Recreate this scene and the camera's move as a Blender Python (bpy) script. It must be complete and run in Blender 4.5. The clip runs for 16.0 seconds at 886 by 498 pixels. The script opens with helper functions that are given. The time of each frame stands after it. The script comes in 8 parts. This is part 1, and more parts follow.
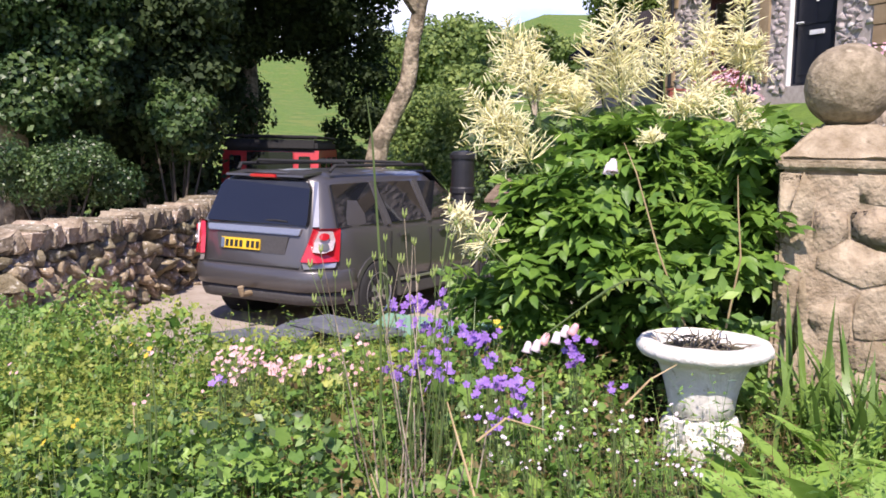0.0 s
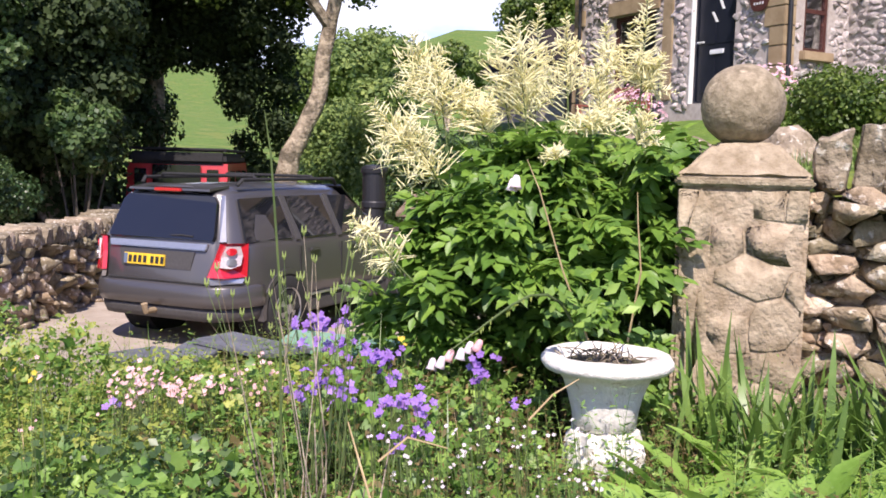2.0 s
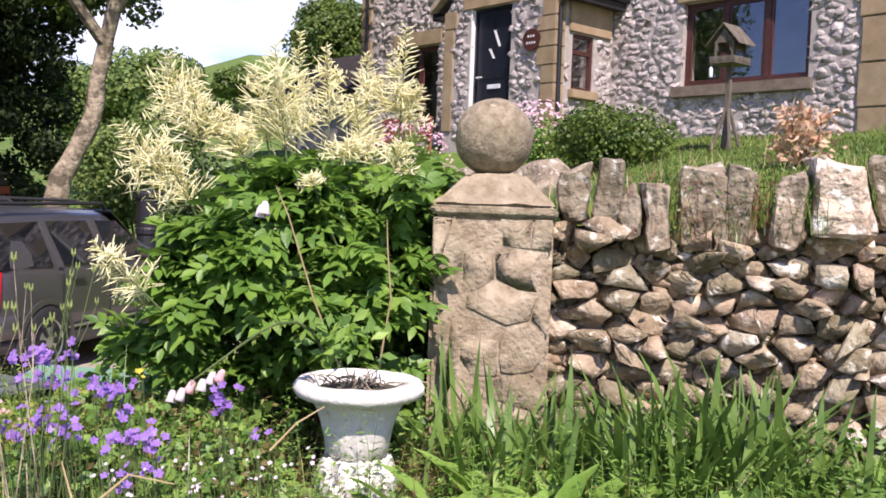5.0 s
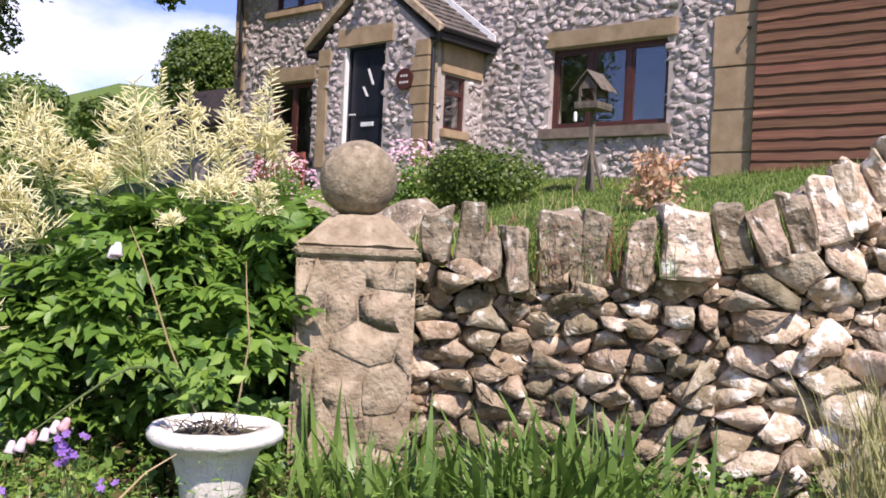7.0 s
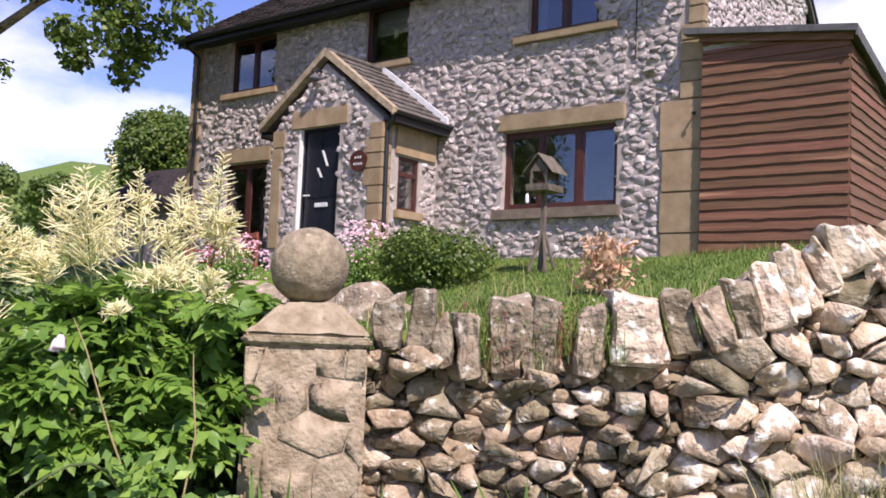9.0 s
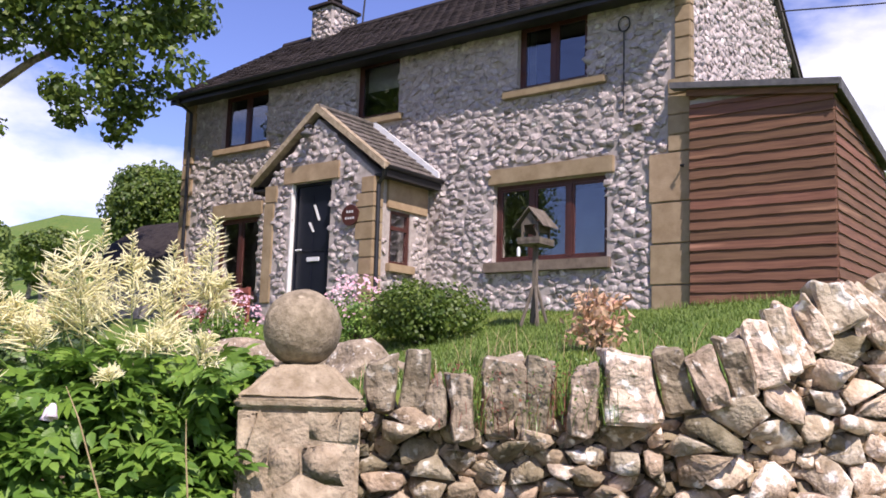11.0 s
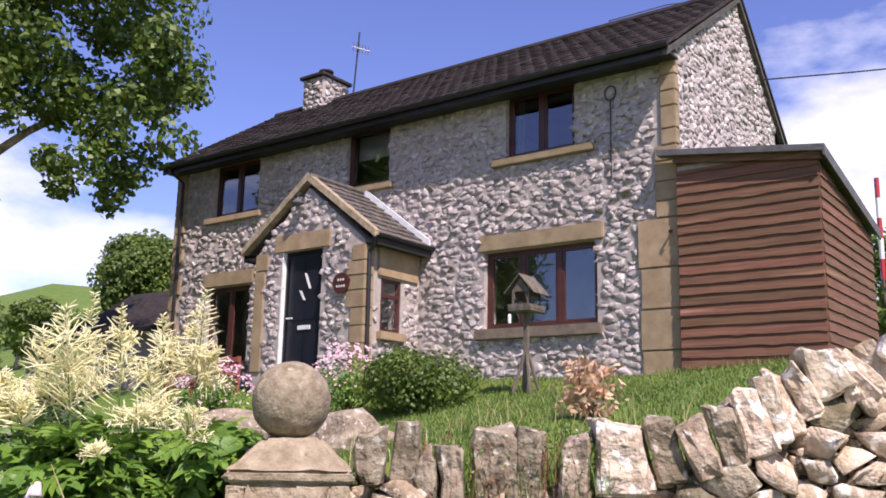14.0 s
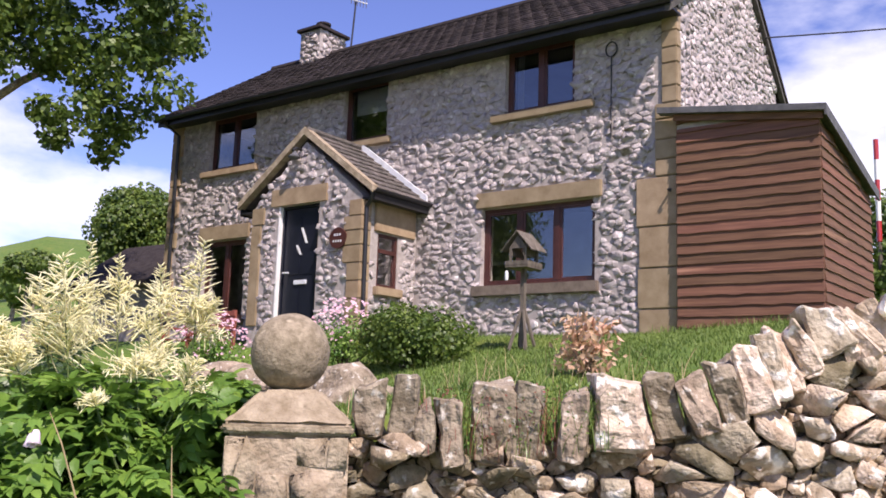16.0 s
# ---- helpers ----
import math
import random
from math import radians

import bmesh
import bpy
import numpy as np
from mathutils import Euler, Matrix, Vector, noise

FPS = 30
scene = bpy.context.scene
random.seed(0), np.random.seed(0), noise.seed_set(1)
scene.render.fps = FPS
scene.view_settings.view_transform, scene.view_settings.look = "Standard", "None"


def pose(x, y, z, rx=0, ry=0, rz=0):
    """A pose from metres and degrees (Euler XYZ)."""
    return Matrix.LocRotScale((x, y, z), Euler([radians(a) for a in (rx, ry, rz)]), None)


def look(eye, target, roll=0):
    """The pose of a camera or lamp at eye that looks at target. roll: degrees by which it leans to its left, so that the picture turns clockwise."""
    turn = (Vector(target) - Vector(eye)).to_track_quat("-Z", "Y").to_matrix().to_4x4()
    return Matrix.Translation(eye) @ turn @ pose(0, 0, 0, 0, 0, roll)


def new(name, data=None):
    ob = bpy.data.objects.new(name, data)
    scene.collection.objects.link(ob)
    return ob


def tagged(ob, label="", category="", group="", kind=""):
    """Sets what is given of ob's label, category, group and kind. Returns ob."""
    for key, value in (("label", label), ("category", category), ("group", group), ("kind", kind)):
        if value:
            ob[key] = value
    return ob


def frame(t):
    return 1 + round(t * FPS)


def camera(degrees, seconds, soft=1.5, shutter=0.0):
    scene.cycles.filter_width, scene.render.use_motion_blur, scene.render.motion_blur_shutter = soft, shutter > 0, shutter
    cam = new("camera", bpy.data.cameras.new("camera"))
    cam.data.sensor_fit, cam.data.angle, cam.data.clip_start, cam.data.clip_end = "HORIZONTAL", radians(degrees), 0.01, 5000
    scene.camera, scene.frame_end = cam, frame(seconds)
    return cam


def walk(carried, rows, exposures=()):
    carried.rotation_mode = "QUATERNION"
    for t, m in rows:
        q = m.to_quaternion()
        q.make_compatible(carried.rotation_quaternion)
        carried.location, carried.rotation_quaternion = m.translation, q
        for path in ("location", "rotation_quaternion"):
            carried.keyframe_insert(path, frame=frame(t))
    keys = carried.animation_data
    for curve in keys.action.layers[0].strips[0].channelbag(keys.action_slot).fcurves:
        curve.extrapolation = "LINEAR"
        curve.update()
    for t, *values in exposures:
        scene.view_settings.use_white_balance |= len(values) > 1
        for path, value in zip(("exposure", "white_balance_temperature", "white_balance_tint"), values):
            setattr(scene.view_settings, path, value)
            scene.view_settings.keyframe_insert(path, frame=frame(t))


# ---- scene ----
cam = camera(51.2, 16.0, soft=1.7)
PATH = [
    (0, (5.884, -11.868, -0.949), (4.067, -11.060, -1.161), 1.13),
    (0.5, (5.886, -11.861, -0.945), (4.077, -11.036, -1.165), 1.13),
    (1, (5.876, -11.853, -0.944), (4.086, -10.987, -1.154), 1.31),
    (1.5, (5.876, -11.845, -0.947), (4.107, -10.934, -1.148), 1.48),
    (2, (5.880, -11.828, -0.940), (4.143, -10.853, -1.119), 1.39),
    (2.5, (5.888, -11.812, -0.939), (4.183, -10.779, -1.097), 1.41),
    (3, (5.900, -11.792, -0.942), (4.228, -10.703, -1.084), 1.43),
    (3.5, (5.915, -11.768, -0.936), (4.284, -10.619, -1.069), 1.80),
    (4, (5.939, -11.745, -0.940), (4.362, -10.521, -1.055), 1.72),
    (4.5, (5.956, -11.714, -0.940), (4.425, -10.432, -1.052), 1.91),
    (7, (6.026, -11.666, -0.908), (4.727, -10.145, -0.926), 2.70),
    (7.5, (6.040, -11.669, -0.896), (4.778, -10.117, -0.879), 2.76),
    (8, (6.047, -11.662, -0.881), (4.810, -10.092, -0.811), 2.83),
    (8.5, (6.041, -11.659, -0.875), (4.812, -10.085, -0.761), 2.63),
    (9, (6.044, -11.663, -0.862), (4.818, -10.090, -0.709), 2.40),
    (11.5, (6.069, -11.690, -0.804), (4.865, -10.122, -0.502), 1.84),
    (12, (6.083, -11.692, -0.794), (4.885, -10.129, -0.442), 1.71),
    (12.5, (6.088, -11.693, -0.788), (4.902, -10.130, -0.402), 0.98),
    (13, (6.094, -11.700, -0.788), (4.910, -10.141, -0.377), 1.05),
    (13.5, (6.085, -11.698, -0.791), (4.905, -10.138, -0.375), 1.17),
    (14, (6.085, -11.699, -0.793), (4.902, -10.137, -0.392), 1.27),
    (14.5, (6.081, -11.700, -0.793), (4.898, -10.135, -0.401), 1.45),
    (15, (6.070, -11.697, -0.796), (4.893, -10.124, -0.419), 1.46),
    (15.5, (6.055, -11.690, -0.803), (4.879, -10.111, -0.452), 1.65),
    (16, (6.035, -11.678, -0.806), (4.852, -10.095, -0.495), 1.89),
]
walk(cam, [(t, look(eye, target, roll)) for t, eye, target, roll in PATH], [(0.0, 0.70, 6500, 22), (2.5, 0.76, 6500, 22), (4.5, 0.67, 6500, 22), (7.0, 0.56, 6500, 24), (16.0, 0.56, 6500, 25)])

# ---- light ----
SUN = Vector((0.69, -0.38, 0.98)).normalized()
sun_elev = math.asin(SUN.z)
sun_az = math.atan2(SUN.x, SUN.y)          # clockwise from +y
sun_data = bpy.data.lights.new("sun", "SUN")
sun_data.energy, sun_data.angle, sun_data.color = 4.6, radians(0.6), (1.0, 0.93, 0.82)
sun = new("sun", sun_data)
sun.matrix_world = look((0, 0, 40), Vector((0, 0, 40)) - SUN)
world = bpy.data.worlds.new("sky")
scene.world = world
world.use_nodes = True
wn, wl = world.node_tree.nodes, world.node_tree.links
wn.clear()
w_out = wn.new("ShaderNodeOutputWorld")
w_bg = wn.new("ShaderNodeBackground")
w_sky = wn.new("ShaderNodeTexSky")
w_sky.sky_type, w_sky.sun_disc = "NISHITA", False
w_sky.sun_elevation, w_sky.sun_rotation = sun_elev, sun_az
w_sky.air_density, w_sky.dust_density, w_sky.ozone_density = 1.0, 0.1, 6.0
w_bg.inputs["Strength"].default_value = 0.115
w_tc = wn.new("ShaderNodeTexCoord")
w_map = wn.new("ShaderNodeMapping")
w_map.inputs["Scale"].default_value = (1.0, 1.0, 2.3)
w_map.inputs["Location"].default_value = (0.9, 0.45, 0.2)
w_noise = wn.new("ShaderNodeTexNoise")
w_noise.inputs["Scale"].default_value = 2.6
w_noise.inputs["Detail"].default_value = 9.0
w_noise.inputs["Roughness"].default_value = 0.56
w_sep = wn.new("ShaderNodeSeparateXYZ")
w_low = wn.new("ShaderNodeMapRange")        # more cloud towards the horizon
for key, v in (("From Min", 0.1), ("From Max", 0.5), ("To Min", 0.07), ("To Max", -0.12)):
    w_low.inputs[key].default_value = v
w_add = wn.new("ShaderNodeMath")
w_add.operation = "ADD"
w_ramp = wn.new("ShaderNodeValToRGB")
w_ramp.color_ramp.elements[0].position, w_ramp.color_ramp.elements[1].position = 0.50, 0.70
w_mix = wn.new("ShaderNodeMix")
w_mix.data_type = "RGBA"
w_mix.inputs["B"].default_value = (7.9, 8.15, 8.6, 1)
wl.new(w_tc.outputs["Generated"], w_map.inputs["Vector"])
wl.new(w_map.outputs["Vector"], w_noise.inputs["Vector"])
wl.new(w_tc.outputs["Generated"], w_sep.inputs["Vector"])
wl.new(w_sep.outputs["Z"], w_low.inputs["Value"])
wl.new(w_noise.outputs["Fac"], w_add.inputs[0])
wl.new(w_low.outputs["Result"], w_add.inputs[1])
w_dot = wn.new("ShaderNodeVectorMath")      # a bank of cumulus to the north
w_dot.operation = "DOT_PRODUCT"
w_dot.inputs[1].default_value = (-0.15, 0.93, 0.33)
w_bank = wn.new("ShaderNodeMapRange")
for key, v in (("From Min", 0.955), ("From Max", 0.998), ("To Min", 0.0), ("To Max", 0.2)):
    w_bank.inputs[key].default_value = v
w_add2 = wn.new("ShaderNodeMath")
w_add2.operation = "ADD"
wl.new(w_tc.outputs["Generated"], w_dot.inputs[0])
wl.new(w_dot.outputs["Value"], w_bank.inputs["Value"])
wl.new(w_add.outputs["Value"], w_add2.inputs[0])
wl.new(w_bank.outputs["Result"], w_add2.inputs[1])
w_dot2 = wn.new("ShaderNodeVectorMath")     # and broken cloud to the south
w_dot2.operation = "DOT_PRODUCT"
w_dot2.inputs[1].default_value = (0.25, -0.90, 0.36)
w_bank2 = wn.new("ShaderNodeMapRange")
for key, v in (("From Min", 0.80), ("From Max", 0.98), ("To Min", 0.0), ("To Max", 0.07)):
    w_bank2.inputs[key].default_value = v
w_add3 = wn.new("ShaderNodeMath")
w_add3.operation = "ADD"
wl.new(w_tc.outputs["Generated"], w_dot2.inputs[0])
wl.new(w_dot2.outputs["Value"], w_bank2.inputs["Value"])
wl.new(w_add2.outputs["Value"], w_add3.inputs[0])
wl.new(w_bank2.outputs["Result"], w_add3.inputs[1])
wl.new(w_add3.outputs["Value"], w_ramp.inputs["Fac"])
wl.new(w_ramp.outputs["Color"], w_mix.inputs["Factor"])
w_hue = wn.new("ShaderNodeHueSaturation")
w_hue.inputs["Saturation"].default_value, w_hue.inputs["Value"].default_value, w_hue.inputs["Hue"].default_value = 1.02, 1.14, 0.52
wl.new(w_sky.outputs["Color"], w_hue.inputs["Color"])
wl.new(w_hue.outputs["Color"], w_mix.inputs["A"])
wl.new(w_mix.outputs["Result"], w_bg.inputs["Color"])
wl.new(w_bg.outputs["Background"], w_out.inputs["Surface"])


# ---- materials ----
def mat(name, c1, c2, scale=6.0, rough=0.8, bump=0.3, bscale=40.0, metal=0.0, vary=0.0, island=0.0,
        spots=None, spot_scale=3.0, spot_at=0.6, leaf=0.0, coat=0.0, stretch=(1, 1, 1), spec=0.5):
    """Two colours mixed by noise, with finer relief; vary: per object, island: per loose piece; spots: stains, lichen."""
    m = bpy.data.materials.new(name)
    m.use_nodes = True
    n, l = m.node_tree.nodes, m.node_tree.links
    n.clear()
    out, b = n.new("ShaderNodeOutputMaterial"), n.new("ShaderNodeBsdfPrincipled")
    tc, mp = n.new("ShaderNodeTexCoord"), n.new("ShaderNodeMapping")
    mp.inputs["Scale"].default_value = stretch
    l.new(tc.outputs["Object"], mp.inputs["Vector"])
    no = n.new("ShaderNodeTexNoise")
    no.inputs["Scale"].default_value, no.inputs["Detail"].default_value, no.inputs["Roughness"].default_value = scale, 6, 0.62
    l.new(mp.outputs["Vector"], no.inputs["Vector"])
    rp = n.new("ShaderNodeValToRGB")
    rp.color_ramp.elements[0].position, rp.color_ramp.elements[1].position = 0.33, 0.67
    rp.color_ramp.elements[0].color, rp.color_ramp.elements[1].color = (*c1, 1), (*c2, 1)
    l.new(no.outputs["Fac"], rp.inputs["Fac"])
    col = rp.outputs["Color"]
    if spots:
        sn = n.new("ShaderNodeTexNoise")
        sn.inputs["Scale"].default_value, sn.inputs["Detail"].default_value = spot_scale, 5
        l.new(mp.outputs["Vector"], sn.inputs["Vector"])
        sr = n.new("ShaderNodeMapRange")
        sr.inputs["From Min"].default_value, sr.inputs["From Max"].default_value = spot_at, spot_at + 0.09
        l.new(sn.outputs["Fac"], sr.inputs["Value"])
        mx = n.new("ShaderNodeMix")
        mx.data_type = "RGBA"
        mx.inputs["B"].default_value = (*spots, 1)
        l.new(sr.outputs["Result"], mx.inputs["Factor"])
        l.new(col, mx.inputs["A"])
        col = mx.outputs["Result"]
    for amount, src in ((vary, ("ShaderNodeObjectInfo", "Random")), (island, ("ShaderNodeNewGeometry", "Random Per Island"))):
        if amount:
            r = n.new(src[0])
            mr = n.new("ShaderNodeMapRange")
            mr.inputs["To Min"].default_value, mr.inputs["To Max"].default_value = 1 - amount, 1 + amount
            l.new(r.outputs[src[1]], mr.inputs["Value"])
            hs = n.new("ShaderNodeHueSaturation")
            l.new(mr.outputs["Result"], hs.inputs["Value"])
            mh = n.new("ShaderNodeMapRange")
            mh.inputs["To Min"].default_value, mh.inputs["To Max"].default_value = 0.5 + 0.05 * amount, 0.5 - 0.05 * amount
            l.new(r.outputs[src[1]], mh.inputs["Value"])
            l.new(mh.outputs["Result"], hs.inputs["Hue"])
            l.new(col, hs.inputs["Color"])
            col = hs.outputs["Color"]
    l.new(col, b.inputs["Base Color"])
    b.inputs["Roughness"].default_value, b.inputs["Metallic"].default_value = rough, metal
    b.inputs["Coat Weight"].default_value = coat
    b.inputs["Specular IOR Level"].default_value = spec
    if bump:
        bn = n.new("ShaderNodeTexNoise")
        bn.inputs["Scale"].default_value, bn.inputs["Detail"].default_value = bscale, 4
        l.new(mp.outputs["Vector"], bn.inputs["Vector"])
        bu = n.new("ShaderNodeBump")
        bu.inputs["Strength"].default_value, bu.inputs["Distance"].default_value = bump, 0.6 / bscale
        l.new(bn.outputs["Fac"], bu.inputs["Height"])
        l.new(bu.outputs["Normal"], b.inputs["Normal"])
    last = b.outputs["BSDF"]
    if leaf:
        tr, ms = n.new("ShaderNodeBsdfTranslucent"), n.new("ShaderNodeMixShader")
        l.new(col, tr.inputs["Color"])
        ms.inputs["Fac"].default_value = leaf
        l.new(last, ms.inputs[1])
        l.new(tr.outputs["BSDF"], ms.inputs[2])
        last = ms.outputs["Shader"]
    l.new(last, out.inputs["Surface"])
    return m


def glass(name, tint, ior):
    m = bpy.data.materials.new(name)
    m.use_nodes = True
    b = m.node_tree.nodes["Principled BSDF"]
    b.inputs["Base Color"].default_value = (*tint, 1)
    b.inputs["Roughness"].default_value, b.inputs["IOR"].default_value = 0.01, ior
    b.inputs["Transmission Weight"].default_value = 1.0
    return m


M_RUBBLE = mat("house_rubble", (0.29, 0.25, 0.24), (0.51, 0.455, 0.435), 9, 0.9, 1.0, 20, vary=0.16, island=0.16, spots=(0.64, 0.61, 0.57), spot_scale=6, spot_at=0.6)
M_MORTAR = mat("mortar", (0.33, 0.285, 0.26), (0.46, 0.41, 0.38), 12, 0.95, 0.5, 60)
M_SAND = mat("sandstone", (0.25, 0.178, 0.10), (0.375, 0.282, 0.175), 4, 0.85, 0.25, 50, vary=0.12, spots=(0.27, 0.195, 0.115), spot_scale=2.5)
M_DRY = mat("limestone_drywall", (0.165, 0.126, 0.070), (0.40, 0.327, 0.222), 9, 0.92, 1.2, 38, vary=0.34, island=0.34, spots=(0.66, 0.605, 0.50), spot_scale=15, spot_at=0.585)
M_DRY_PALE = mat("pale_limestone", (0.25, 0.197, 0.122), (0.55, 0.475, 0.355), 9, 0.92, 1.2, 34, vary=0.28, island=0.28, spots=(0.78, 0.74, 0.65), spot_scale=11, spot_at=0.55)
M_COPE = mat("coping_stone", (0.155, 0.118, 0.074), (0.39, 0.32, 0.23), 8, 0.92, 1.1, 22, vary=0.26, spots=(0.58, 0.535, 0.45), spot_scale=19, spot_at=0.585)
M_POST = mat("gritstone_post", (0.225, 0.172, 0.105), (0.44, 0.362, 0.255), 9, 0.92, 1.0, 40, vary=0.10, spots=(0.23, 0.18, 0.115), spot_scale=7, spot_at=0.6)
M_BALL = mat("gritstone_ball", (0.17, 0.135, 0.083), (0.345, 0.285, 0.195), 26, 0.93, 0.7, 70, spots=(0.44, 0.37, 0.26), spot_scale=14, spot_at=0.63)
M_SLATE = mat("roof_tile", (0.028, 0.022, 0.022), (0.06, 0.05, 0.048), 7, 0.95, 0.5, 20, vary=0.3, island=0.3, spec=0.15)
M_PSLATE = mat("porch_stone_tile", (0.06, 0.052, 0.045), (0.13, 0.115, 0.10), 7, 0.9, 0.6, 18, vary=0.25, island=0.25)
M_BROWN = mat("mahogany_frame", (0.055, 0.018, 0.014), (0.085, 0.028, 0.022), 5, 0.4, 0.1, 60)
M_BLACKPL = mat("black_plastic", (0.012, 0.012, 0.014), (0.02, 0.02, 0.022), 5, 0.45, 0.05, 60)
M_DOOR = mat("navy_door", (0.008, 0.010, 0.018), (0.014, 0.016, 0.026), 3, 0.35, 0.05, 40)
M_WHITE = mat("white_paint", (0.72, 0.71, 0.68), (0.82, 0.81, 0.78), 6, 0.6, 0.2, 40)
M_LEAD = mat("lead_flashing", (0.62, 0.63, 0.65), (0.78, 0.79, 0.80), 7, 0.55, 0.2, 20)
M_BOARD = mat("larch_board", (0.112, 0.049, 0.027), (0.205, 0.100, 0.055), 5, 0.8, 0.4, 30, vary=0.22, stretch=(0.25, 0.25, 6), spots=(0.32, 0.17, 0.10), spot_scale=1.6, spot_at=0.62)
M_FELT = mat("roof_felt", (0.07, 0.07, 0.075), (0.13, 0.13, 0.135), 8, 0.9, 0.4, 60)
M_GRASS = mat("ground_grass", (0.062, 0.122, 0.013), (0.122, 0.20, 0.022), 1.4, 0.95, 0.8, 12, spots=(0.14, 0.178, 0.028), spot_scale=0.35, spot_at=0.52)
M_SOIL = mat("bed_soil", (0.045, 0.04, 0.02), (0.08, 0.075, 0.035), 5, 0.95, 0.8, 20)
M_DRIVE = mat("driveway_concrete", (0.30, 0.25, 0.20), (0.42, 0.36, 0.30), 2.5, 0.95, 0.4, 30, spots=(0.22, 0.18, 0.13), spot_scale=1.1)
M_ROOM = mat("room_plaster", (0.14, 0.13, 0.12), (0.18, 0.17, 0.16), 3, 0.9, 0.1, 30)
M_GLASS = glass("window_glass", (0.75, 0.78, 0.8), 1.95)
M_BARK = mat("bark", (0.10, 0.078, 0.052), (0.50, 0.42, 0.31), 5, 0.95, 1.0, 14, spots=(0.12, 0.10, 0.07), spot_scale=3.2, spot_at=0.55)
M_LEAF = mat("tree_leaf", (0.060, 0.115, 0.018), (0.155, 0.225, 0.038), 1.5, 0.5, 0, leaf=0.35, island=0.35)
M_LEAF_C = mat("cool_leaf", (0.040, 0.085, 0.027), (0.105, 0.172, 0.052), 1.5, 0.4, 0, leaf=0.3, island=0.4)
# leaf colour kept dark to stand for shade under the trees
M_LEAF_SHADE = mat("shade_dark_leaf", (0.020, 0.042, 0.01), (0.046, 0.08, 0.018), 1.5, 0.75, 0, leaf=0.3, island=0.35)
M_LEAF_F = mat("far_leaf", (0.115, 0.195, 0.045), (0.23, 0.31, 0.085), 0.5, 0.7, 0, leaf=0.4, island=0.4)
M_HERB = mat("herb_leaf", (0.10, 0.215, 0.034), (0.25, 0.40, 0.085), 6, 0.5, 0, leaf=0.35, island=0.35)
M_ARUN = mat("goatsbeard_leaf", (0.078, 0.165, 0.022), (0.185, 0.33, 0.050), 5, 0.45, 0.3, 60, leaf=0.3, island=0.25)
M_PLUME = mat("cream_plume", (0.95, 0.90, 0.53), (0.97, 0.94, 0.66), 8, 0.8, 0, leaf=0.32, island=0.03)
M_BLADE = mat("sword_leaf", (0.078, 0.16, 0.028), (0.175, 0.285, 0.062), 4, 0.4, 0, leaf=0.3, island=0.35)
M_STRAW = mat("dry_stem", (0.36, 0.26, 0.13), (0.52, 0.40, 0.22), 9, 0.8, 0, island=0.2)
M_STEM = mat("green_stem", (0.06, 0.1, 0.025), (0.11, 0.15, 0.045), 9, 0.7, 0, island=0.2)
M_PURPLE = mat("purple_petal", (0.26, 0.12, 0.47), (0.46, 0.27, 0.69), 9, 0.7, 0, leaf=0.35, island=0.2)
M_PINK = mat("pink_petal", (0.70, 0.36, 0.37), (0.84, 0.58, 0.56), 9, 0.7, 0, leaf=0.3, island=0.2)
M_PALE = mat("pale_petal", (0.74, 0.62, 0.66), (0.84, 0.76, 0.80), 9, 0.7, 0, leaf=0.3, island=0.1)
M_YELLOW = mat("yellow_petal", (0.70, 0.50, 0.03), (0.80, 0.62, 0.08), 9, 0.7, 0, leaf=0.3)


# ---- mesh helpers ----
def part(name, bm, material, parent=None, label="", smooth=False):
    me = bpy.data.meshes.new(name)
    bm.normal_update()
    bm.to_mesh(me)
    bm.free()
    me.materials.append(material)
    if smooth:
        me.polygons.foreach_set("use_smooth", [True] * len(me.polygons))
    ob = new(name, me)
    ob.parent = parent
    if label:
        ob["label"] = label
    return ob


def np_mesh(name, verts, faces, material, parent=None, smooth=False):
    """Mesh from arrays: verts (n,3), faces (m,k)."""
    me = bpy.data.meshes.new(name)
    verts, faces = np.asarray(verts, np.float32), np.asarray(faces, np.int32)
    k = faces.shape[1]
    me.vertices.add(len(verts))
    me.vertices.foreach_set("co", verts.ravel())
    me.loops.add(faces.size)
    me.loops.foreach_set("vertex_index", faces.ravel())
    me.polygons.add(len(faces))
    me.polygons.foreach_set("loop_start", np.arange(0, faces.size, k, dtype=np.int32))
    me.update(calc_edges=True)
    me.validate()
    me.materials.append(material)
    if smooth:
        me.polygons.foreach_set("use_smooth", np.ones(len(faces), bool))
    ob = new(name, me)
    ob.parent = parent
    return ob


def empty(name, at=(0, 0, 0), label="", category="", group="", kind=""):
    ob = new(name)
    ob.location = at
    return tagged(ob, label, category, group, kind)


def box(bm, x0, x1, y0, y1, z0, z1, bev=0.0):
    r = bmesh.ops.create_cube(bm, size=1.0, matrix=Matrix.LocRotScale(((x0 + x1) / 2, (y0 + y1) / 2, (z0 + z1) / 2), None, (x1 - x0, y1 - y0, z1 - z0)))
    if bev:
        bmesh.ops.bevel(bm, geom=list({e for v in r["verts"] for e in v.link_edges}), offset=bev, segments=2, affect="EDGES")
    return r["verts"]


def one_box(x0, x1, y0, y1, z0, z1, bev=0.0):
    bm = bmesh.new()
    box(bm, x0, x1, y0, y1, z0, z1, bev)
    return bm


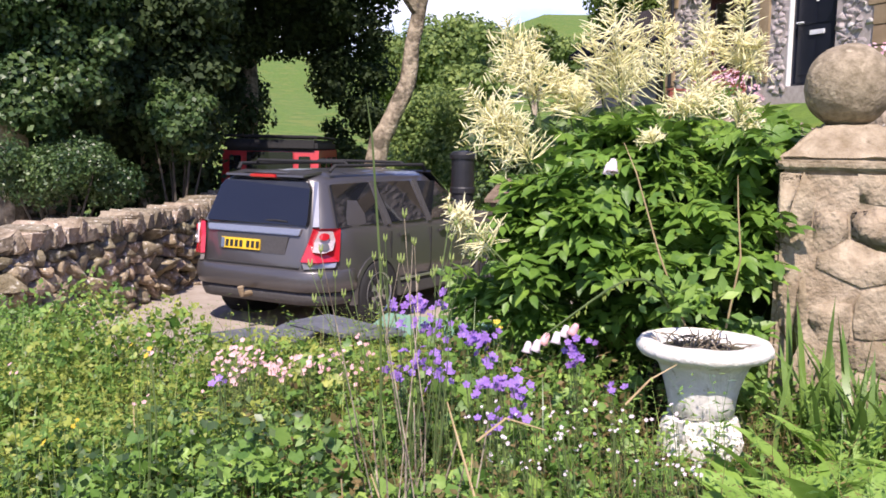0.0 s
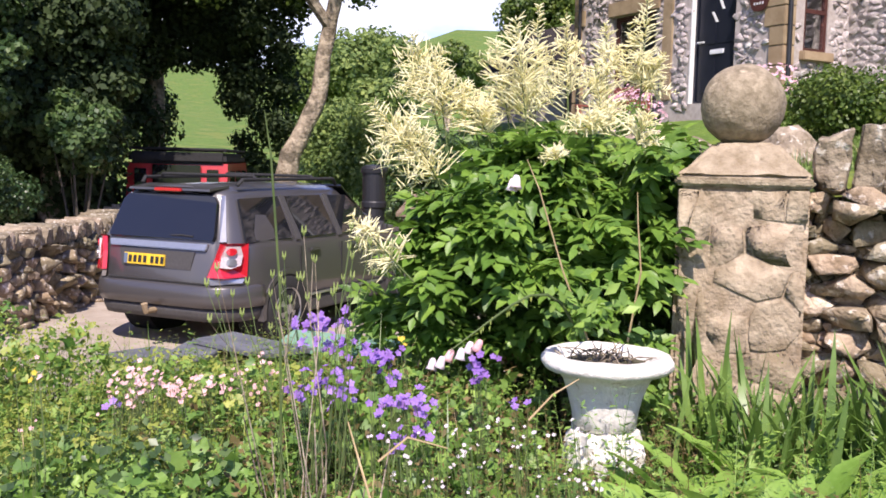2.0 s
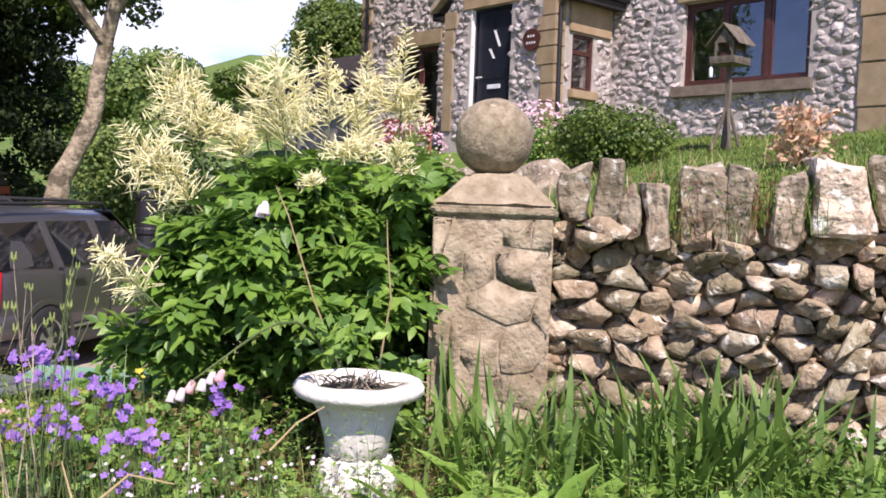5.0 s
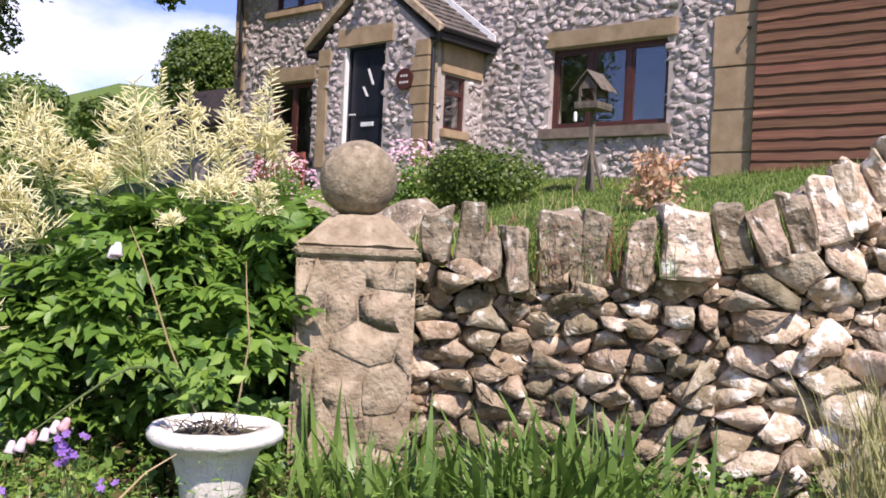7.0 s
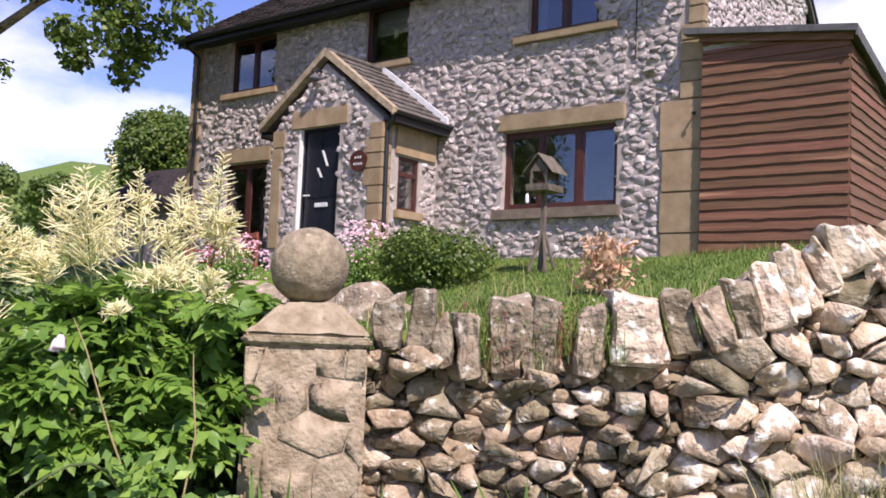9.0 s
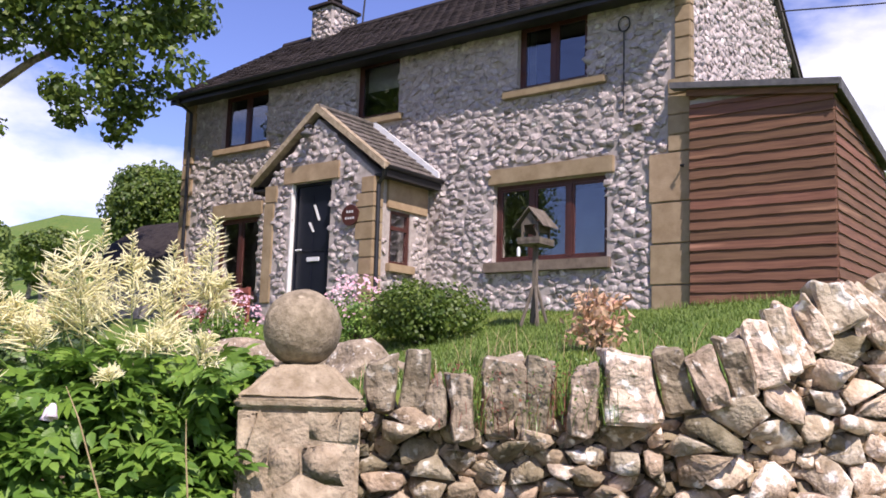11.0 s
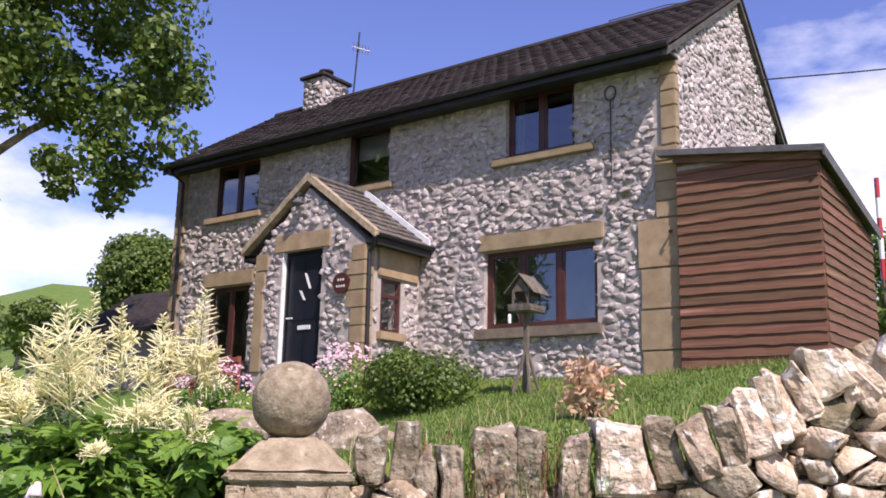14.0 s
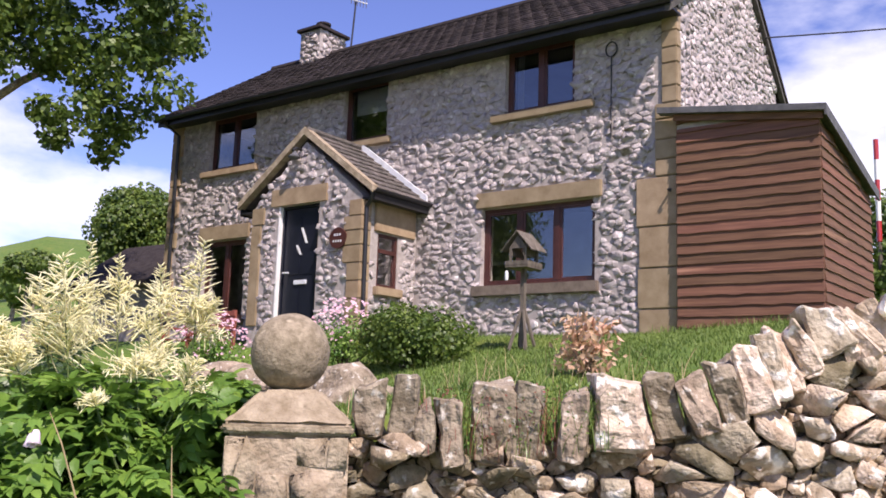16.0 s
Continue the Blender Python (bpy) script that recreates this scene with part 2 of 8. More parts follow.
def prism(points, axis, a, b):
    """Closed prism: a polygon in the two other axes, swept along axis from a to b."""
    bm = bmesh.new()
    order = {"x": lambda p, s: (s, p[0], p[1]), "y": lambda p, s: (p[0], s, p[1]), "z": lambda p, s: (p[0], p[1], s)}[axis]
    lo = [bm.verts.new(order(p, a)) for p in points]
    hi = [bm.verts.new(order(p, b)) for p in points]
    bm.faces.new(lo)
    bm.faces.new(hi[::-1])
    for i in range(len(points)):
        j = (i + 1) % len(points)
        bm.faces.new((lo[j], lo[i], hi[i], hi[j]))
    bmesh.ops.recalc_face_normals(bm, faces=bm.faces)
    return bm


def lathe(profile, at=(0, 0, 0), seg=32):
    """Turned shape: (radius, height) pairs round the z axis."""
    bm = bmesh.new()
    rings = []
    for r, z in profile:
        rings.append([bm.verts.new((at[0] + r * math.cos(2 * math.pi * i / seg), at[1] + r * math.sin(2 * math.pi * i / seg), at[2] + z)) for i in range(seg)])
    for a, b in zip(rings, rings[1:]):
        for i in range(seg):
            j = (i + 1) % seg
            bm.faces.new((a[i], a[j], b[j], b[i]))
    bm.faces.new(rings[0][::-1])
    bm.faces.new(rings[-1])
    bmesh.ops.recalc_face_normals(bm, faces=bm.faces)
    return bm


def tube(points, radii, seg=8, bm=None):
    bm = bm or bmesh.new()
    pts = [Vector(p) for p in points]
    if not hasattr(radii, "__len__"):
        radii = [radii] * len(pts)
    rings, side = [], None
    for i, p in enumerate(pts):
        d = (pts[min(i + 1, len(pts) - 1)] - pts[max(i - 1, 0)]).normalized()
        side = (side - d * side.dot(d)).normalized() if side else d.orthogonal().normalized()
        up = d.cross(side)
        rings.append([bm.verts.new(p + radii[i] * (math.cos(2 * math.pi * k / seg) * side + math.sin(2 * math.pi * k / seg) * up)) for k in range(seg)])
    for a, b in zip(rings, rings[1:]):
        for k in range(seg):
            j = (k + 1) % seg
            bm.faces.new((a[k], a[j], b[j], b[k]))
    bm.faces.new(rings[0][::-1])
    bm.faces.new(rings[-1])
    return bm


def leaf_arrays(P, N, size, rng, aspect=0.55, droop=0.3, ups=None):
    """Folded diamond leaves at P, facing N: four corners and two triangles each."""
    n = len(P)
    N = N / (np.linalg.norm(N, axis=1, keepdims=True) + 1e-9)
    A = ups if ups is not None else rng.normal(size=(n, 3))
    D = A - N * (A * N).sum(1, keepdims=True)
    D /= np.linalg.norm(D, axis=1, keepdims=True) + 1e-9
    S = np.cross(N, D)
    s = np.asarray(size).reshape(-1, 1) * np.ones((n, 1))
    base, tip = P - D * s * 0.5, P + D * s * 0.5 - N * s * droop * 0.4
    mid = P + N * s * 0.06
    l, r = mid + S * s * aspect * 0.5 - N * s * 0.12, mid - S * s * aspect * 0.5 - N * s * 0.12
    V = np.stack([base, l, tip, r], 1).reshape(-1, 3)
    k = np.arange(n)[:, None] * 4
    F = np.concatenate([k + [0, 2, 1], k + [0, 3, 2]], 0)
    return V, F


def blade_arrays(P, height, lean, width, rng, curve=0.6, heading=None):
    """Tapered curved blades: seven points and five triangles each."""
    n = len(P)
    a = rng.uniform(0, 2 * np.pi, n) if heading is None else heading
    d = np.stack([np.cos(a), np.sin(a), 0 * a], 1)
    s = np.stack([-np.sin(a), np.cos(a), 0 * a], 1)
    h, le, w = (np.broadcast_to(np.asarray(q, float), (n,))[:, None] for q in (height, lean, width))
    rows = []
    for f, ww in ((0.0, 0.8), (0.4, 1.0), (0.75, 0.7)):
        c = P + np.array([0, 0, 1]) * h * (f - curve * 0.35 * le * f * f) + d * h * le * (f ** 1.7)
        rows += [c - s * w * ww / 2, c + s * w * ww / 2]
    rows.append(P + np.array([0, 0, 1]) * h * (1 - curve * 0.35 * le) + d * h * le)
    V = np.stack(rows, 1).reshape(-1, 3)
    k = np.arange(n)[:, None] * 7
    F = np.concatenate([k + f for f in ([0, 1, 3], [0, 3, 2], [2, 3, 5], [2, 5, 4], [4, 5, 6])], 0)
    return V, F


def join_arrays(*sets):
    Vs, Fs, o = [], [], 0
    for V, F in sets:
        Vs.append(V)
        Fs.append(F + o)
        o += len(V)
    return np.concatenate(Vs), np.concatenate(Fs)


def clump_points(clumps, count, rng, inner=0.55):
    """Points and outward normals in the shells of many ellipsoids (x, y, z, rx, ry, rz)."""
    C = np.asarray(clumps, float)
    vol = (C[:, 3] * C[:, 4] * C[:, 5]) ** (2 / 3)
    k = rng.choice(len(C), count, p=vol / vol.sum())
    D = rng.normal(size=(count, 3))
    D /= np.linalg.norm(D, axis=1, keepdims=True)
    r = rng.uniform(inner, 1.08, (count, 1))
    P = C[k, :3] + D * C[k, 3:] * r
    return P, D + rng.normal(size=(count, 3)) * 0.55 + np.array([0, 0, 0.35])


# ---- rubble ----
def cells(u0, u1, v0, v1, su, sv, rng, jitter=0.42, skip=None):
    """Irregular cells that fill a rectangle: a jittered grid of seeds, each cell cut by its neighbours."""
    nu, nv = max(2, round((u1 - u0) / su)), max(2, round((v1 - v0) / sv))
    du, dv = (u1 - u0) / nu, (v1 - v0) / nv
    seeds = {}
    for j in range(-1, nv + 1):
        for i in range(-1, nu + 1):
            if rng.random() < 0.17 and 0 <= i < nu:
                continue                      # a missing seed leaves a larger stone
            seeds[i, j] = ((u0 + (i + 0.5 + 0.5 * (j % 2) + rng.uniform(-jitter, jitter)) * du), v0 + (j + 0.5 + rng.uniform(-jitter, jitter)) * dv)
    out = []
    k = su / sv
    for (i, j), (cu, cv) in seeds.items():
        if not (0 <= i < nu and 0 <= j < nv) or (skip and skip(cu, cv)):
            continue
        poly = [(max(u0, cu - 1.6 * su), max(v0, cv - 1.6 * sv)), (min(u1, cu + 1.6 * su), max(v0, cv - 1.6 * sv)),
                (min(u1, cu + 1.6 * su), min(v1, cv + 1.6 * sv)), (max(u0, cu - 1.6 * su), min(v1, cv + 1.6 * sv))]
        for a in range(-2, 3):
            for b in range(-2, 3):
                q = seeds.get((i + a, j + b))
                if (a or b) and q:
                    mu, mv = (cu + q[0]) / 2, (cv + q[1]) / 2
                    nx, ny = (q[0] - cu), (q[1] - cv) * k * k
                    new_poly = []
                    for s in range(len(poly)):
                        p, r = poly[s], poly[(s + 1) % len(poly)]
                        dp, dr = (p[0] - mu) * nx + (p[1] - mv) * ny, (r[0] - mu) * nx + (r[1] - mv) * ny
                        if dp <= 0:
                            new_poly.append(p)
                        if dp * dr < 0:
                            f = dp / (dp - dr)
                            new_poly.append((p[0] + f * (r[0] - p[0]), p[1] + f * (r[1] - p[1])))
                    poly = new_poly
                    if len(poly) < 3:
                        break
            if len(poly) < 3:
                break
        if len(poly) >= 3:
            out.append(poly)
    return out


def stone_arrays(poly, place, rng, gap=0.012, proud=0.05, back=0.05, tilt=0.25, step=0.0, twist=0.0, face=(0.74, 0.96)):
    """One broken stone: a cell drawn in by its joint, with a faceted, tilted face; place(u, v, d) lays it on the wall."""
    P = np.array(poly)
    c = P.mean(0)
    R = np.linalg.norm(P - c, axis=1).mean()
    shrink = max(0.5, 1 - gap / R)
    ring = []
    for p in range(len(P)):
        q = P[(p + 1) % len(P)]
        if np.linalg.norm(q - P[p]) < 0.35 * R:
            continue                           # drop very short edges
        ring.append(P[p] * 0.97 + c * 0.03)
        if np.linalg.norm(q - P[p]) > 1.1 * R:
            ring.append((P[p] + q) / 2 + rng.normal(size=2) * 0.05 * R)
    if len(ring) < 3:
        ring = list(P)
    ring = np.array(ring)
    w = rng.normal() * twist
    ring = c + (ring - c) @ np.array([[math.cos(w), math.sin(w)], [-math.sin(w), math.cos(w)]])
    n = len(ring)
    t = rng.normal(size=2) * tilt
    V = []
    inner = rng.uniform(*face)
    lift = rng.normal(size=n) * 0.4
    off = rng.uniform(-step, step)
    for f, d in ((shrink, -back), (shrink * 0.985, proud * 0.5), (shrink * inner, proud)):
        q = c + (ring - c) * f * (1 + rng.normal(size=(n, 1)) * (0.04 if d > 0 else 0))
        h = d + ((((q - c) @ t) + lift * proud + off) if d > 0 else 0)
        V += [place(a, b, hh) for (a, b), hh in zip(q, np.broadcast_to(h, n))]
    V.append(place(*(c + rng.normal(size=2) * R * 0.25), off + proud * rng.uniform(0.95, 1.25)))
    F = []
    for k in range(2):
        for i in range(n):
            j = (i + 1) % n
            F += [(k * n + i, k * n + j, (k + 1) * n + j), (k * n + i, (k + 1) * n + j, (k + 1) * n + i)]
    F += [(2 * n + i, 2 * n + (i + 1) % n, 3 * n) for i in range(n)]
    return np.array(V), np.array(F)


def lay_stones(polys, place, material, parent, rng, near=None, limit=300, name="stone", **how):
    """Stones near enough become parts of their own (at most limit), the rest one joined piece."""
    rest, made = [], 0
    for poly in polys:
        V, F = stone_arrays(poly, place, rng, **how)
        c = np.mean(poly, 0)
        if made < limit and (near is None or near(*c)):
            np_mesh(name, V, F, material, parent)
            made += 1
        else:
            rest.append((V, F))
    if rest:
        tagged(np_mesh("far_" + name, *join_arrays(*rest), material, parent), kind="stuff")


# ---- ground ----
EDGE_X = [-400, -40, -14, -8, -3, 0.5, 2.0, 2.87, 3.45, 4.13, 5.3, 6.9, 9.0, 14, 400]
EDGE_Y = [-2, -2, -3, -4, -5, -6.3, -7.5, -8.2, -7.84, -7.40, -6.86, -6.4, -5.6, -4.5, -4]


def smooth(a, b, v):
    f = np.clip((v - a) / (b - a), 0, 1)
    return f * f * (3 - 2 * f)


def ground_z(x, y):
    x, y = np.asarray(x, float), np.asarray(y, float)
    ye = np.interp(x, EDGE_X, EDGE_Y)
    s = np.clip((y - ye) / (-0.9 - ye), 0, 1)
    edge = -0.98 + 0.19 * np.clip(x - 4.2, 0, 6) - 0.35 * smooth(2.0, -3.0, x)
    garden = edge + (0.02 + 0.08 * np.clip(x - 1.5, 0, 6) - edge) * s
    bed = -2.12 + 0.13 * np.clip(x - 4.2, 0, 8) - 0.25 * smooth(-10.5, -13.0, y) * smooth(7.5, 5.5, x)
    bed = bed - 0.40 * smooth(2.0, 1.2, np.hypot(x - 6.3, y + 12.0)) - 0.40 * smooth(5.4, 6.6, x) * smooth(-9.6, -10.8, y)
    south = bed + (-2.9 - bed) * smooth(0.3, -0.35, x - 1.2 + 2.3 * smooth(-10.9, -11.9, y))
    d = np.hypot(x + 2, y + 8)
    z = south + (garden - south) * smooth(-0.02, 0.22, y - ye) * smooth(-16.5, -12.5, x)
    hill = np.clip(d - 30, 0, None)
    side = 1 - 0.75 * smooth(-20, 30, x - 0.3 * y)
    way = np.degrees(np.arctan2(6 - x, y + 12))
    far = np.minimum(0.128 * hill * hill / (hill + 25), 36) * side * np.interp(way, [35, 48, 60, 68], [0.95, 1.46, 1.44, 0.93])
    wave = 1.6 * np.sin(x * 0.021 + 1.3) * np.sin(y * 0.017 + 0.4) * np.clip(hill / 90, 0, 1.5)
    base = -2.9 + (z + 2.9) * (1 - smooth(24, 60, d))
    return base + far + wave


NG = 280
gs = np.sinh(np.linspace(-7.2, 7.2, NG)) * 1.05
GX, GY = np.meshgrid(3 + gs, -8.3 + gs, indexing="ij")
GZ = ground_z(GX, GY)
GZ = GZ + np.random.default_rng(4).normal(size=GZ.shape) * 0.006
gi = np.arange(NG * NG).reshape(NG, NG)
GF = np.stack([gi[:-1, :-1], gi[1:, :-1], gi[1:, 1:], gi[:-1, 1:]], -1).reshape(-1, 4)
ground = np_mesh("ground", np.stack([GX, GY, GZ], -1).reshape(-1, 3), GF, M_GRASS, smooth=True)
ground.data.materials.append(M_SOIL)
gc = np.stack([GX, GY], -1).reshape(-1, 2)[GF].mean(1)
soil = (gc[:, 0] > 0.7 - 2.2 * (gc[:, 1] < -11.2)) & (gc[:, 0] < 5.6) & (gc[:, 1] < np.interp(gc[:, 0], EDGE_X, EDGE_Y)) & (gc[:, 1] > -12.6)
ground.data.polygons.foreach_set("material_index", soil.astype(np.int32))
tagged(ground, "grassy sloping ground with garden bed and green hillside", "ground", kind="structure")

drive = np_mesh("road_driveway", *(lambda xs, ys: (np.stack([a.ravel() for a in (*np.meshgrid(xs, ys, indexing="ij"),)] + [np.full(xs.size * ys.size, -2.834) + np.random.default_rng(2).normal(size=xs.size * ys.size) * 0.003], -1),
    (lambda k: np.stack([k[:-1, :-1], k[1:, :-1], k[1:, 1:], k[:-1, 1:]], -1).reshape(-1, 4))(np.arange(xs.size * ys.size).reshape(xs.size, ys.size))))(np.linspace(-10.5, 0.75, 46), np.linspace(-15.0, -5.6, 38)), M_DRIVE, smooth=True)
tagged(drive, "pale worn concrete driveway beside the parked car", "driveway", kind="structure")

# ---- house ----
rng = np.random.default_rng(11)
HX0, HX1, HY1, HEAVE, HRIDGE, RY = -9.78, 1.23, 4.5, 4.66, 6.63, 2.7
EAVE = 4.58                                      # lower edge of the roof
house = empty("house", (-4.4, 0, 0), "two-storey grey limestone cottage with brown window frames", "house")
house_inv = Matrix.Translation((-4.4, 0, 0)).inverted()


def hpart(name, bm, material, parent=house, label="", smooth_=False):
    ob = part(name, bm, material, None, label, smooth_)
    ob.parent = parent
    ob.matrix_parent_inverse = house_inv if parent == house else Matrix()
    return ob


OPEN = [(-1.96, 0.0, 0.85, 2.06), (-1.58, -0.35, 3.52, 4.58), (-5.0, -3.98, 3.52, 4.60), (-8.64, -7.30, 3.44, 4.54), (-8.62, -7.37, 0.48, 2.02), (-5.05, -4.15, 0.12, 2.15)]


def wall_with_holes(x0, x1, z0, z1, y0, y1, holes):
    bm = bmesh.new()
    xs = sorted({x0, x1, *[v for h in holes for v in h[:2] if x0 < v < x1]})
    zs = sorted({z0, z1, *[v for h in holes for v in h[2:] if z0 < v < z1]})
    solid = {(i, k): not any(h[0] < (xs[i] + xs[i + 1]) / 2 < h[1] and h[2] < (zs[k] + zs[k + 1]) / 2 < h[3] for h in holes)
             for i in range(len(xs) - 1) for k in range(len(zs) - 1)}
    v = {}

    def vert(i, k, y):
        if (i, k, y) not in v:
            v[i, k, y] = bm.verts.new((xs[i], y, zs[k]))
        return v[i, k, y]
    for (i, k), s in solid.items():
        if not s:
            continue
        bm.faces.new((vert(i, k, y0), vert(i + 1, k, y0), vert(i + 1, k + 1, y0), vert(i, k + 1, y0)))
        bm.faces.new((vert(i, k, y1), vert(i, k + 1, y1), vert(i + 1, k + 1, y1), vert(i + 1, k, y1)))
        for di, dk, a, b in ((-1, 0, (i, k), (i, k + 1)), (1, 0, (i + 1, k + 1), (i + 1, k)), (0, -1, (i + 1, k), (i, k)), (0, 1, (i, k + 1), (i + 1, k + 1))):
            if not solid.get((i + di, k + dk), False):
                bm.faces.new((vert(*a, y0), vert(*b, y0), vert(*b, y1), vert(*a, y1)))
    bmesh.ops.recalc_face_normals(bm, faces=bm.faces)
    return bm


front = hpart("front_wall", wall_with_holes(HX0, HX1, -0.4, HEAVE, 0.0, 0.35, OPEN), M_MORTAR)
hpart("back_wall", one_box(HX0, HX1, HY1 - 0.3, HY1, -0.4, HEAVE), M_MORTAR)
gable_pts = [(0.35, -0.4), (HY1 - 0.3, -0.4), (HY1 - 0.3, HEAVE), (RY, HRIDGE - 0.12), (0.35, HEAVE)]
gable_r = hpart("gable_wall", prism([(0.004, 4.0), (0.35, 4.0), (0.35, -0.4), (HY1 - 0.3, -0.4), (HY1 - 0.3, HEAVE), (RY, HRIDGE - 0.16), (0.355, HEAVE + 0.2)], "x", HX1 - 0.35, HX1 - 0.004), M_MORTAR)
gable_l = hpart("gable_wall", prism(gable_pts, "x", HX0 + 0.004, HX0 + 0.35), M_MORTAR)
hpart("floor_slab", one_box(HX0 + 0.35, HX1 - 0.35, 0.36, HY1 - 0.31, -0.1, 0.1), M_ROOM)
hpart("upper_floor", one_box(HX0 + 0.35, HX1 - 0.35, 0.36, HY1 - 0.31, 2.6, 2.85), M_ROOM)
for xx in (-6.2, -2.6):
    hpart("inner_wall", one_box(xx, xx + 0.12, 0.36, HY1 - 0.31, 0.1, 4.6), M_ROOM)
hpart("inner_back", one_box(HX0 + 0.35, HX1 - 0.35, 3.2, 3.3, 0.1, 4.6), M_ROOM)
hpart("ceiling_board", one_box(HX0 + 0.35, HX1 - 0.35, 0.36, 3.2, 4.62, 4.66), M_ROOM)

# sandstone dressings
DRESS = []


def dress(x0, x1, z0, z1, proud=0.045, depth=0.1, parent=front, name="quoin"):
    hpart(name, one_box(x0, x1, -proud, depth, z0, z1, 0.012), M_SAND, parent)
    DRESS.append((x0, x1, z0, z1))


dress(-2.05, 0.11, 2.065, 2.31, 0.05, name="lintel")
dress(-8.72, -7.27, 2.025, 2.30, 0.05, name="lintel")
for z0, z1, w in ((-0.3, 0.42, 0.50), (0.43, 0.98, 0.52), (0.99, 1.55, 0.50), (1.56, 2.24, 0.54)):
    dress(HX1 - 0.04 - w, HX1 + 0.02, z0, z1 - 0.008)
zz = 2.25
while zz < 4.6:
    hh = rng.uniform(0.22, 0.34)
    dress(HX1 - (0.30 if int(zz * 7) % 2 else 0.2), HX1 + 0.03, zz, min(zz + hh, 4.64) - 0.008)
    zz += hh
zz = -0.2
while zz < 4.6:
    hh = rng.uniform(0.26, 0.36)
    dress(HX0 - 0.03, HX0 + (0.3 if int(zz * 9) % 2 else 0.2), zz, min(zz + hh, 4.64) - 0.008)
    zz += hh
SILLS = [(-2.08, 0.07, 0.69, 0.85), (-1.80, -0.02, 3.40, 3.52), (-5.12, -3.86, 3.40, 3.52), (-8.80, -7.16, 3.32, 3.44), (-8.7, -7.3, 0.36, 0.48)]
DRESS += SILLS

M_CURTAIN = mat("pale_curtain", (0.55, 0.55, 0.56), (0.68, 0.68, 0.69), 5, 0.9, 0.2, 30)


M_SILL = mat("weathered_sill_stone", (0.13, 0.10, 0.075), (0.22, 0.175, 0.135), 6, 0.9, 0.4, 40)


def window(x0, x1, z0, z1, sill, lights, y=0.1, blind=0.0, drape=True):
    """A casement window: frame, panes, sill; lights: fractions of the width where mullions stand."""
    w = hpart("window", wall_with_holes(x0, x1, z0, z1, y, y + 0.07, [(x0 + 0.06, x1 - 0.06, z0 + 0.06, z1 - 0.06)]), M_BROWN, house, "mahogany brown casement window")
    edges = [x0 + 0.06] + [x0 + f * (x1 - x0) for f in lights] + [x1 - 0.06]
    for f in edges[1:-1]:
        hpart("mullion", one_box(f - 0.04, f + 0.04, y - 0.008, y + 0.062, z0 + 0.06, z1 - 0.06, 0.006), M_BROWN, w)
    for a, b in zip(edges, edges[1:]):
        a, b = a + (0.04 if a != edges[0] else 0), b - (0.04 if b != edges[-1] else 0)
        hpart("casement", wall_with_holes(a + 0.003, b - 0.003, z0 + 0.063, z1 - 0.063, y + 0.004, y + 0.05, [(a + 0.035, b - 0.035, z0 + 0.095, z1 - 0.095)]), M_BROWN, w)
        p = hpart("pane", one_box(a + 0.03, b - 0.03, y + 0.022, y + 0.03, z0 + 0.09, z1 - 0.09), M_GLASS, w)
        p.visible_shadow = False
    if sill:
        hpart("sill", one_box(sill[0], sill[1], -0.09, y, sill[2], sill[3], 0.012), M_SILL if x1 - x0 > 1.6 else M_SAND, w)
    if blind:
        hpart("blind", one_box(x0 + 0.08, x1 - 0.08, y + 0.16, y + 0.18, z1 - blind, z1 - 0.05), M_CURTAIN, w, "pale roller blind pulled half down")
    if drape:
        pts = [(x0 + 0.05 + 0.02 * i, y + 0.2 + 0.02 * (i % 2)) for i in range(7)]
        bm = bmesh.new()
        lo, hi = [bm.verts.new((*p, z0 + 0.02)) for p in pts], [bm.verts.new((*p, z1)) for p in pts]
        for i in range(6):
            bm.faces.new((lo[i], lo[i + 1], hi[i + 1], hi[i]))
        bmesh.ops.solidify(bm, geom=bm.faces[:], thickness=0.008)
        hpart("curtain", bm, M_CURTAIN, w)
    return w


window(*OPEN[0], SILLS[0], (0.335, 0.66), drape=False)
window(*OPEN[1], SILLS[1], (0.5,))
window(*OPEN[2], SILLS[2], (), blind=0.5, drape=False)
window(*OPEN[3], SILLS[3], (0.5,), drape=False)
window(*OPEN[4], SILLS[4], (0.5,), drape=False)

# a loop of cable stapled to the wall
loop = [(0.26 + 0.09 * math.sin(a), -0.03, 4.22 + 0.11 * math.cos(a)) for a in np.linspace(math.pi, 3 * math.pi, 20)]
hpart("wall_cable", tube([(0.26, -0.03, 2.9)] + loop, 0.011, 6), M_BLACKPL, front, "loop of dark cable on the wall")

# roof


def roof_slab(name, x0, x1, ya, za, yb, zb, t, material, parent=house):
    ny, nz = -(zb - za), (yb - ya)
    k = t / math.hypot(ny, nz)
    ny, nz = (ny * k, nz * k) if nz > 0 else (-ny * k, -nz * k)
    return hpart(name, prism([(ya, za), (yb, zb), (yb + ny, zb + nz), (ya + ny, za + nz)], "x", x0, x1), material, parent)


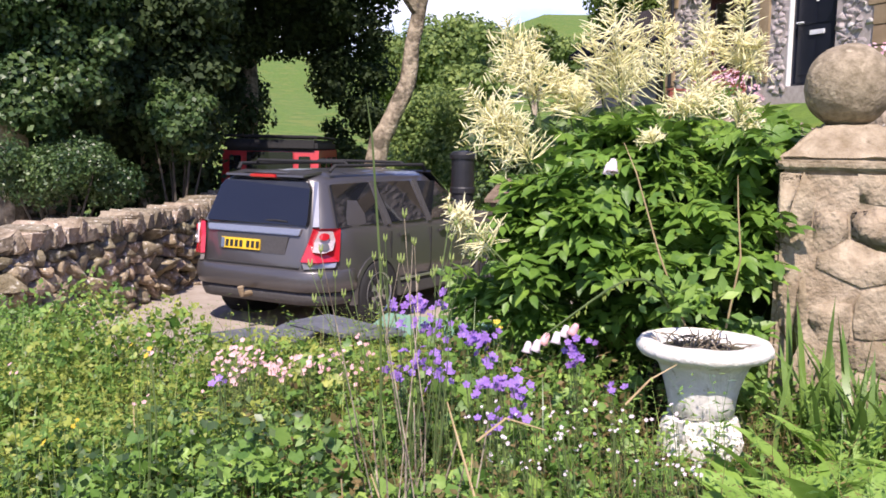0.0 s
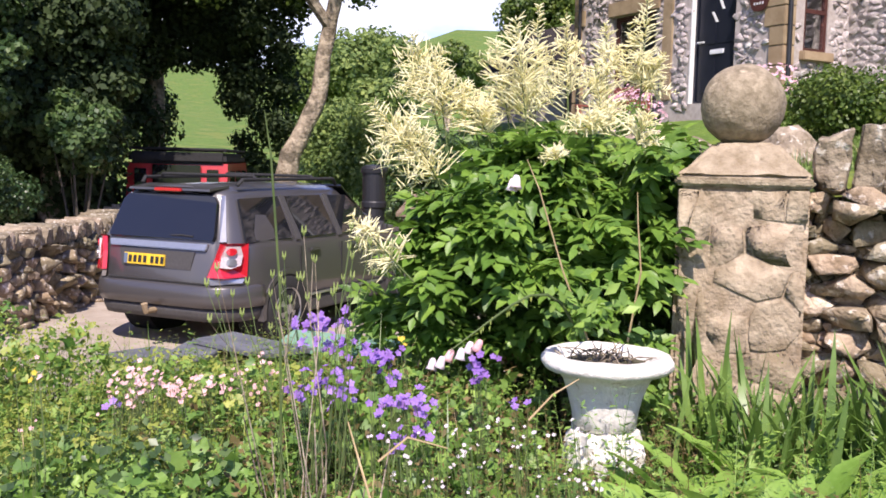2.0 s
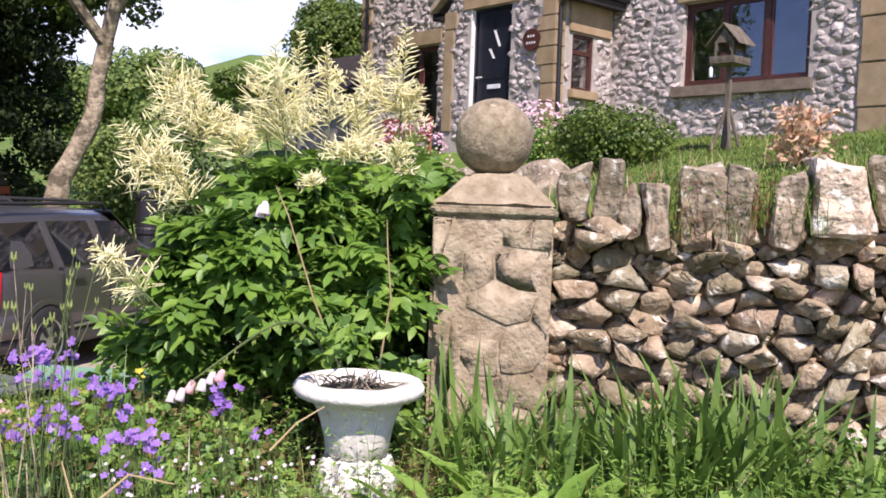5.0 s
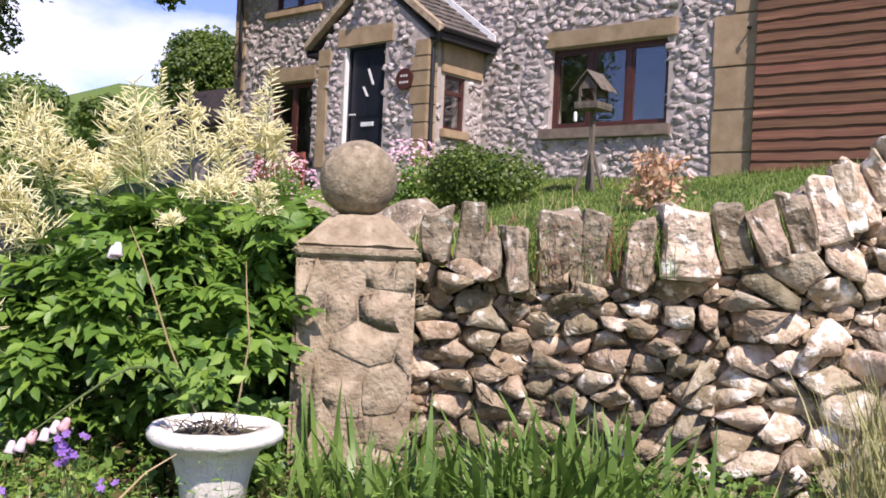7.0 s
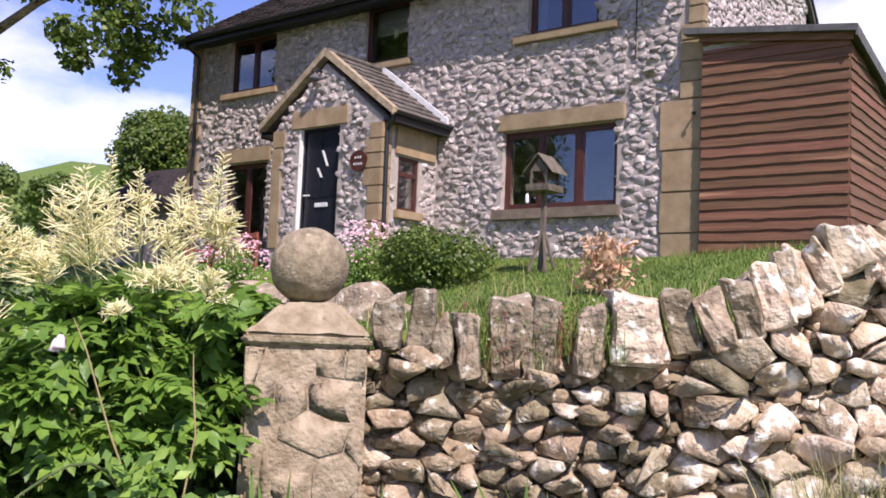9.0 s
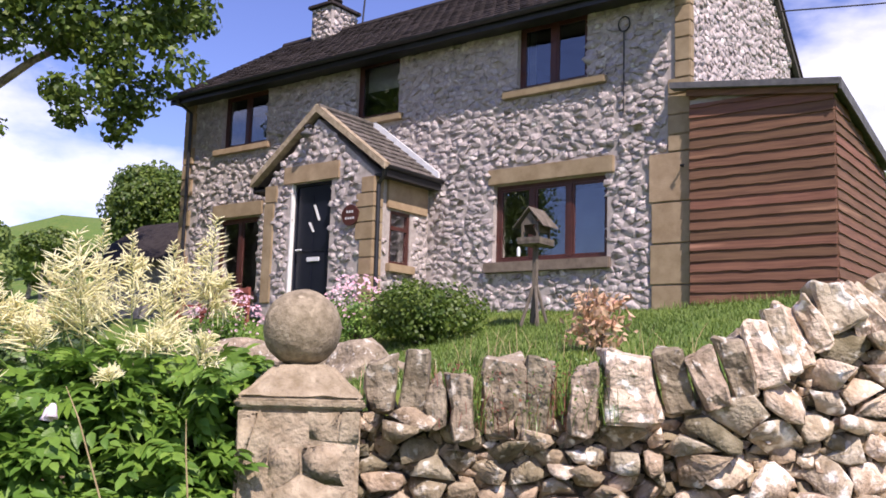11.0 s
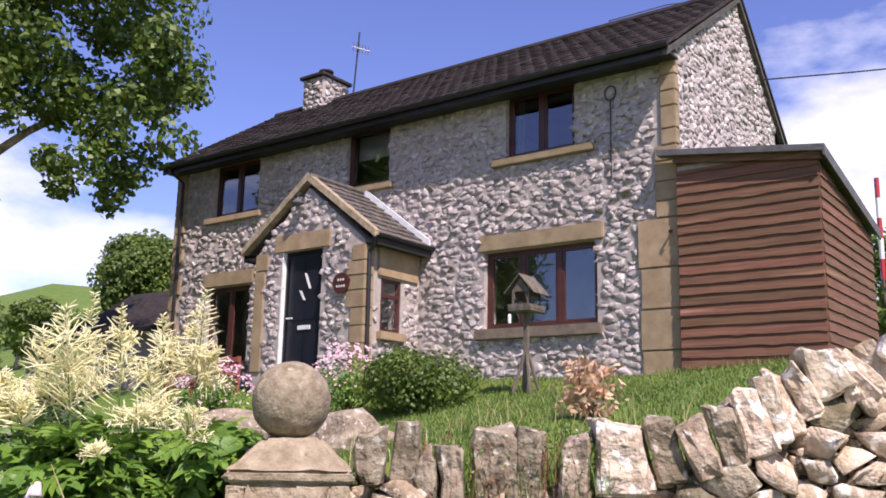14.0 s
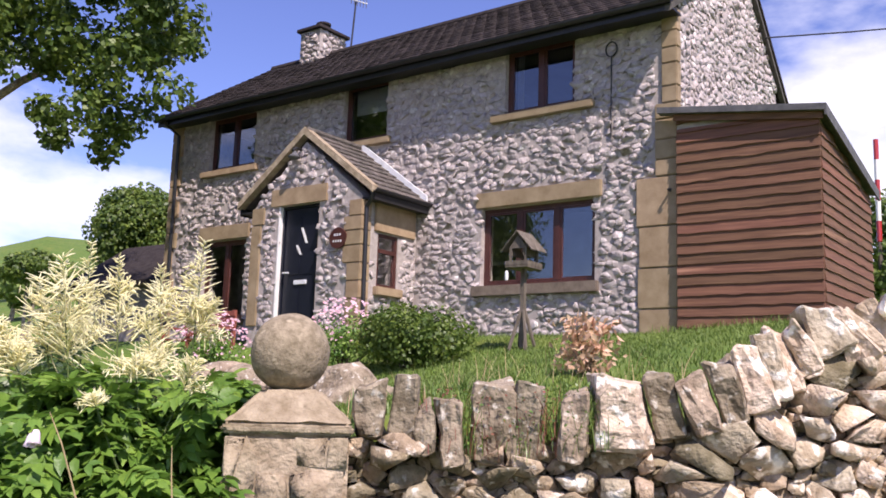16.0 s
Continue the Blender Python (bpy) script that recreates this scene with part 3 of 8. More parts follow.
roof = roof_slab("roof", HX0 - 0.12, HX1 + 0.1, -0.42, EAVE, RY, HRIDGE, 0.05, M_SLATE)
roof_slab("roof", HX0 - 0.12, HX1 + 0.1, HY1 + 0.42, EAVE, RY + 0.001, HRIDGE, 0.05, M_SLATE)
tiles = []
dy, dz = (RY + 0.42), (HRIDGE - EAVE)
L = math.hypot(dy, dz)
uy, uz = dy / L, dz / L
ny, nz = -uz, uy
courses = 17
for c in range(courses):
    s0, s1 = c * L / courses, (c + 1) * L / courses + 0.05
    x = HX0 - 0.12 - (0.11 if c % 2 else 0)
    while x < HX1 + 0.1:
        w = 0.24
        xa, xb = max(x, HX0 - 0.12), min(x + w - 0.003, HX1 + 0.1)
        if xb - xa > 0.04:
            h0, h1 = 0.066 + rng.uniform(0, 0.012), 0.052
            c8 = []
            for xx in (xa, xb):
                for s, h in ((s0, 0.05), (s1, 0.05), (s1, h1), (s0, h0)):
                    c8.append((xx, -0.42 + uy * s + ny * h, EAVE + uz * s + nz * h))
            tiles.append((np.array(c8), np.array([(0, 1, 2, 3), (7, 6, 5, 4), (3, 2, 6, 7), (0, 3, 7, 4), (2, 1, 5, 6), (1, 0, 4, 5)])))
        x += w
tile_ob = np_mesh("roof_tiles", *join_arrays(*tiles), M_SLATE)
tile_ob.parent = roof
tagged(tile_ob, kind="stuff")
hpart("ridge_tiles", tube([(HX0 - 0.12 + i * 0.45, RY, HRIDGE + 0.03) for i in range(26)] + [(HX1 + 0.1, RY, HRIDGE + 0.03)], 0.1, 8), M_SLATE, roof)
hpart("soffit", one_box(HX0 - 0.1, HX1 + 0.08, -0.36, -0.003, 4.50, 4.53), M_BLACKPL)
hpart("fascia", one_box(HX0 - 0.1, HX1 + 0.08, -0.385, -0.362, 4.46, 4.63), M_BLACKPL)


def gutter(name, a, b, r, parent=house):
    a, b = Vector(a), Vector(b)
    d = (b - a).normalized()
    s = d.cross(Vector((0, 0, 1)))
    bm = bmesh.new()
    rows = []
    for p in (a, b):
        rows.append([bm.verts.new(p + s * math.cos(math.pi * k / 8) * rr + Vector((0, 0, -math.sin(math.pi * k / 8) * rr))) for rr, ks in ((r, range(9)), (r * 0.82, range(8, -1, -1))) for k in ks])
    n = len(rows[0])
    for k in range(n):
        bm.faces.new((rows[0][k], rows[0][(k + 1) % n], rows[1][(k + 1) % n], rows[1][k]))
    bm.faces.new(rows[0])
    bm.faces.new(rows[1][::-1])
    bmesh.ops.recalc_face_normals(bm, faces=bm.faces)
    return hpart(name, bm, M_BLACKPL, parent)


gutter("gutter", (HX0 - 0.12, -0.45, 4.60), (HX1 + 0.12, -0.45, 4.60), 0.06)
hpart("downpipe", tube([(HX0 + 0.2, -0.45, 4.55), (HX0 + 0.2, -0.40, 4.48), (HX0 + 0.2, -0.07, 4.32), (HX0 + 0.2, -0.06, 0.1)], 0.035, 10), M_BLACKPL)
# pale mortar verge on the gable
for ya, za, yb, zb in ((-0.40, EAVE - 0.04, RY, HRIDGE - 0.04), (HY1 + 0.40, EAVE - 0.04, RY, HRIDGE - 0.04)):
    hpart("verge", prism([(ya, za), (yb, zb), (yb, zb - 0.10), (ya, za - 0.10)], "x", HX1 + 0.005, HX1 + 0.085), M_PSLATE)
# chimney with a flat cap, pot and aerial
CX0, CX1, CY0, CY1 = -8.62, -8.02, RY - 0.40, RY + 0.42
chim = hpart("chimney", one_box(CX0, CX1, CY0, CY1, 5.9, 7.17), M_MORTAR)
hpart("chimney_cap", one_box(CX0 - 0.08, CX1 + 0.08, CY0 - 0.08, CY1 + 0.08, 7.17, 7.25, 0.015), M_SLATE, chim)
hpart("chimney_pot", lathe([(0.15, 0), (0.16, 0.04), (0.13, 0.06), (0.14, 0.16), (0.17, 0.18), (0.17, 0.22), (0.13, 0.22), (0.12, 0.1)], ((CX0 + CX1) / 2, RY, 7.25), 16), M_SLATE, chim)
aer = hpart("aerial", tube([(-7.56, RY + 0.1, 6.5), (-7.42, RY + 0.1, 8.25)], 0.02, 6), M_BLACKPL)
hpart("aerial_boom", tube([(-7.42, RY - 0.12, 7.82), (-7.40, RY + 0.42, 7.90)], 0.014, 6), M_LEAD, aer)
for k in range(6):
    yy = RY - 0.10 + k * 0.1
    hpart("aerial_rod", tube([(-7.41, yy, 7.72 + 0.014 * k), (-7.41, yy, 7.94 + 0.014 * k)], 0.009, 5), M_FELT, aer)

# ---- porch ----
PX0, PX1, PY, PCX, PEAVE, PAPEX = -5.65, -3.25, -1.35, -4.52, 2.17, 3.32
porch_front = hpart("porch_wall", None or wall_with_holes(PX0, PX1, -0.4, PEAVE, PY, PY + 0.28, [(-5.05, -4.15, 0.12, 2.15)]), M_MORTAR)
hpart("porch_gable", prism([(PX0, PEAVE + 0.002), (PX1, PEAVE + 0.002), (PCX, PAPEX - 0.14)], "y", PY, PY + 0.28), M_MORTAR, porch_front)
PWIN = (-0.95, -0.46, 0.80, 1.64)
bm = wall_with_holes(PY + 0.282, -0.003, -0.4, PEAVE, 0, 0.25, [PWIN])
for v in bm.verts:
    v.co = Vector((PX1 - v.co.y, v.co.x, v.co.z))
bmesh.ops.recalc_face_normals(bm, faces=bm.faces)
porch_side = hpart("porch_side_wall", bm, M_MORTAR)
hpart("porch_side_wall", one_box(PX0, PX0 + 0.25, PY + 0.282, -0.003, -0.4, PEAVE), M_MORTAR)
hpart("porch_floor", one_box(PX0 + 0.251, PX1 - 0.251, PY + 0.1, -0.003, -0.2, 0.12), M_SAND)
for sgn, xe in ((-1, -6.02), (1, -3.0)):
    run, rise = xe - PCX, 2.21 - PAPEX
    ln = math.hypot(run, rise)
    ux, uz2 = run / ln, rise / ln
    nx2, nz2 = (-uz2, ux) if ux > 0 else (uz2, -ux)
    hpart("porch_roof", prism([(PCX, PAPEX), (xe, 2.21), (xe + nx2 * 0.03, 2.21 + nz2 * 0.03), (PCX + nx2 * 0.03, PAPEX + nz2 * 0.03)], "y", PY + 0.075, -0.004), M_PSLATE)
    pt = []
    for c in range(9):
        s0, s1 = ln * (1 - c / 9), ln * (1 - (c + 1) / 9) - 0.03
        y = PY + 0.08 - (0.1 if c % 2 else 0)
        while y < -0.01:
            w = rng.uniform(0.2, 0.3)
            ya, yb = max(y, PY + 0.08), min(y + w - 0.01, -0.01)
            if yb - ya > 0.04:
                c8 = []
                for yy in (ya, yb):
                    for s, h in ((s0, 0.03), (s1, 0.03), (s1, 0.034), (s0, 0.055 + rng.uniform(0, 0.012))):
                        c8.append((PCX + ux * s + nx2 * h, yy, PAPEX + uz2 * s + nz2 * h))
                pt.append((np.array(c8), np.array([(0, 1, 2, 3), (7, 6, 5, 4), (3, 2, 6, 7), (0, 3, 7, 4), (2, 1, 5, 6), (1, 0, 4, 5)])))
            y += w
    o = np_mesh("porch_tiles", *join_arrays(*pt), M_PSLATE)
    o.parent, o.matrix_parent_inverse = house, house_inv
    tagged(o, kind="stuff")
    # barge stone on the gable, gutter and lead flashing
    hpart("barge_stone", prism([(PCX, PAPEX + 0.10), (xe, 2.29), (xe, 2.18), (PCX, PAPEX - 0.03)], "y", PY - 0.07, PY + 0.07), M_POST)
    gutter("porch_gutter", (xe + 0.03 * sgn, PY - 0.05, 2.24), (xe + 0.03 * sgn, -0.01, 2.24), 0.05)
    hpart("porch_fascia", one_box(min(xe, xe - 0.03 * sgn), max(xe, xe - 0.03 * sgn), PY, -0.006, 2.08, 2.20), M_BLACKPL)
    hpart("porch_soffit", one_box(min(xe - 0.04 * sgn, (PX1 if sgn > 0 else PX0)), max(xe - 0.04 * sgn, (PX1 if sgn > 0 else PX0)), PY, -0.006, 2.10, 2.13), M_BLACKPL)
    hpart("flashing", prism([(PCX, PAPEX + 0.17), (xe, 2.37), (xe, 2.23), (PCX, PAPEX + 0.03)], "y", -0.085, -0.045), M_LEAD)
hpart("porch_ridge", tube([(PCX, PY - 0.05, PAPEX + 0.05), (PCX, -0.01, PAPEX + 0.05)], 0.07, 8), M_PSLATE)
PDRESS = [(-5.22, -3.98, 2.155, 2.47), (-3.55, PX1, -0.3, 2.16), (PX0, -5.42, 1.9, 2.16)]
hpart("door_lintel", prism([(-5.22, 2.155), (-3.98, 2.155), (-3.98, 2.43), (-5.22, 2.43)], "y", PY - 0.04, PY + 0.1), M_SAND, porch_front)
zz = -0.2
while zz < 2.1:
    hh = rng.uniform(0.22, 0.3)
    w = 0.34 if int(zz * 8) % 2 else 0.24
    hpart("quoin", one_box(PX1 - w, PX1 + 0.03, PY - 0.03, PY + 0.2, zz, min(zz + hh, 2.16) - 0.008, 0.01), M_SAND, porch_front)
    zz += hh
hpart("quoin", one_box(PX0 - 0.03, PX0 + 0.26, PY - 0.03, PY + 0.2, 1.88, 2.16, 0.01), M_SAND, porch_front)
hpart("quoin", one_box(PX0 - 0.03, PX0 + 0.2, PY - 0.03, PY + 0.2, 0.2, 1.87, 0.01), M_SAND, porch_front)
door = hpart("door", one_box(-4.99, -4.2, PY + 0.1, PY + 0.15, 0.16, 2.10, 0.006), M_DOOR, house, "dark navy panelled front door, closed")
hpart("door_frame", wall_with_holes(-5.05, -4.15, 0.12, 2.15, PY + 0.07, PY + 0.16, [(-4.995, -4.195, 0.155, 2.105)]), M_DOOR, door)
hpart("white_jamb", one_box(-5.055, -5.03, PY - 0.010, PY + 0.07, 0.12, 2.14), M_WHITE, door)
for dx in (-4.95, -4.57):
    for z0, z1 in ((0.28, 0.8), (1.02, 1.95)):
        hpart("door_panel", one_box(dx, dx + 0.33, PY + 0.088, PY + 0.1, z0, z1, 0.01), M_DOOR, door)
hpart("letter_box", one_box(-4.72, -4.44, PY + 0.075, PY + 0.1, 0.86, 0.93, 0.006), M_LEAD, door, "brushed metal letter box")
hpart("door_handle", tube([(-4.93, PY + 0.1, 1.05), (-4.93, PY + 0.03, 1.05), (-4.80, PY + 0.03, 1.05)], 0.014, 8), M_LEAD, door)
# slanted white slips model reflected glints on the door leaf
for (xa, za), (xb, zb) in (((-4.62, 1.78), (-4.50, 1.52)), ((-4.72, 1.50), (-4.62, 1.34))):
    hpart("door_glint", prism([(xa, za), (xa + 0.05, za), (xb + 0.05, zb), (xb, zb)], "y", PY + 0.082, PY + 0.0875), M_WHITE, door, "pale slanted strip modelling a glint on the door")
# slate name plate with unreadable lettering
sign = hpart("name_plate", prism([(-3.66 + 0.17 * math.cos(a) * (1 + 0.06 * math.sin(5 * a)), 1.52 + 0.165 * math.sin(a)) for a in np.linspace(0, 2 * math.pi, 20, endpoint=False)], "y", PY - 0.075, PY - 0.05), M_BROWN, porch_front, "dark oval slate name plate")
for k, (w, z) in enumerate(((0.16, 1.57), (0.2, 1.47))):
    for j in range(3 + k):
        x = -3.66 - w / 2 + j * w / (3 + k)
        hpart("letter_bar", one_box(x + 0.010, x + w / (3 + k) - 0.014, PY - 0.079, PY - 0.0755, z - 0.018, z + 0.018), M_CURTAIN, sign)
lamp = hpart("porch_lamp", lathe([(0.05, 0), (0.10, 0.03), (0.105, 0.05), (0.04, 0.10), (0.03, 0.14)], (-4.62, PY - 0.16, 2.86), 14), M_FELT, porch_front, "small dark security lamp")
hpart("lamp_arm", tube([(-4.62, PY, 3.05), (-4.62, PY - 0.12, 3.06), (-4.62, PY - 0.2, 3.0)], 0.025, 8), M_BLACKPL, lamp)
hpart("porch_downpipe", tube([(-3.02, PY - 0.02, 2.2), (-3.06, PY - 0.0, 2.1), (PX1 + 0.06, PY + 0.04, 1.98), (PX1 + 0.06, PY + 0.06, 0.1)], 0.034, 10), M_BLACKPL)
# small side window of the porch
bm = wall_with_holes(PWIN[0], PWIN[1], PWIN[2], PWIN[3], 0, 0.07, [(PWIN[0] + 0.05, PWIN[1] - 0.05, PWIN[2] + 0.05, 1.34), (PWIN[0] + 0.05, PWIN[1] - 0.05, 1.40, PWIN[3] - 0.05)])
for v in bm.verts:
    v.co = Vector((PX1 - 0.02 - v.co.y, v.co.x, v.co.z))
bmesh.ops.recalc_face_normals(bm, faces=bm.faces)
pw = hpart("window", bm, M_BROWN, house, "small mahogany brown porch window")
for z0, z1 in ((PWIN[2] + 0.05, 1.34), (1.40, PWIN[3] - 0.05)):
    p = hpart("pane", one_box(PX1 - 0.06, PX1 - 0.05, PWIN[0] + 0.04, PWIN[1] - 0.04, z0 - 0.01, z1 + 0.01), M_GLASS, pw)
    p.visible_shadow = False
hpart("sill", one_box(PX1 - 0.02, PX1 + 0.09, PWIN[0] - 0.07, PWIN[1] + 0.07, PWIN[2] - 0.13, PWIN[2], 0.01), M_SAND, pw)
hpart("side_lintel", one_box(PX1 - 0.05, PX1 + 0.04, PWIN[0] - 0.1, -0.06, 1.66, PEAVE - 0.05, 0.01), M_SAND, porch_side)

# ---- shed against the gable ----
SX0, SX1, SY0, SY1 = 1.275, 3.13, -0.12, 2.5
FALL = 0.20                                      # the roof falls away to the back
shed = empty("timber_shed", (2.2, 1.0, 0.2), "reddish-brown weatherboarded lean-to shed against the house", "shed")


def spart(name, bm, material, label=""):
    ob = part(name, bm, material, None, label)
    ob.parent, ob.matrix_parent_inverse = shed, Matrix.Translation((2.2, 1.0, 0.2)).inverted()
    return ob


def shed_top(x):
    return 3.08 - 0.134 * (x - 1.05)


def falling(bm):
    for v in bm.verts:
        v.co.z -= FALL * max(0.0, v.co.y - SY0) if v.co.z > 1.0 else 0.0
    return bm


spart("shed_core", falling(prism([(SX0, 0.0), (SX1 - 0.03, 0.0), (SX1 - 0.03, shed_top(SX1) - 0.03), (SX0, shed_top(SX0) - 0.03)], "y", SY0 + 0.03, SY1)), M_MORTAR)


def waney(x0, x1, z, zt, side):
    """A weatherboard with a slightly wandering lower edge."""
    bm = bmesh.new()
    rows = []
    for i in range(13):
        s = x0 + (x1 - x0) * i / 12
        w = rng.normal() * 0.0045
        sect = ((0.028, z + w), (-0.018 - 0.004 * rng.random(), z + w), (0.004, zt), (0.028, zt))
        rows.append([bm.verts.new((s, SY0 + d, q) if side == "x" else (SX1 - d, s, q)) for d, q in sect])
    for p, q in zip(rows, rows[1:]):
        for j in range(4):
            bm.faces.new((p[j], q[j], q[(j + 1) % 4], p[(j + 1) % 4]))
    bm.faces.new(rows[0])
    bm.faces.new(rows[-1][::-1])
    bmesh.ops.recalc_face_normals(bm, faces=bm.faces)
    return bm


bh, z = 0.138, 0.02
while z < 3.0:
    zt = z + bh + 0.02
    xe = min(SX1 + 0.004, 1.05 + (3.04 - z) / 0.134)
    if xe - SX0 > 0.15:
        spart("board", waney(SX0 + rng.uniform(0, 0.012), xe - 0.006, z, min(zt, shed_top(xe) + 0.02), "x"), M_BOARD)
    ye = min(SY1, SY0 + (shed_top(SX1) - zt) / FALL)
    if ye - SY0 > 0.2:
        spart("side_board", waney(SY0 + 0.02, ye, z, min(zt, shed_top(SX1)), "y"), M_BOARD)
    z += bh


def shed_strip(x0, x1, lo, hi, y0, y1):
    return prism([(x0, shed_top(x0) + lo), (x1, shed_top(x1) + lo), (x1, shed_top(x1) + hi), (x0, shed_top(x0) + hi)], "y", y0, y1)


spart("shed_roof", falling(shed_strip(SX0 - 0.02, SX1 + 0.09, 0.0, 0.07, SY0 + 0.03, SY1 + 0.1)), M_FELT)
spart("roof_edge", shed_strip(1.05, SX1 + 0.09, -0.01, 0.072, SY0 - 0.14, SY0 + 0.028), M_FELT, "grey felt roof edge")
spart("side_roof_edge", falling(shed_strip(SX1 + 0.091, SX1 + 0.115, -0.07, 0.075, SY0 - 0.13, SY1 + 0.1)), M_FELT)
spart("roof_fascia", shed_strip(SX0 - 0.02, SX1 + 0.05, -0.10, -0.012, SY0 - 0.06, SY0 - 0.035), M_BOARD)
spart("outside_tap", tube([(1.16, -0.06, 2.02), (1.16, -0.14, 2.02), (1.21, -0.15, 2.02)], 0.016, 8), M_BLACKPL)


# ---- gate post with ball ----
POST = Vector((2.84, -8.58, 0.0))
PN = Vector((0.69, -0.724, 0)).normalized()      # the way its face looks
PR = Vector((-PN.y, PN.x, 0))                   # to the right along its face


def on_post(u, d, z):
    """u along the face, d out from its axis, z up."""
    return POST + PR * (u + 0.018) + PN * d + Vector((0, 0, z))


def boxy(hw0, hw1, z0, z1, bev=0.0):
    bm = bmesh.new()
    lo = [bm.verts.new(on_post(a * hw0, b * hw0, z0)) for a, b in ((-1, -1), (1, -1), (1, 1), (-1, 1))]
    hi = [bm.verts.new(on_post(a * hw1, b * hw1, z1)) for a, b in ((-1, -1), (1, -1), (1, 1), (-1, 1))]
    bm.faces.new(lo[::-1])
    bm.faces.new(hi)
    for i in range(4):
        bm.faces.new((lo[i], lo[(i + 1) % 4], hi[(i + 1) % 4], hi[i]))
    bmesh.ops.recalc_face_normals(bm, faces=bm.faces)
    if bev:
        bmesh.ops.bevel(bm, geom=bm.edges[:], offset=bev, segments=2, affect="EDGES")
    return bm


def roughen(bm, cuts, amount, scale, seed=0.0):
    """Uneven, weathered faces."""
    if cuts:
        bmesh.ops.subdivide_edges(bm, edges=bm.edges[:], cuts=cuts, use_grid_fill=True)
    bm.normal_update()
    for v in bm.verts:
        q = v.co * scale + Vector((seed, seed * 1.7, 0))
        v.co += v.normal * amount * (noise.noise(q) + 0.5 * noise.noise(q * 2.3))
    return bm


gate_post = empty("gate_post", (POST.x, POST.y, -2.1), "weathered gritstone gate post topped by a stone ball", "gate post")
gp_inv = Matrix.Translation((POST.x, POST.y, -2.1)).inverted()


def gpart(name, bm, material, label="", smooth_=False):
    ob = part(name, bm, material, None, label, smooth_)
    ob.parent, ob.matrix_parent_inverse = gate_post, gp_inv
    return ob


HW = 0.272                                       # half the shaft's width
gpart("shaft", roughen(boxy(HW, HW, -2.25, -1.0, 0.02), 14, 0.0016, 7), M_POST)
gpart("cap", roughen(boxy(0.286, 0.292, -1.0, -0.962, 0.012), 6, 0.007, 9), M_POST)
gpart("cap_slope", roughen(boxy(0.290, 0.128, -0.961, -0.806, 0.02), 12, 0.010, 9), M_POST)
bm = bmesh.new()
bmesh.ops.create_icosphere(bm, subdivisions=5, radius=0.185, matrix=Matrix.Translation((POST.x, POST.y, -0.634)))
gpart("ball", roughen(bm, 0, 0.0045, 12), M_BALL, "round weathered stone ball", True)
# flat stones let into the face between dressed margins, with open joints
frng = np.random.default_rng(5)
for x0, x1, su, sv in ((-0.13, HW - 0.004, 0.21, 0.17), (-HW + 0.004, -0.13, 0.14, 0.34)):
    for poly in cells(x0, x1, -2.1, -1.005, su, sv, frng, 0.47):
        V, F = stone_arrays(poly, lambda u, v, d: on_post(u, HW + 0.002 + d, v), frng, gap=0.0005 + 0.010 * frng.random() ** 3, proud=0.0015 + 0.0035 * frng.random(), back=0.006, tilt=0.02, face=(0.93, 0.985))
        ob = np_mesh("face_stone", V, F, M_POST)
        ob.parent, ob.matrix_parent_inverse = gate_post, gp_inv

# ---- dry-stone retaining wall beside the post ----
WC = (6.0, -11.72)
WR = 4.33


def wall_at(u):
    """Place and outward way of the wall's face, u metres from the post."""
    a = radians(39.6) - u / WR
    if a > radians(20):
        return Vector((WC[0] - WR * math.sin(a), WC[1] + WR * math.cos(a), 0)), Vector((math.sin(a), -math.cos(a), 0))
    s = (radians(20) - a) * WR
    b = radians(20)
    p, n = Vector((WC[0] - WR * math.sin(b), WC[1] + WR * math.cos(b), 0)), Vector((math.sin(b), -math.cos(b), 0))
    return p + Vector((-n.y, n.x, 0)) * s, n


def wall_top(u):
    """Height of the joint under the coping."""
    return float(np.interp(u, [-0.2, 0.0, 0.55, 1.15, 1.5, 1.75, 2.1, 3.0, 6.5], [-1.05, -1.08, -1.11, -1.02, -0.93, -0.83, -0.58, -0.26, 0.5]))


def lean_back(u):
    """How far the face leans back for each metre of height, more where the wall has slumped."""
    return float(np.interp(u, [0.9, 2.3], [0.05, 0.36]))


def on_wall(u, v, d):
    p, n = wall_at(u)
    return p + n * (d - lean_back(u) * (v + 2.2)) + Vector((0, 0, v))


dry_wall = empty("drystone_wall", (wall_at(1.5)[0].x, wall_at(1.5)[0].y, -2.0), "dry-stone limestone retaining wall with upright coping stones", "stone wall")
dw_inv = Matrix.Translation(dry_wall.location).inverted()
core_pts = [wall_at(u) for u in np.linspace(-0.25, 6.5, 42)]
bm = bmesh.new()
rows = []
for (p, n), u in zip(core_pts, np.linspace(-0.25, 6.5, 42)):
    t = wall_top(u)
    rows.append([bm.verts.new(p + n * d + Vector((0, 0, z))) for d, z in ((-0.05, -2.4), (-0.07 - lean_back(u) * (t + 2.2), t), (-0.36 - lean_back(u) * (t + 2.2), t), (-0.42, -2.4))])
for a, b in zip(rows, rows[1:]):
    for k in range(4):
        bm.faces.new((a[k], b[k], b[(k + 1) % 4], a[(k + 1) % 4]))
bm.faces.new(rows[0])
bm.faces.new(rows[-1][::-1])
bmesh.ops.recalc_face_normals(bm, faces=bm.faces)
M_EARTH = mat("dark_wall_core", (0.06, 0.05, 0.038), (0.11, 0.095, 0.07), 9, 0.95, 0.5, 30)
core = part("wall_core", bm, M_EARTH)
core.parent, core.matrix_parent_inverse = dry_wall, dw_inv
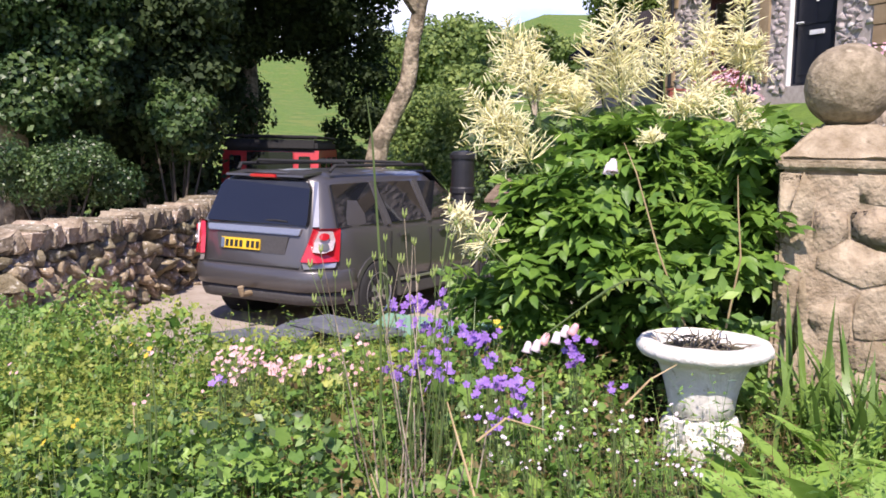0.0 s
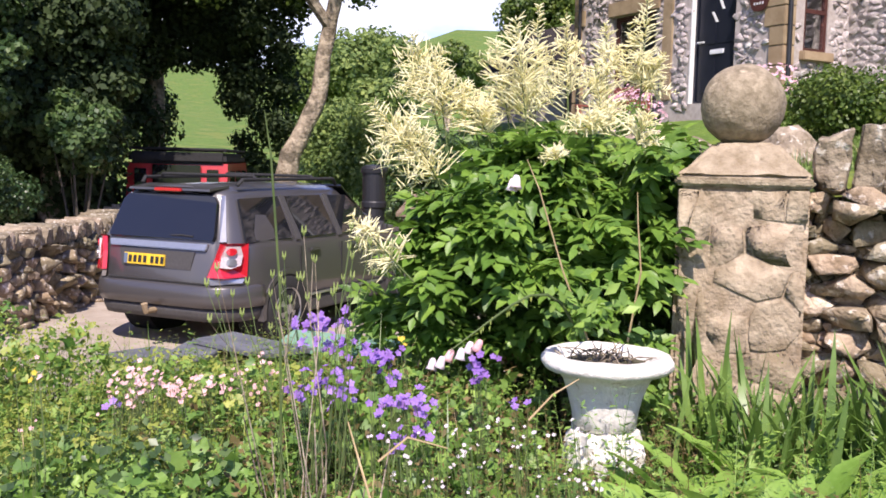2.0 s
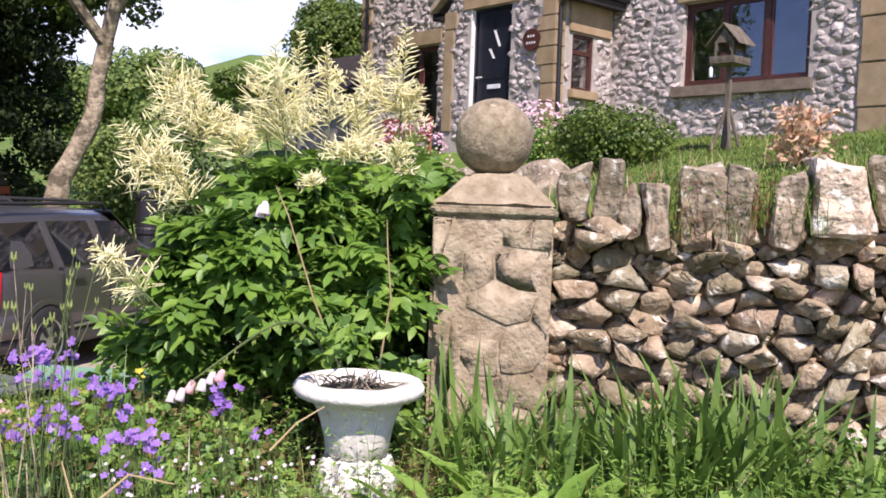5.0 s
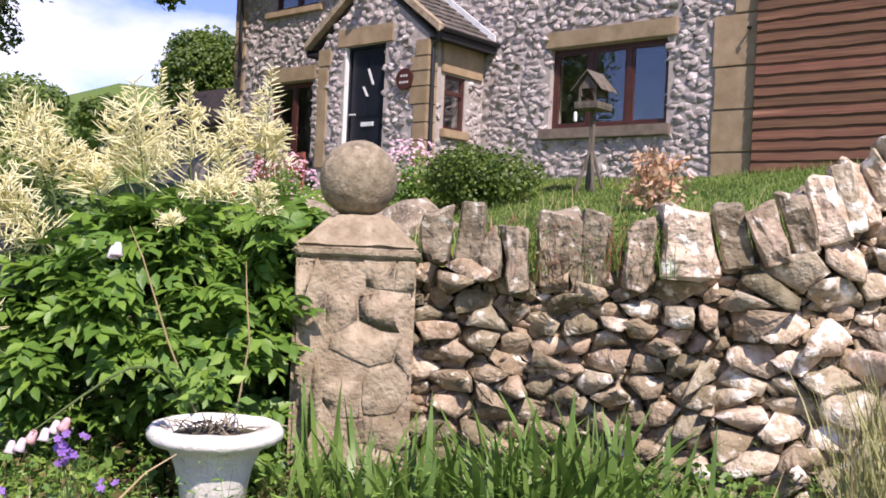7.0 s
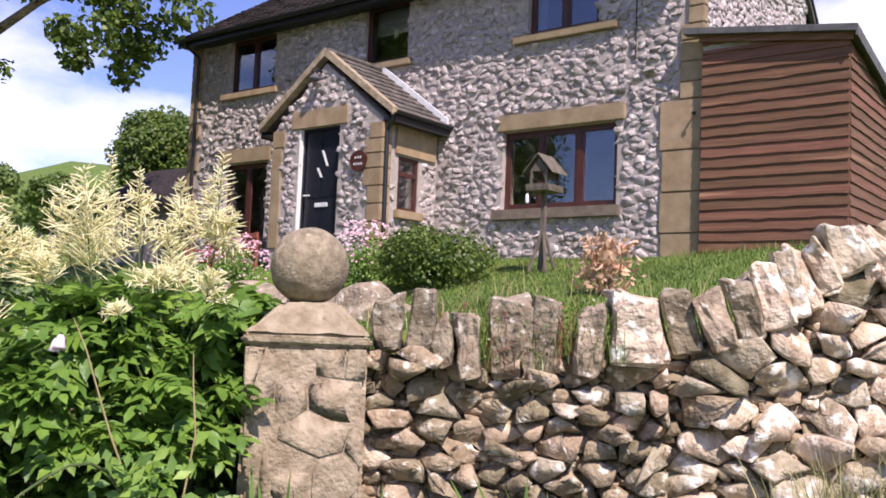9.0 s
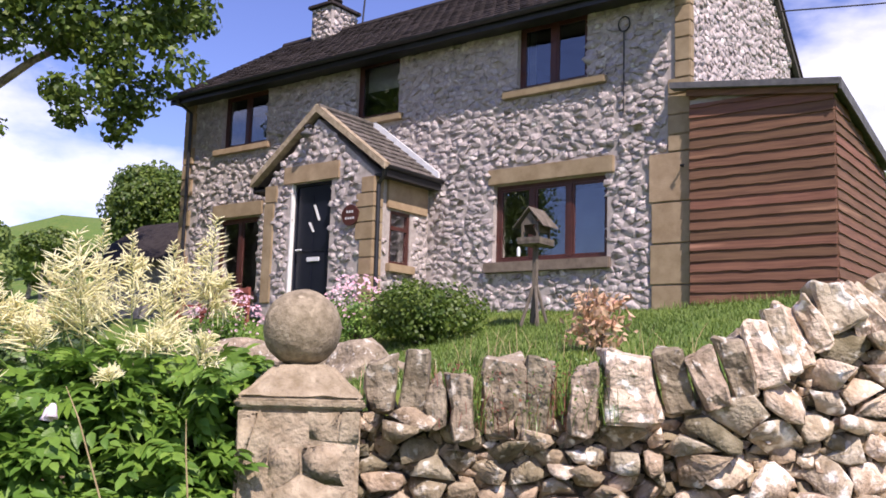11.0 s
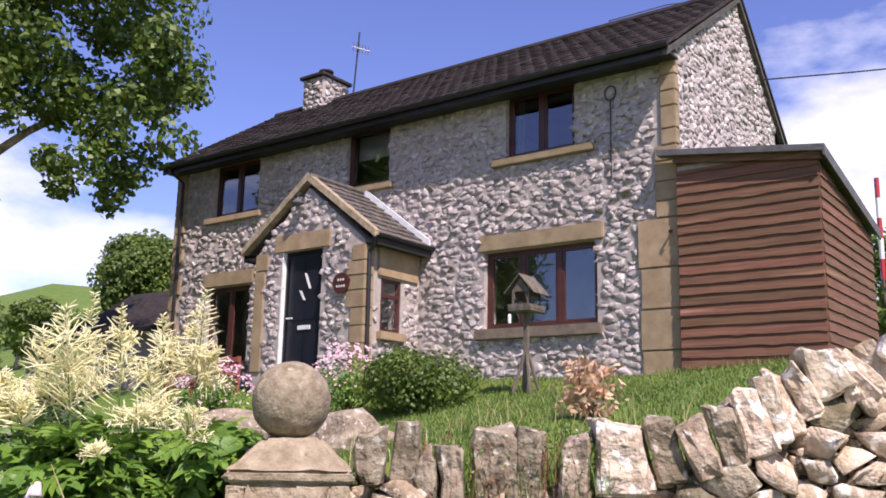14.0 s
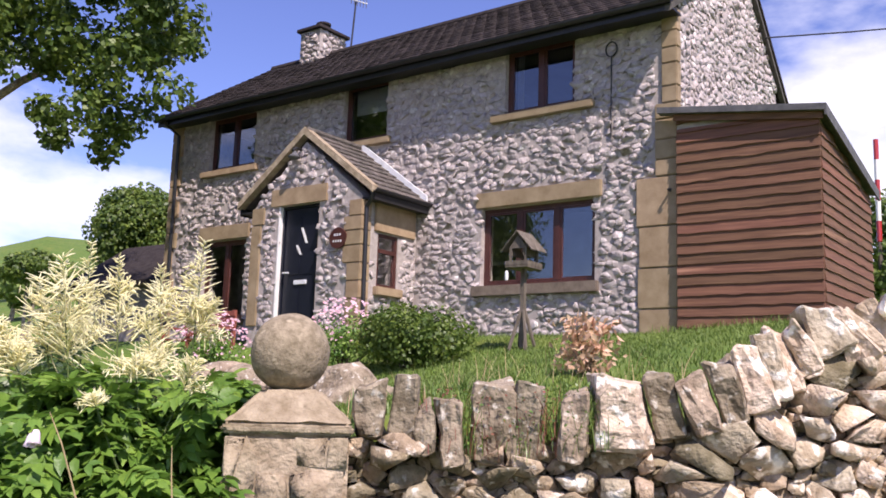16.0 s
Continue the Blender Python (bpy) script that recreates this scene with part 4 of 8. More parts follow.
wrng = np.random.default_rng(21)
made = []
below = lambda u, v: v > wall_top(u) + 0.05
beds = cells(-0.22, 1.25, -2.25, -0.8, 0.15, 0.084, wrng, 0.48, below) + cells(1.19, 6.4, -2.25, 0.4, 0.185, 0.105, wrng, 0.49, below)
for poly in beds:
    V, F = stone_arrays(poly, on_wall, wrng, gap=-0.002 + 0.016 * wrng.random(), proud=0.02 + 0.06 * wrng.random(), back=0.11, tilt=0.55, step=0.05, twist=0.28, face=(0.78, 0.96))
    at = np.mean(poly, 0)[0]
    stone_mat = M_DRY_PALE if wrng.random() < np.interp(at, [0.9, 1.7], [0.06, 0.92]) else M_DRY   # the paler stone grows commoner along the leaning stretch
    if at < 3.0 and len(made) < 300:
        ob = np_mesh("wall_stone", V, F, stone_mat)
        ob.parent, ob.matrix_parent_inverse = dry_wall, dw_inv
        made.append(ob)
    else:
        made.append((V, F, stone_mat))
for stone_mat in (M_DRY, M_DRY_PALE):
    rest = [m[:2] for m in made if isinstance(m, tuple) and m[2] == stone_mat]
    ob = tagged(np_mesh("far_wall_stone", *join_arrays(*rest), stone_mat), kind="stuff")
    ob.parent, ob.matrix_parent_inverse = dry_wall, dw_inv
pins = []
for poly in cells(-0.22, 3.3, -2.2, -0.1, 0.075, 0.05, wrng, 0.48, lambda u, v: v > wall_top(u) + 0.03):
    pins.append(stone_arrays(poly, lambda u, v, d: on_wall(u, v, d - 0.062), wrng, gap=0.001, proud=0.012 + 0.02 * wrng.random(), back=0.05, tilt=0.5, step=0.02, twist=0.3))
ob = tagged(np_mesh("pinning_stone", *join_arrays(*pins), M_DRY), kind="stuff")
ob.parent, ob.matrix_parent_inverse = dry_wall, dw_inv
# coping: upright slabs, leaning more and more as the wall climbs: from, to, foot, top, lean in degrees
COPING = [(-0.11, 0.02, -1.02, -0.73, 2), (0.03, 0.18, -1.07, -0.72, 3), (0.17, 0.27, -1.08, -0.83, -3), (0.27, 0.40, -1.13, -0.80, -4), (0.41, 0.61, -1.11, -0.715, 2), (0.62, 0.755, -1.10, -0.69, 0),
          (0.80, 0.925, -1.09, -0.76, 5), (0.985, 1.245, -1.03, -0.685, -2), (1.25, 1.375, -0.98, -0.67, -10), (1.40, 1.54, -0.95, -0.64, -17), (1.555, 1.665, -0.90, -0.58, -17), (1.65, 1.78, -0.84, -0.50, -15),
          (1.775, 1.865, -0.78, -0.45, -17), (1.835, 1.925, -0.74, -0.41, -21), (1.90, 2.0, -0.66, -0.37, -26), (1.99, 2.16, -0.55, -0.30, -28)]
u = 2.12
while u < 6.2:
    w = wrng.uniform(0.06, 0.13)
    COPING.append((u, u + w, wall_top(u) - 0.02, wall_top(u) + wrng.uniform(0.2, 0.29), -wrng.uniform(24, 42)))
    u += w * 0.8
for u, ub, foot, top_z, tilt in COPING:
    w, hgt, lean = ub - u, top_z - foot, radians(tilt)
    p, n = wall_at(u + w / 2)
    p = p - n * (lean_back(u) * (wall_top(u) + 2.2) - 0.05)
    rt = Vector((-n.y, n.x, 0))
    bm = bmesh.new()
    box(bm, -w / 2 + 0.002, w / 2 - 0.002, -0.18 + wrng.uniform(-0.06, 0.04), 0.17, 0, hgt)
    for v in bm.verts:                           # a broken block: every corner out of true
        top = v.co.z > 0.1
        v.co += Vector((wrng.uniform(-0.2, 0.2) * w, wrng.uniform(-0.035, 0.035), wrng.uniform(-0.07, 0.035) if top else 0.0))
        if top:
            v.co.x *= wrng.uniform(0.8, 1.08)
    bmesh.ops.bevel(bm, geom=bm.edges[:], offset=min(0.014, w * 0.14), segments=1, affect="EDGES")
    bmesh.ops.subdivide_edges(bm, edges=bm.edges[:], cuts=3, use_grid_fill=True)
    sd = wrng.uniform(0, 50)
    for v in bm.verts:
        q = v.co * 9 + Vector((sd, sd, 0))
        crack = abs(noise.noise(Vector((q.x * 0.4, q.y * 0.5, q.z * 1.6)) + Vector((3, 3, 3))))
        v.co += Vector((noise.noise(q), noise.noise(q + Vector((9, 0, 0))), noise.noise(q + Vector((0, 9, 0))))) * 0.022 + Vector((noise.noise(q * 3), noise.noise(q * 3 + Vector((5, 0, 0))), noise.noise(q * 3 + Vector((0, 5, 0))))) * 0.011
        v.co.y += 0.014 * max(0.0, 1 - crack * 9)
    m = Matrix((( rt.x, -n.x, 0, p.x - n.x * 0.16), (rt.y, -n.y, 0, p.y - n.y * 0.16), (0, 0, 1, foot), (0, 0, 0, 1))) @ Matrix.Rotation(lean, 4, "Y")
    bmesh.ops.transform(bm, matrix=m, verts=bm.verts)
    bmesh.ops.triangulate(bm, faces=bm.faces)
    ob = part("coping_stone", bm, M_DRY_PALE if u > 1.6 or u == 0.985 else M_COPE)
    ob.parent, ob.matrix_parent_inverse = dry_wall, dw_inv

# ---- boundary walls across the driveway ----
def field_wall(path, height, thick, su, sv, limit, label, seed):
    r = np.random.default_rng(seed)
    pts = [Vector((x, y, 0)) for x, y in path]
    lens = [0]
    for a, b in zip(pts, pts[1:]):
        lens.append(lens[-1] + (b - a).length)
    th = empty("boundary_wall", (pts[0].x, pts[0].y, -2.9), label, "stone wall", "dry-stone boundary walls")
    inv = Matrix.Translation(th.location).inverted()

    def spot(u):
        i = max(k for k in range(len(lens) - 1) if lens[k] <= max(u, 0)) if u > 0 else 0
        a, b = pts[i], pts[i + 1]
        d = (b - a).normalized()
        return a + d * (u - lens[i]), Vector((d.y, -d.x, 0))

    def put(u, v, d):
        p, n = spot(u)
        return p + n * (d - 0.08 * v) + Vector((0, 0, v + float(ground_z(p.x, p.y)) - 0.05))
    bm = bmesh.new()
    rows = []
    for u in np.linspace(0, lens[-1], 30):
        rows.append([bm.verts.new(put(u, v, d)) for v, d in ((-0.3, -0.04), (height, -0.04), (height, -thick), (-0.3, -thick))])
    for a, b in zip(rows, rows[1:]):
        for k in range(4):
            bm.faces.new((a[k], b[k], b[(k + 1) % 4], a[(k + 1) % 4]))
    bm.faces.new(rows[0])
    bm.faces.new(rows[-1][::-1])
    bmesh.ops.recalc_face_normals(bm, faces=bm.faces)
    c = part("wall_core", bm, M_EARTH)
    c.parent, c.matrix_parent_inverse = th, inv
    n, rest = 0, []
    for poly in cells(0, lens[-1], -0.1, height, su, sv, r, 0.44):
        V, F = stone_arrays(poly, put, r, gap=-0.004 + 0.012 * r.random(), proud=0.02 + 0.05 * r.random(), back=0.08, tilt=0.45, step=0.04, twist=0.2)
        if n < limit:
            o = np_mesh("wall_stone", V, F, M_DRY)
            o.parent, o.matrix_parent_inverse = th, inv
            n += 1
        else:
            rest.append((V, F))
    if rest:
        o = tagged(np_mesh("far_wall_stone", *join_arrays(*rest), M_DRY), kind="stuff")
        o.parent, o.matrix_parent_inverse = th, inv
    u = 0
    while u < lens[-1]:
        w = r.uniform(0.1, 0.24)
        p, nn = spot(u + w / 2)
        rt = Vector((-nn.y, nn.x, 0))
        bm = bmesh.new()
        box(bm, -w / 2, w / 2, -thick * 0.5, thick * 0.52, 0, r.uniform(0.14, 0.26))
        bmesh.ops.bevel(bm, geom=bm.edges[:], offset=0.03, segments=1, affect="EDGES")
        for v in bm.verts:
            v.co += Vector(r.normal(size=3)) * 0.014
        m = Matrix(((rt.x, -nn.x, 0, p.x - nn.x * (thick * 0.5 + 0.02)), (rt.y, -nn.y, 0, p.y - nn.y * (thick * 0.5 + 0.02)), (0, 0, 1, float(ground_z(p.x, p.y)) - 0.07 + height), (0, 0, 0, 1))) @ Matrix.Rotation(r.normal() * 0.25, 4, "Y")
        bmesh.ops.transform(bm, matrix=m, verts=bm.verts)
        o = part("coping_stone", bm, M_COPE)
        o.parent, o.matrix_parent_inverse = th, inv
        u += w * 0.95
    return th


field_wall([(-1.2, -14.6), (-3.6, -11.9), (-6.0, -10.4), (-8.4, -9.3), (-11.5, -8.2)], 0.98, 0.5, 0.24, 0.13, 300, "low dry-stone boundary wall along the driveway", 31)
field_wall([(-14, -17.5), (-9.5, -13.2), (-9.0, -12.7), (-11.0, -11.2)], 1.0, 0.5, 0.3, 0.17, 200, "mossy dry-stone wall under the trees", 32)

# ---- parked cars ----
M_PAINT = mat("grey_car_paint", (0.090, 0.086, 0.086), (0.102, 0.098, 0.098), 300, 0.34, 0, metal=0.45, coat=0.5)
M_SILVER = mat("silver_trim", (0.42, 0.42, 0.42), (0.48, 0.48, 0.48), 30, 0.3, 0, metal=0.8)
M_TRIM = mat("dark_plastic_trim", (0.045, 0.043, 0.042), (0.065, 0.062, 0.06), 30, 0.6, 0.1, 200)
M_TYRE = mat("tyre_rubber", (0.012, 0.012, 0.012), (0.02, 0.02, 0.02), 20, 0.85, 0.3, 80)
M_CGLASS = mat("tinted_car_glass", (0.010, 0.011, 0.013), (0.012, 0.013, 0.015), 2, 0.03, 0, coat=0.5, spec=0.6)
M_REDL = mat("red_lamp_lens", (0.42, 0.012, 0.02), (0.5, 0.02, 0.03), 40, 0.15, 0, coat=1.0)
M_CLEARL = mat("clear_lamp_lens", (0.40, 0.33, 0.33), (0.55, 0.47, 0.46), 40, 0.15, 0, coat=1.0)
M_PLATE = mat("yellow_plate", (0.72, 0.46, 0.02), (0.78, 0.52, 0.04), 20, 0.4, 0)
M_RED = mat("red_vehicle_paint", (0.40, 0.02, 0.02), (0.48, 0.03, 0.025), 10, 0.35, 0, coat=0.5)
M_BLUE = mat("blue_vehicle_paint", (0.10, 0.14, 0.20), (0.13, 0.17, 0.24), 10, 0.35, 0, coat=0.5)

# half sections from tail to nose: (x, y, z) along sill, flank, shoulder, waist, roof edge, roof side, roof middle
CAR = [
    [(0.60, 0.12, 0.30), (0.66, 0.03, 0.40), (0.69, 0.0, 0.62), (0.69, 0.02, 0.74), (0.68, 0.07, 1.06), (0.60, 0.25, 1.58), (0.54, 0.24, 1.665), (0.0, 0.20, 1.70)],
    [(0.76, 0.32, 0.28), (0.89, 0.28, 0.40), (0.915, 0.26, 0.62), (0.91, 0.27, 0.78), (0.89, 0.30, 1.06), (0.74, 0.44, 1.60), (0.60, 0.46, 1.69), (0.0, 0.46, 1.725)],
    [(0.80, 0.55, 0.28), (0.935, 0.55, 0.40), (0.955, 0.55, 0.62), (0.95, 0.55, 0.80), (0.925, 0.55, 1.07), (0.745, 0.62, 1.62), (0.61, 0.65, 1.70), (0.0, 0.65, 1.74)],
    [(0.80, 1.6, 0.28), (0.935, 1.6, 0.40), (0.955, 1.6, 0.62), (0.95, 1.6, 0.80), (0.925, 1.6, 1.07), (0.755, 1.6, 1.63), (0.62, 1.6, 1.71), (0.0, 1.6, 1.745)],
    [(0.80, 2.5, 0.28), (0.935, 2.5, 0.40), (0.955, 2.5, 0.62), (0.95, 2.5, 0.80), (0.925, 2.5, 1.07), (0.75, 2.35, 1.62), (0.61, 2.4, 1.70), (0.0, 2.45, 1.735)],
    [(0.80, 3.25, 0.28), (0.93, 3.25, 0.40), (0.955, 3.25, 0.62), (0.95, 3.25, 0.82), (0.915, 3.25, 1.08), (0.80, 3.0, 1.20), (0.64, 3.1, 1.18), (0.0, 3.25, 1.17)],
    [(0.80, 3.9, 0.28), (0.93, 3.9, 0.40), (0.95, 3.9, 0.62), (0.93, 3.9, 0.85), (0.89, 3.9, 1.02), (0.78, 3.85, 1.07), (0.6, 3.85, 1.09), (0.0, 3.9, 1.10)],
    [(0.76, 4.38, 0.30), (0.88, 4.38, 0.42), (0.90, 4.40, 0.62), (0.86, 4.40, 0.80), (0.82, 4.36, 0.92), (0.72, 4.34, 0.97), (0.55, 4.36, 0.99), (0.0, 4.44, 1.0)],
    [(0.62, 4.48, 0.32), (0.72, 4.49, 0.42), (0.74, 4.5, 0.60), (0.72, 4.5, 0.74), (0.68, 4.48, 0.84), (0.6, 4.46, 0.88), (0.45, 4.47, 0.90), (0.0, 4.5, 0.91)],
]


CAR = [[(x * (1 - 0.10 * max(0.0, (z - 1.1) / 0.55)), y, z) for x, y, z in s] for s in CAR]


def car_side(y, f, out=0.006):
    """A place on the right flank's glass: y along, f from waist (0) to roof edge (1)."""
    ys = [s[4][1] for s in CAR]
    i = max(0, min(len(ys) - 2, max((k for k in range(len(ys)) if ys[k] <= y), default=0)))
    g = (y - ys[i]) / (ys[i + 1] - ys[i])
    a = Vector(CAR[i][4]).lerp(Vector(CAR[i + 1][4]), g)
    b = Vector(CAR[i][5]).lerp(Vector(CAR[i + 1][5]), g)
    p = a.lerp(b, f)
    return Vector((p.x + out, y + (b.y - a.y) * f if i == 0 else y, p.z))


def make_car(at, heading, paint, label, far=False):
    car = empty("parked_car", at, label, "car")
    car.rotation_euler = (0, 0, heading)

    def cp(name, bm, material, parent=car, label="", smooth_=False):
        for v in bm.verts:                       # a rather low greenhouse
            if v.co.z > 1.08:
                v.co.z = 1.08 + (v.co.z - 1.08) * 0.87
        return part(name, bm, material, parent, label, smooth_)
    bm = bmesh.new()
    rows = []
    for s in CAR:
        rows.append([bm.verts.new(p) for p in s] + [bm.verts.new((-p[0], p[1], p[2])) for p in s[-2::-1]])
    for a, b in zip(rows, rows[1:]):
        for k in range(len(a) - 1):
            bm.faces.new((a[k], b[k], b[k + 1], a[k + 1]))
        bm.faces.new((a[-1], b[-1], b[0], a[0]))
    for r in (rows[0], rows[-1]):
        for k in range(7):
            f = [r[k], r[k + 1], r[13 - k], r[14 - k]] if k < 6 else [r[6], r[7], r[8]]
            try:
                bm.faces.new(f)
            except ValueError:
                pass
    bmesh.ops.recalc_face_normals(bm, faces=bm.faces)
    crease = [e for e in bm.edges if e.calc_face_angle(0) > radians(18)]
    bmesh.ops.bevel(bm, geom=crease, offset=0.045, segments=3, affect="EDGES")
    body = cp("body", bm, paint, car, "", True)

    def plate(name, quad, t, material, parent=body, label="", bev=0.0):
        q = [Vector(p) for p in quad]
        n = (q[1] - q[0]).cross(q[2] - q[0]).normalized()
        bm = bmesh.new()
        lo, hi = [bm.verts.new(p - n * 0.02) for p in q], [bm.verts.new(p + n * t) for p in q]
        bm.faces.new(lo[::-1])
        bm.faces.new(hi)
        for i in range(len(q)):
            bm.faces.new((lo[i], lo[(i + 1) % len(q)], hi[(i + 1) % len(q)], hi[i]))
        bmesh.ops.recalc_face_normals(bm, faces=bm.faces)
        if bev:
            bmesh.ops.bevel(bm, geom=bm.edges[:], offset=bev, segments=2, affect="EDGES")
        return cp(name, bm, material, parent, label)
    def band(name, plan, profile, material, parent=body, label=""):
        """A strip bent round the tail: plan points and their outward ways, profile of (out, height)."""
        bm = bmesh.new()
        rows = []
        for x, y, ox, oy in plan:
            rows.append([bm.verts.new((x + ox * d, y + oy * d, z)) for d, z in profile])
        for p, q in zip(rows, rows[1:]):
            for k in range(len(profile)):
                bm.faces.new((p[k], q[k], q[(k + 1) % len(profile)], p[(k + 1) % len(profile)]))
        bm.faces.new(rows[0])
        bm.faces.new(rows[-1][::-1])
        bmesh.ops.recalc_face_normals(bm, faces=bm.faces)
        bmesh.ops.bevel(bm, geom=[e for e in bm.edges if 0.35 < e.calc_face_angle(0)], offset=0.008, segments=2, affect="EDGES")
        return cp(name, bm, material, parent, label, True)
    half = [(0.0, -0.01, 0, -1), (0.35, -0.005, 0.03, -1), (0.60, 0.0, 0.2, -0.98), (0.72, 0.035, 0.5, -0.86), (0.82, 0.12, 0.72, -0.69), (0.90, 0.25, 0.9, -0.43), (0.935, 0.42, 1, -0.1), (0.945, 0.50, 1, 0)]
    tail = [(-x, y, -ox, oy) for x, y, ox, oy in half[:0:-1]] + half
    # rear glass, spoiler, trim, lamps
    plate("rear_window", [(-0.66, 0.078, 1.10), (0.66, 0.078, 1.10), (0.665, 0.098, 1.15), (0.60, 0.226, 1.52), (0.55, 0.245, 1.59), (-0.55, 0.245, 1.59), (-0.60, 0.226, 1.52), (-0.665, 0.098, 1.15)], 0.022, M_CGLASS)
    cp("spoiler", prism([(0.195, 1.652), (0.20, 1.678), (0.50, 1.722), (0.50, 1.69)], "x", -0.52, 0.52), paint)
    cp("brake_lamp", one_box(-0.17, 0.17, 0.170, 0.23, 1.640, 1.680, 0.008), M_REDL)
    plate("tailgate_trim", [(-0.62, 0.042, 1.0), (0.60, 0.042, 1.0), (0.62, 0.06, 1.065), (-0.64, 0.06, 1.065)], 0.018, M_SILVER, bev=0.008)
    plate("plate_recess", [(-0.46, 0.03, 0.80), (0.42, 0.03, 0.80), (0.46, 0.045, 0.98), (-0.50, 0.045, 0.98)], 0.006, M_TRIM)
    np_ = plate("number_plate", [(-0.42, 0.028, 0.825), (0.10, 0.028, 0.825), (0.10, 0.04, 0.935), (-0.42, 0.04, 0.935)], 0.02, M_PLATE, car, "yellow rear number plate with dark bars")
    for k in range(7):
        x0 = -0.36 + k * 0.064 + (0.03 if k > 3 else 0)
        plate("plate_bar", [(x0, 0.008, 0.845), (x0 + 0.04, 0.008, 0.845), (x0 + 0.04, 0.018, 0.915), (x0, 0.018, 0.915)], 0.0045, M_TYRE, np_)
    plate("plate_bar", [(-0.418, 0.007, 0.83), (-0.375, 0.007, 0.83), (-0.375, 0.018, 0.93), (-0.418, 0.018, 0.93)], 0.0045, M_BLUE, np_)
    for sx in (1, -1):
        lq = lambda x, y, z: (sx * x, y, z)

        def on_lamp(f, z, out):
            """f across the corner of the tail, from its rear edge (0) to the flank (1)."""
            return Vector((sx * (0.685 + 0.225 * f + 0.05 * math.sin(math.pi * min(1, max(0, f))) + 0.75 * out), 0.0 + 0.27 * f + (z - 0.74) * 0.16 - 0.05 * math.sin(math.pi * min(1, max(0, f))) - 0.66 * out, z))

        def lens(name, outline, out, material, parent, label=""):
            bm = bmesh.new()
            lo, hi = [bm.verts.new(on_lamp(f, z, -0.03)) for f, z in outline], [bm.verts.new(on_lamp(f, z, out)) for f, z in outline]
            bm.faces.new(hi)
            for e in range(len(outline)):
                bm.faces.new((lo[e], lo[(e + 1) % len(outline)], hi[(e + 1) % len(outline)], hi[e]))
            bmesh.ops.triangulate(bm, faces=bm.faces)
            bmesh.ops.recalc_face_normals(bm, faces=bm.faces)
            return cp(name, bm, material, parent, label)
        ring = lambda cf, cz, rf, rz, n=16: [(cf + rf * math.cos(2 * math.pi * k / n), cz + rz * math.sin(2 * math.pi * k / n)) for k in range(n)]
        lampo = lens("tail_lamp", [(-0.10, 0.75), (0.35, 0.745), (1.02, 0.75), (1.0, 0.93), (0.96, 1.08), (0.55, 1.085), (0.16, 1.08), (0.06, 0.93)], 0.016, M_REDL, car, "red and clear tail lamp")
        lens("clear_lens", [(0.20, 0.85), (0.5, 0.84), (0.78, 0.87), (0.82, 0.97), (0.72, 1.055), (0.32, 1.055), (0.22, 0.95)], 0.024, M_CLEARL, lampo)
        lens("lamp_bowl", ring(0.48, 1.005, 0.15, 0.036), 0.032, M_REDL, lampo)
        lens("lamp_bowl", ring(0.50, 0.905, 0.15, 0.036), 0.032, M_SILVER, lampo)
        lens("bumper_reflector", [(0.02, 0.675), (0.9, 0.69), (0.95, 0.735), (-0.06, 0.735)], 0.012, M_SILVER, body)
        # silver colour on the right pillar paints in its reflected highlight
        plate("rear_pillar", [lq(0.715, 0.10, 1.09), lq(0.76, 0.15, 1.09), lq(0.60, 0.34, 1.60), lq(0.575, 0.30, 1.60)][::1 if sx > 0 else -1], 0.016, M_SILVER if sx > 0 else paint)
        # flank windows
        for y0, y1, y2, y3, low in ((0.30, 1.05, 1.08, 0.42, 0.04), (1.24, 1.94, 1.90, 1.2, 0.04), (2.05, 2.86, 2.42, 2.05, 0.04)):
            q = [car_side(y0, low), car_side(y1, low), car_side(y2, 0.93), car_side(y3, 0.93)]
            if y1 > 2.8:
                q[1] = Vector((0.91, 2.95, 1.10))
                q[2] = Vector((0.775, 2.36, 1.58))
            q = [Vector((sx * p.x, p.y, p.z)) for p in q]
            plate("side_window", q if sx > 0 else q[::-1], 0.008, M_CGLASS)
        for yy in (1.16, 2.02):
            a, b = car_side(yy - 0.035, 0.0), car_side(yy + 0.035, 0.0)
            c, d = car_side(yy + 0.035, 0.95), car_side(yy - 0.035, 0.95)
            q = [Vector((sx * p.x, p.y, p.z)) for p in (a, b, c, d)]
            plate("door_pillar", q if sx > 0 else q[::-1], 0.010, M_TRIM)
        for yy in (1.18, 2.02, 3.02):
            cp("door_seam", one_box(*sorted((sx * 0.945, sx * 0.957)), yy - 0.006, yy + 0.006, 0.46, 1.0), M_TYRE, body)
        for yy in (1.35, 2.2):
            cp("door_handle", one_box(*sorted((sx * 0.945, sx * 0.975)), yy, yy + 0.2, 0.93, 0.965, 0.01), paint, body)
        cp("sill_trim", one_box(*sorted((sx * 0.86, sx * 0.965)), 1.25, 3.1, 0.27, 0.42, 0.02), M_TRIM, body)
        cp("side_strip", one_box(*sorted((sx * 0.945, sx * 0.966)), 1.25, 3.0, 0.44, 0.47, 0.006), M_SILVER, body)
        cp("wing_mirror", one_box(*sorted((sx * 0.95, sx * 1.13)), 2.72, 2.84, 1.05, 1.22, 0.04), paint, body)
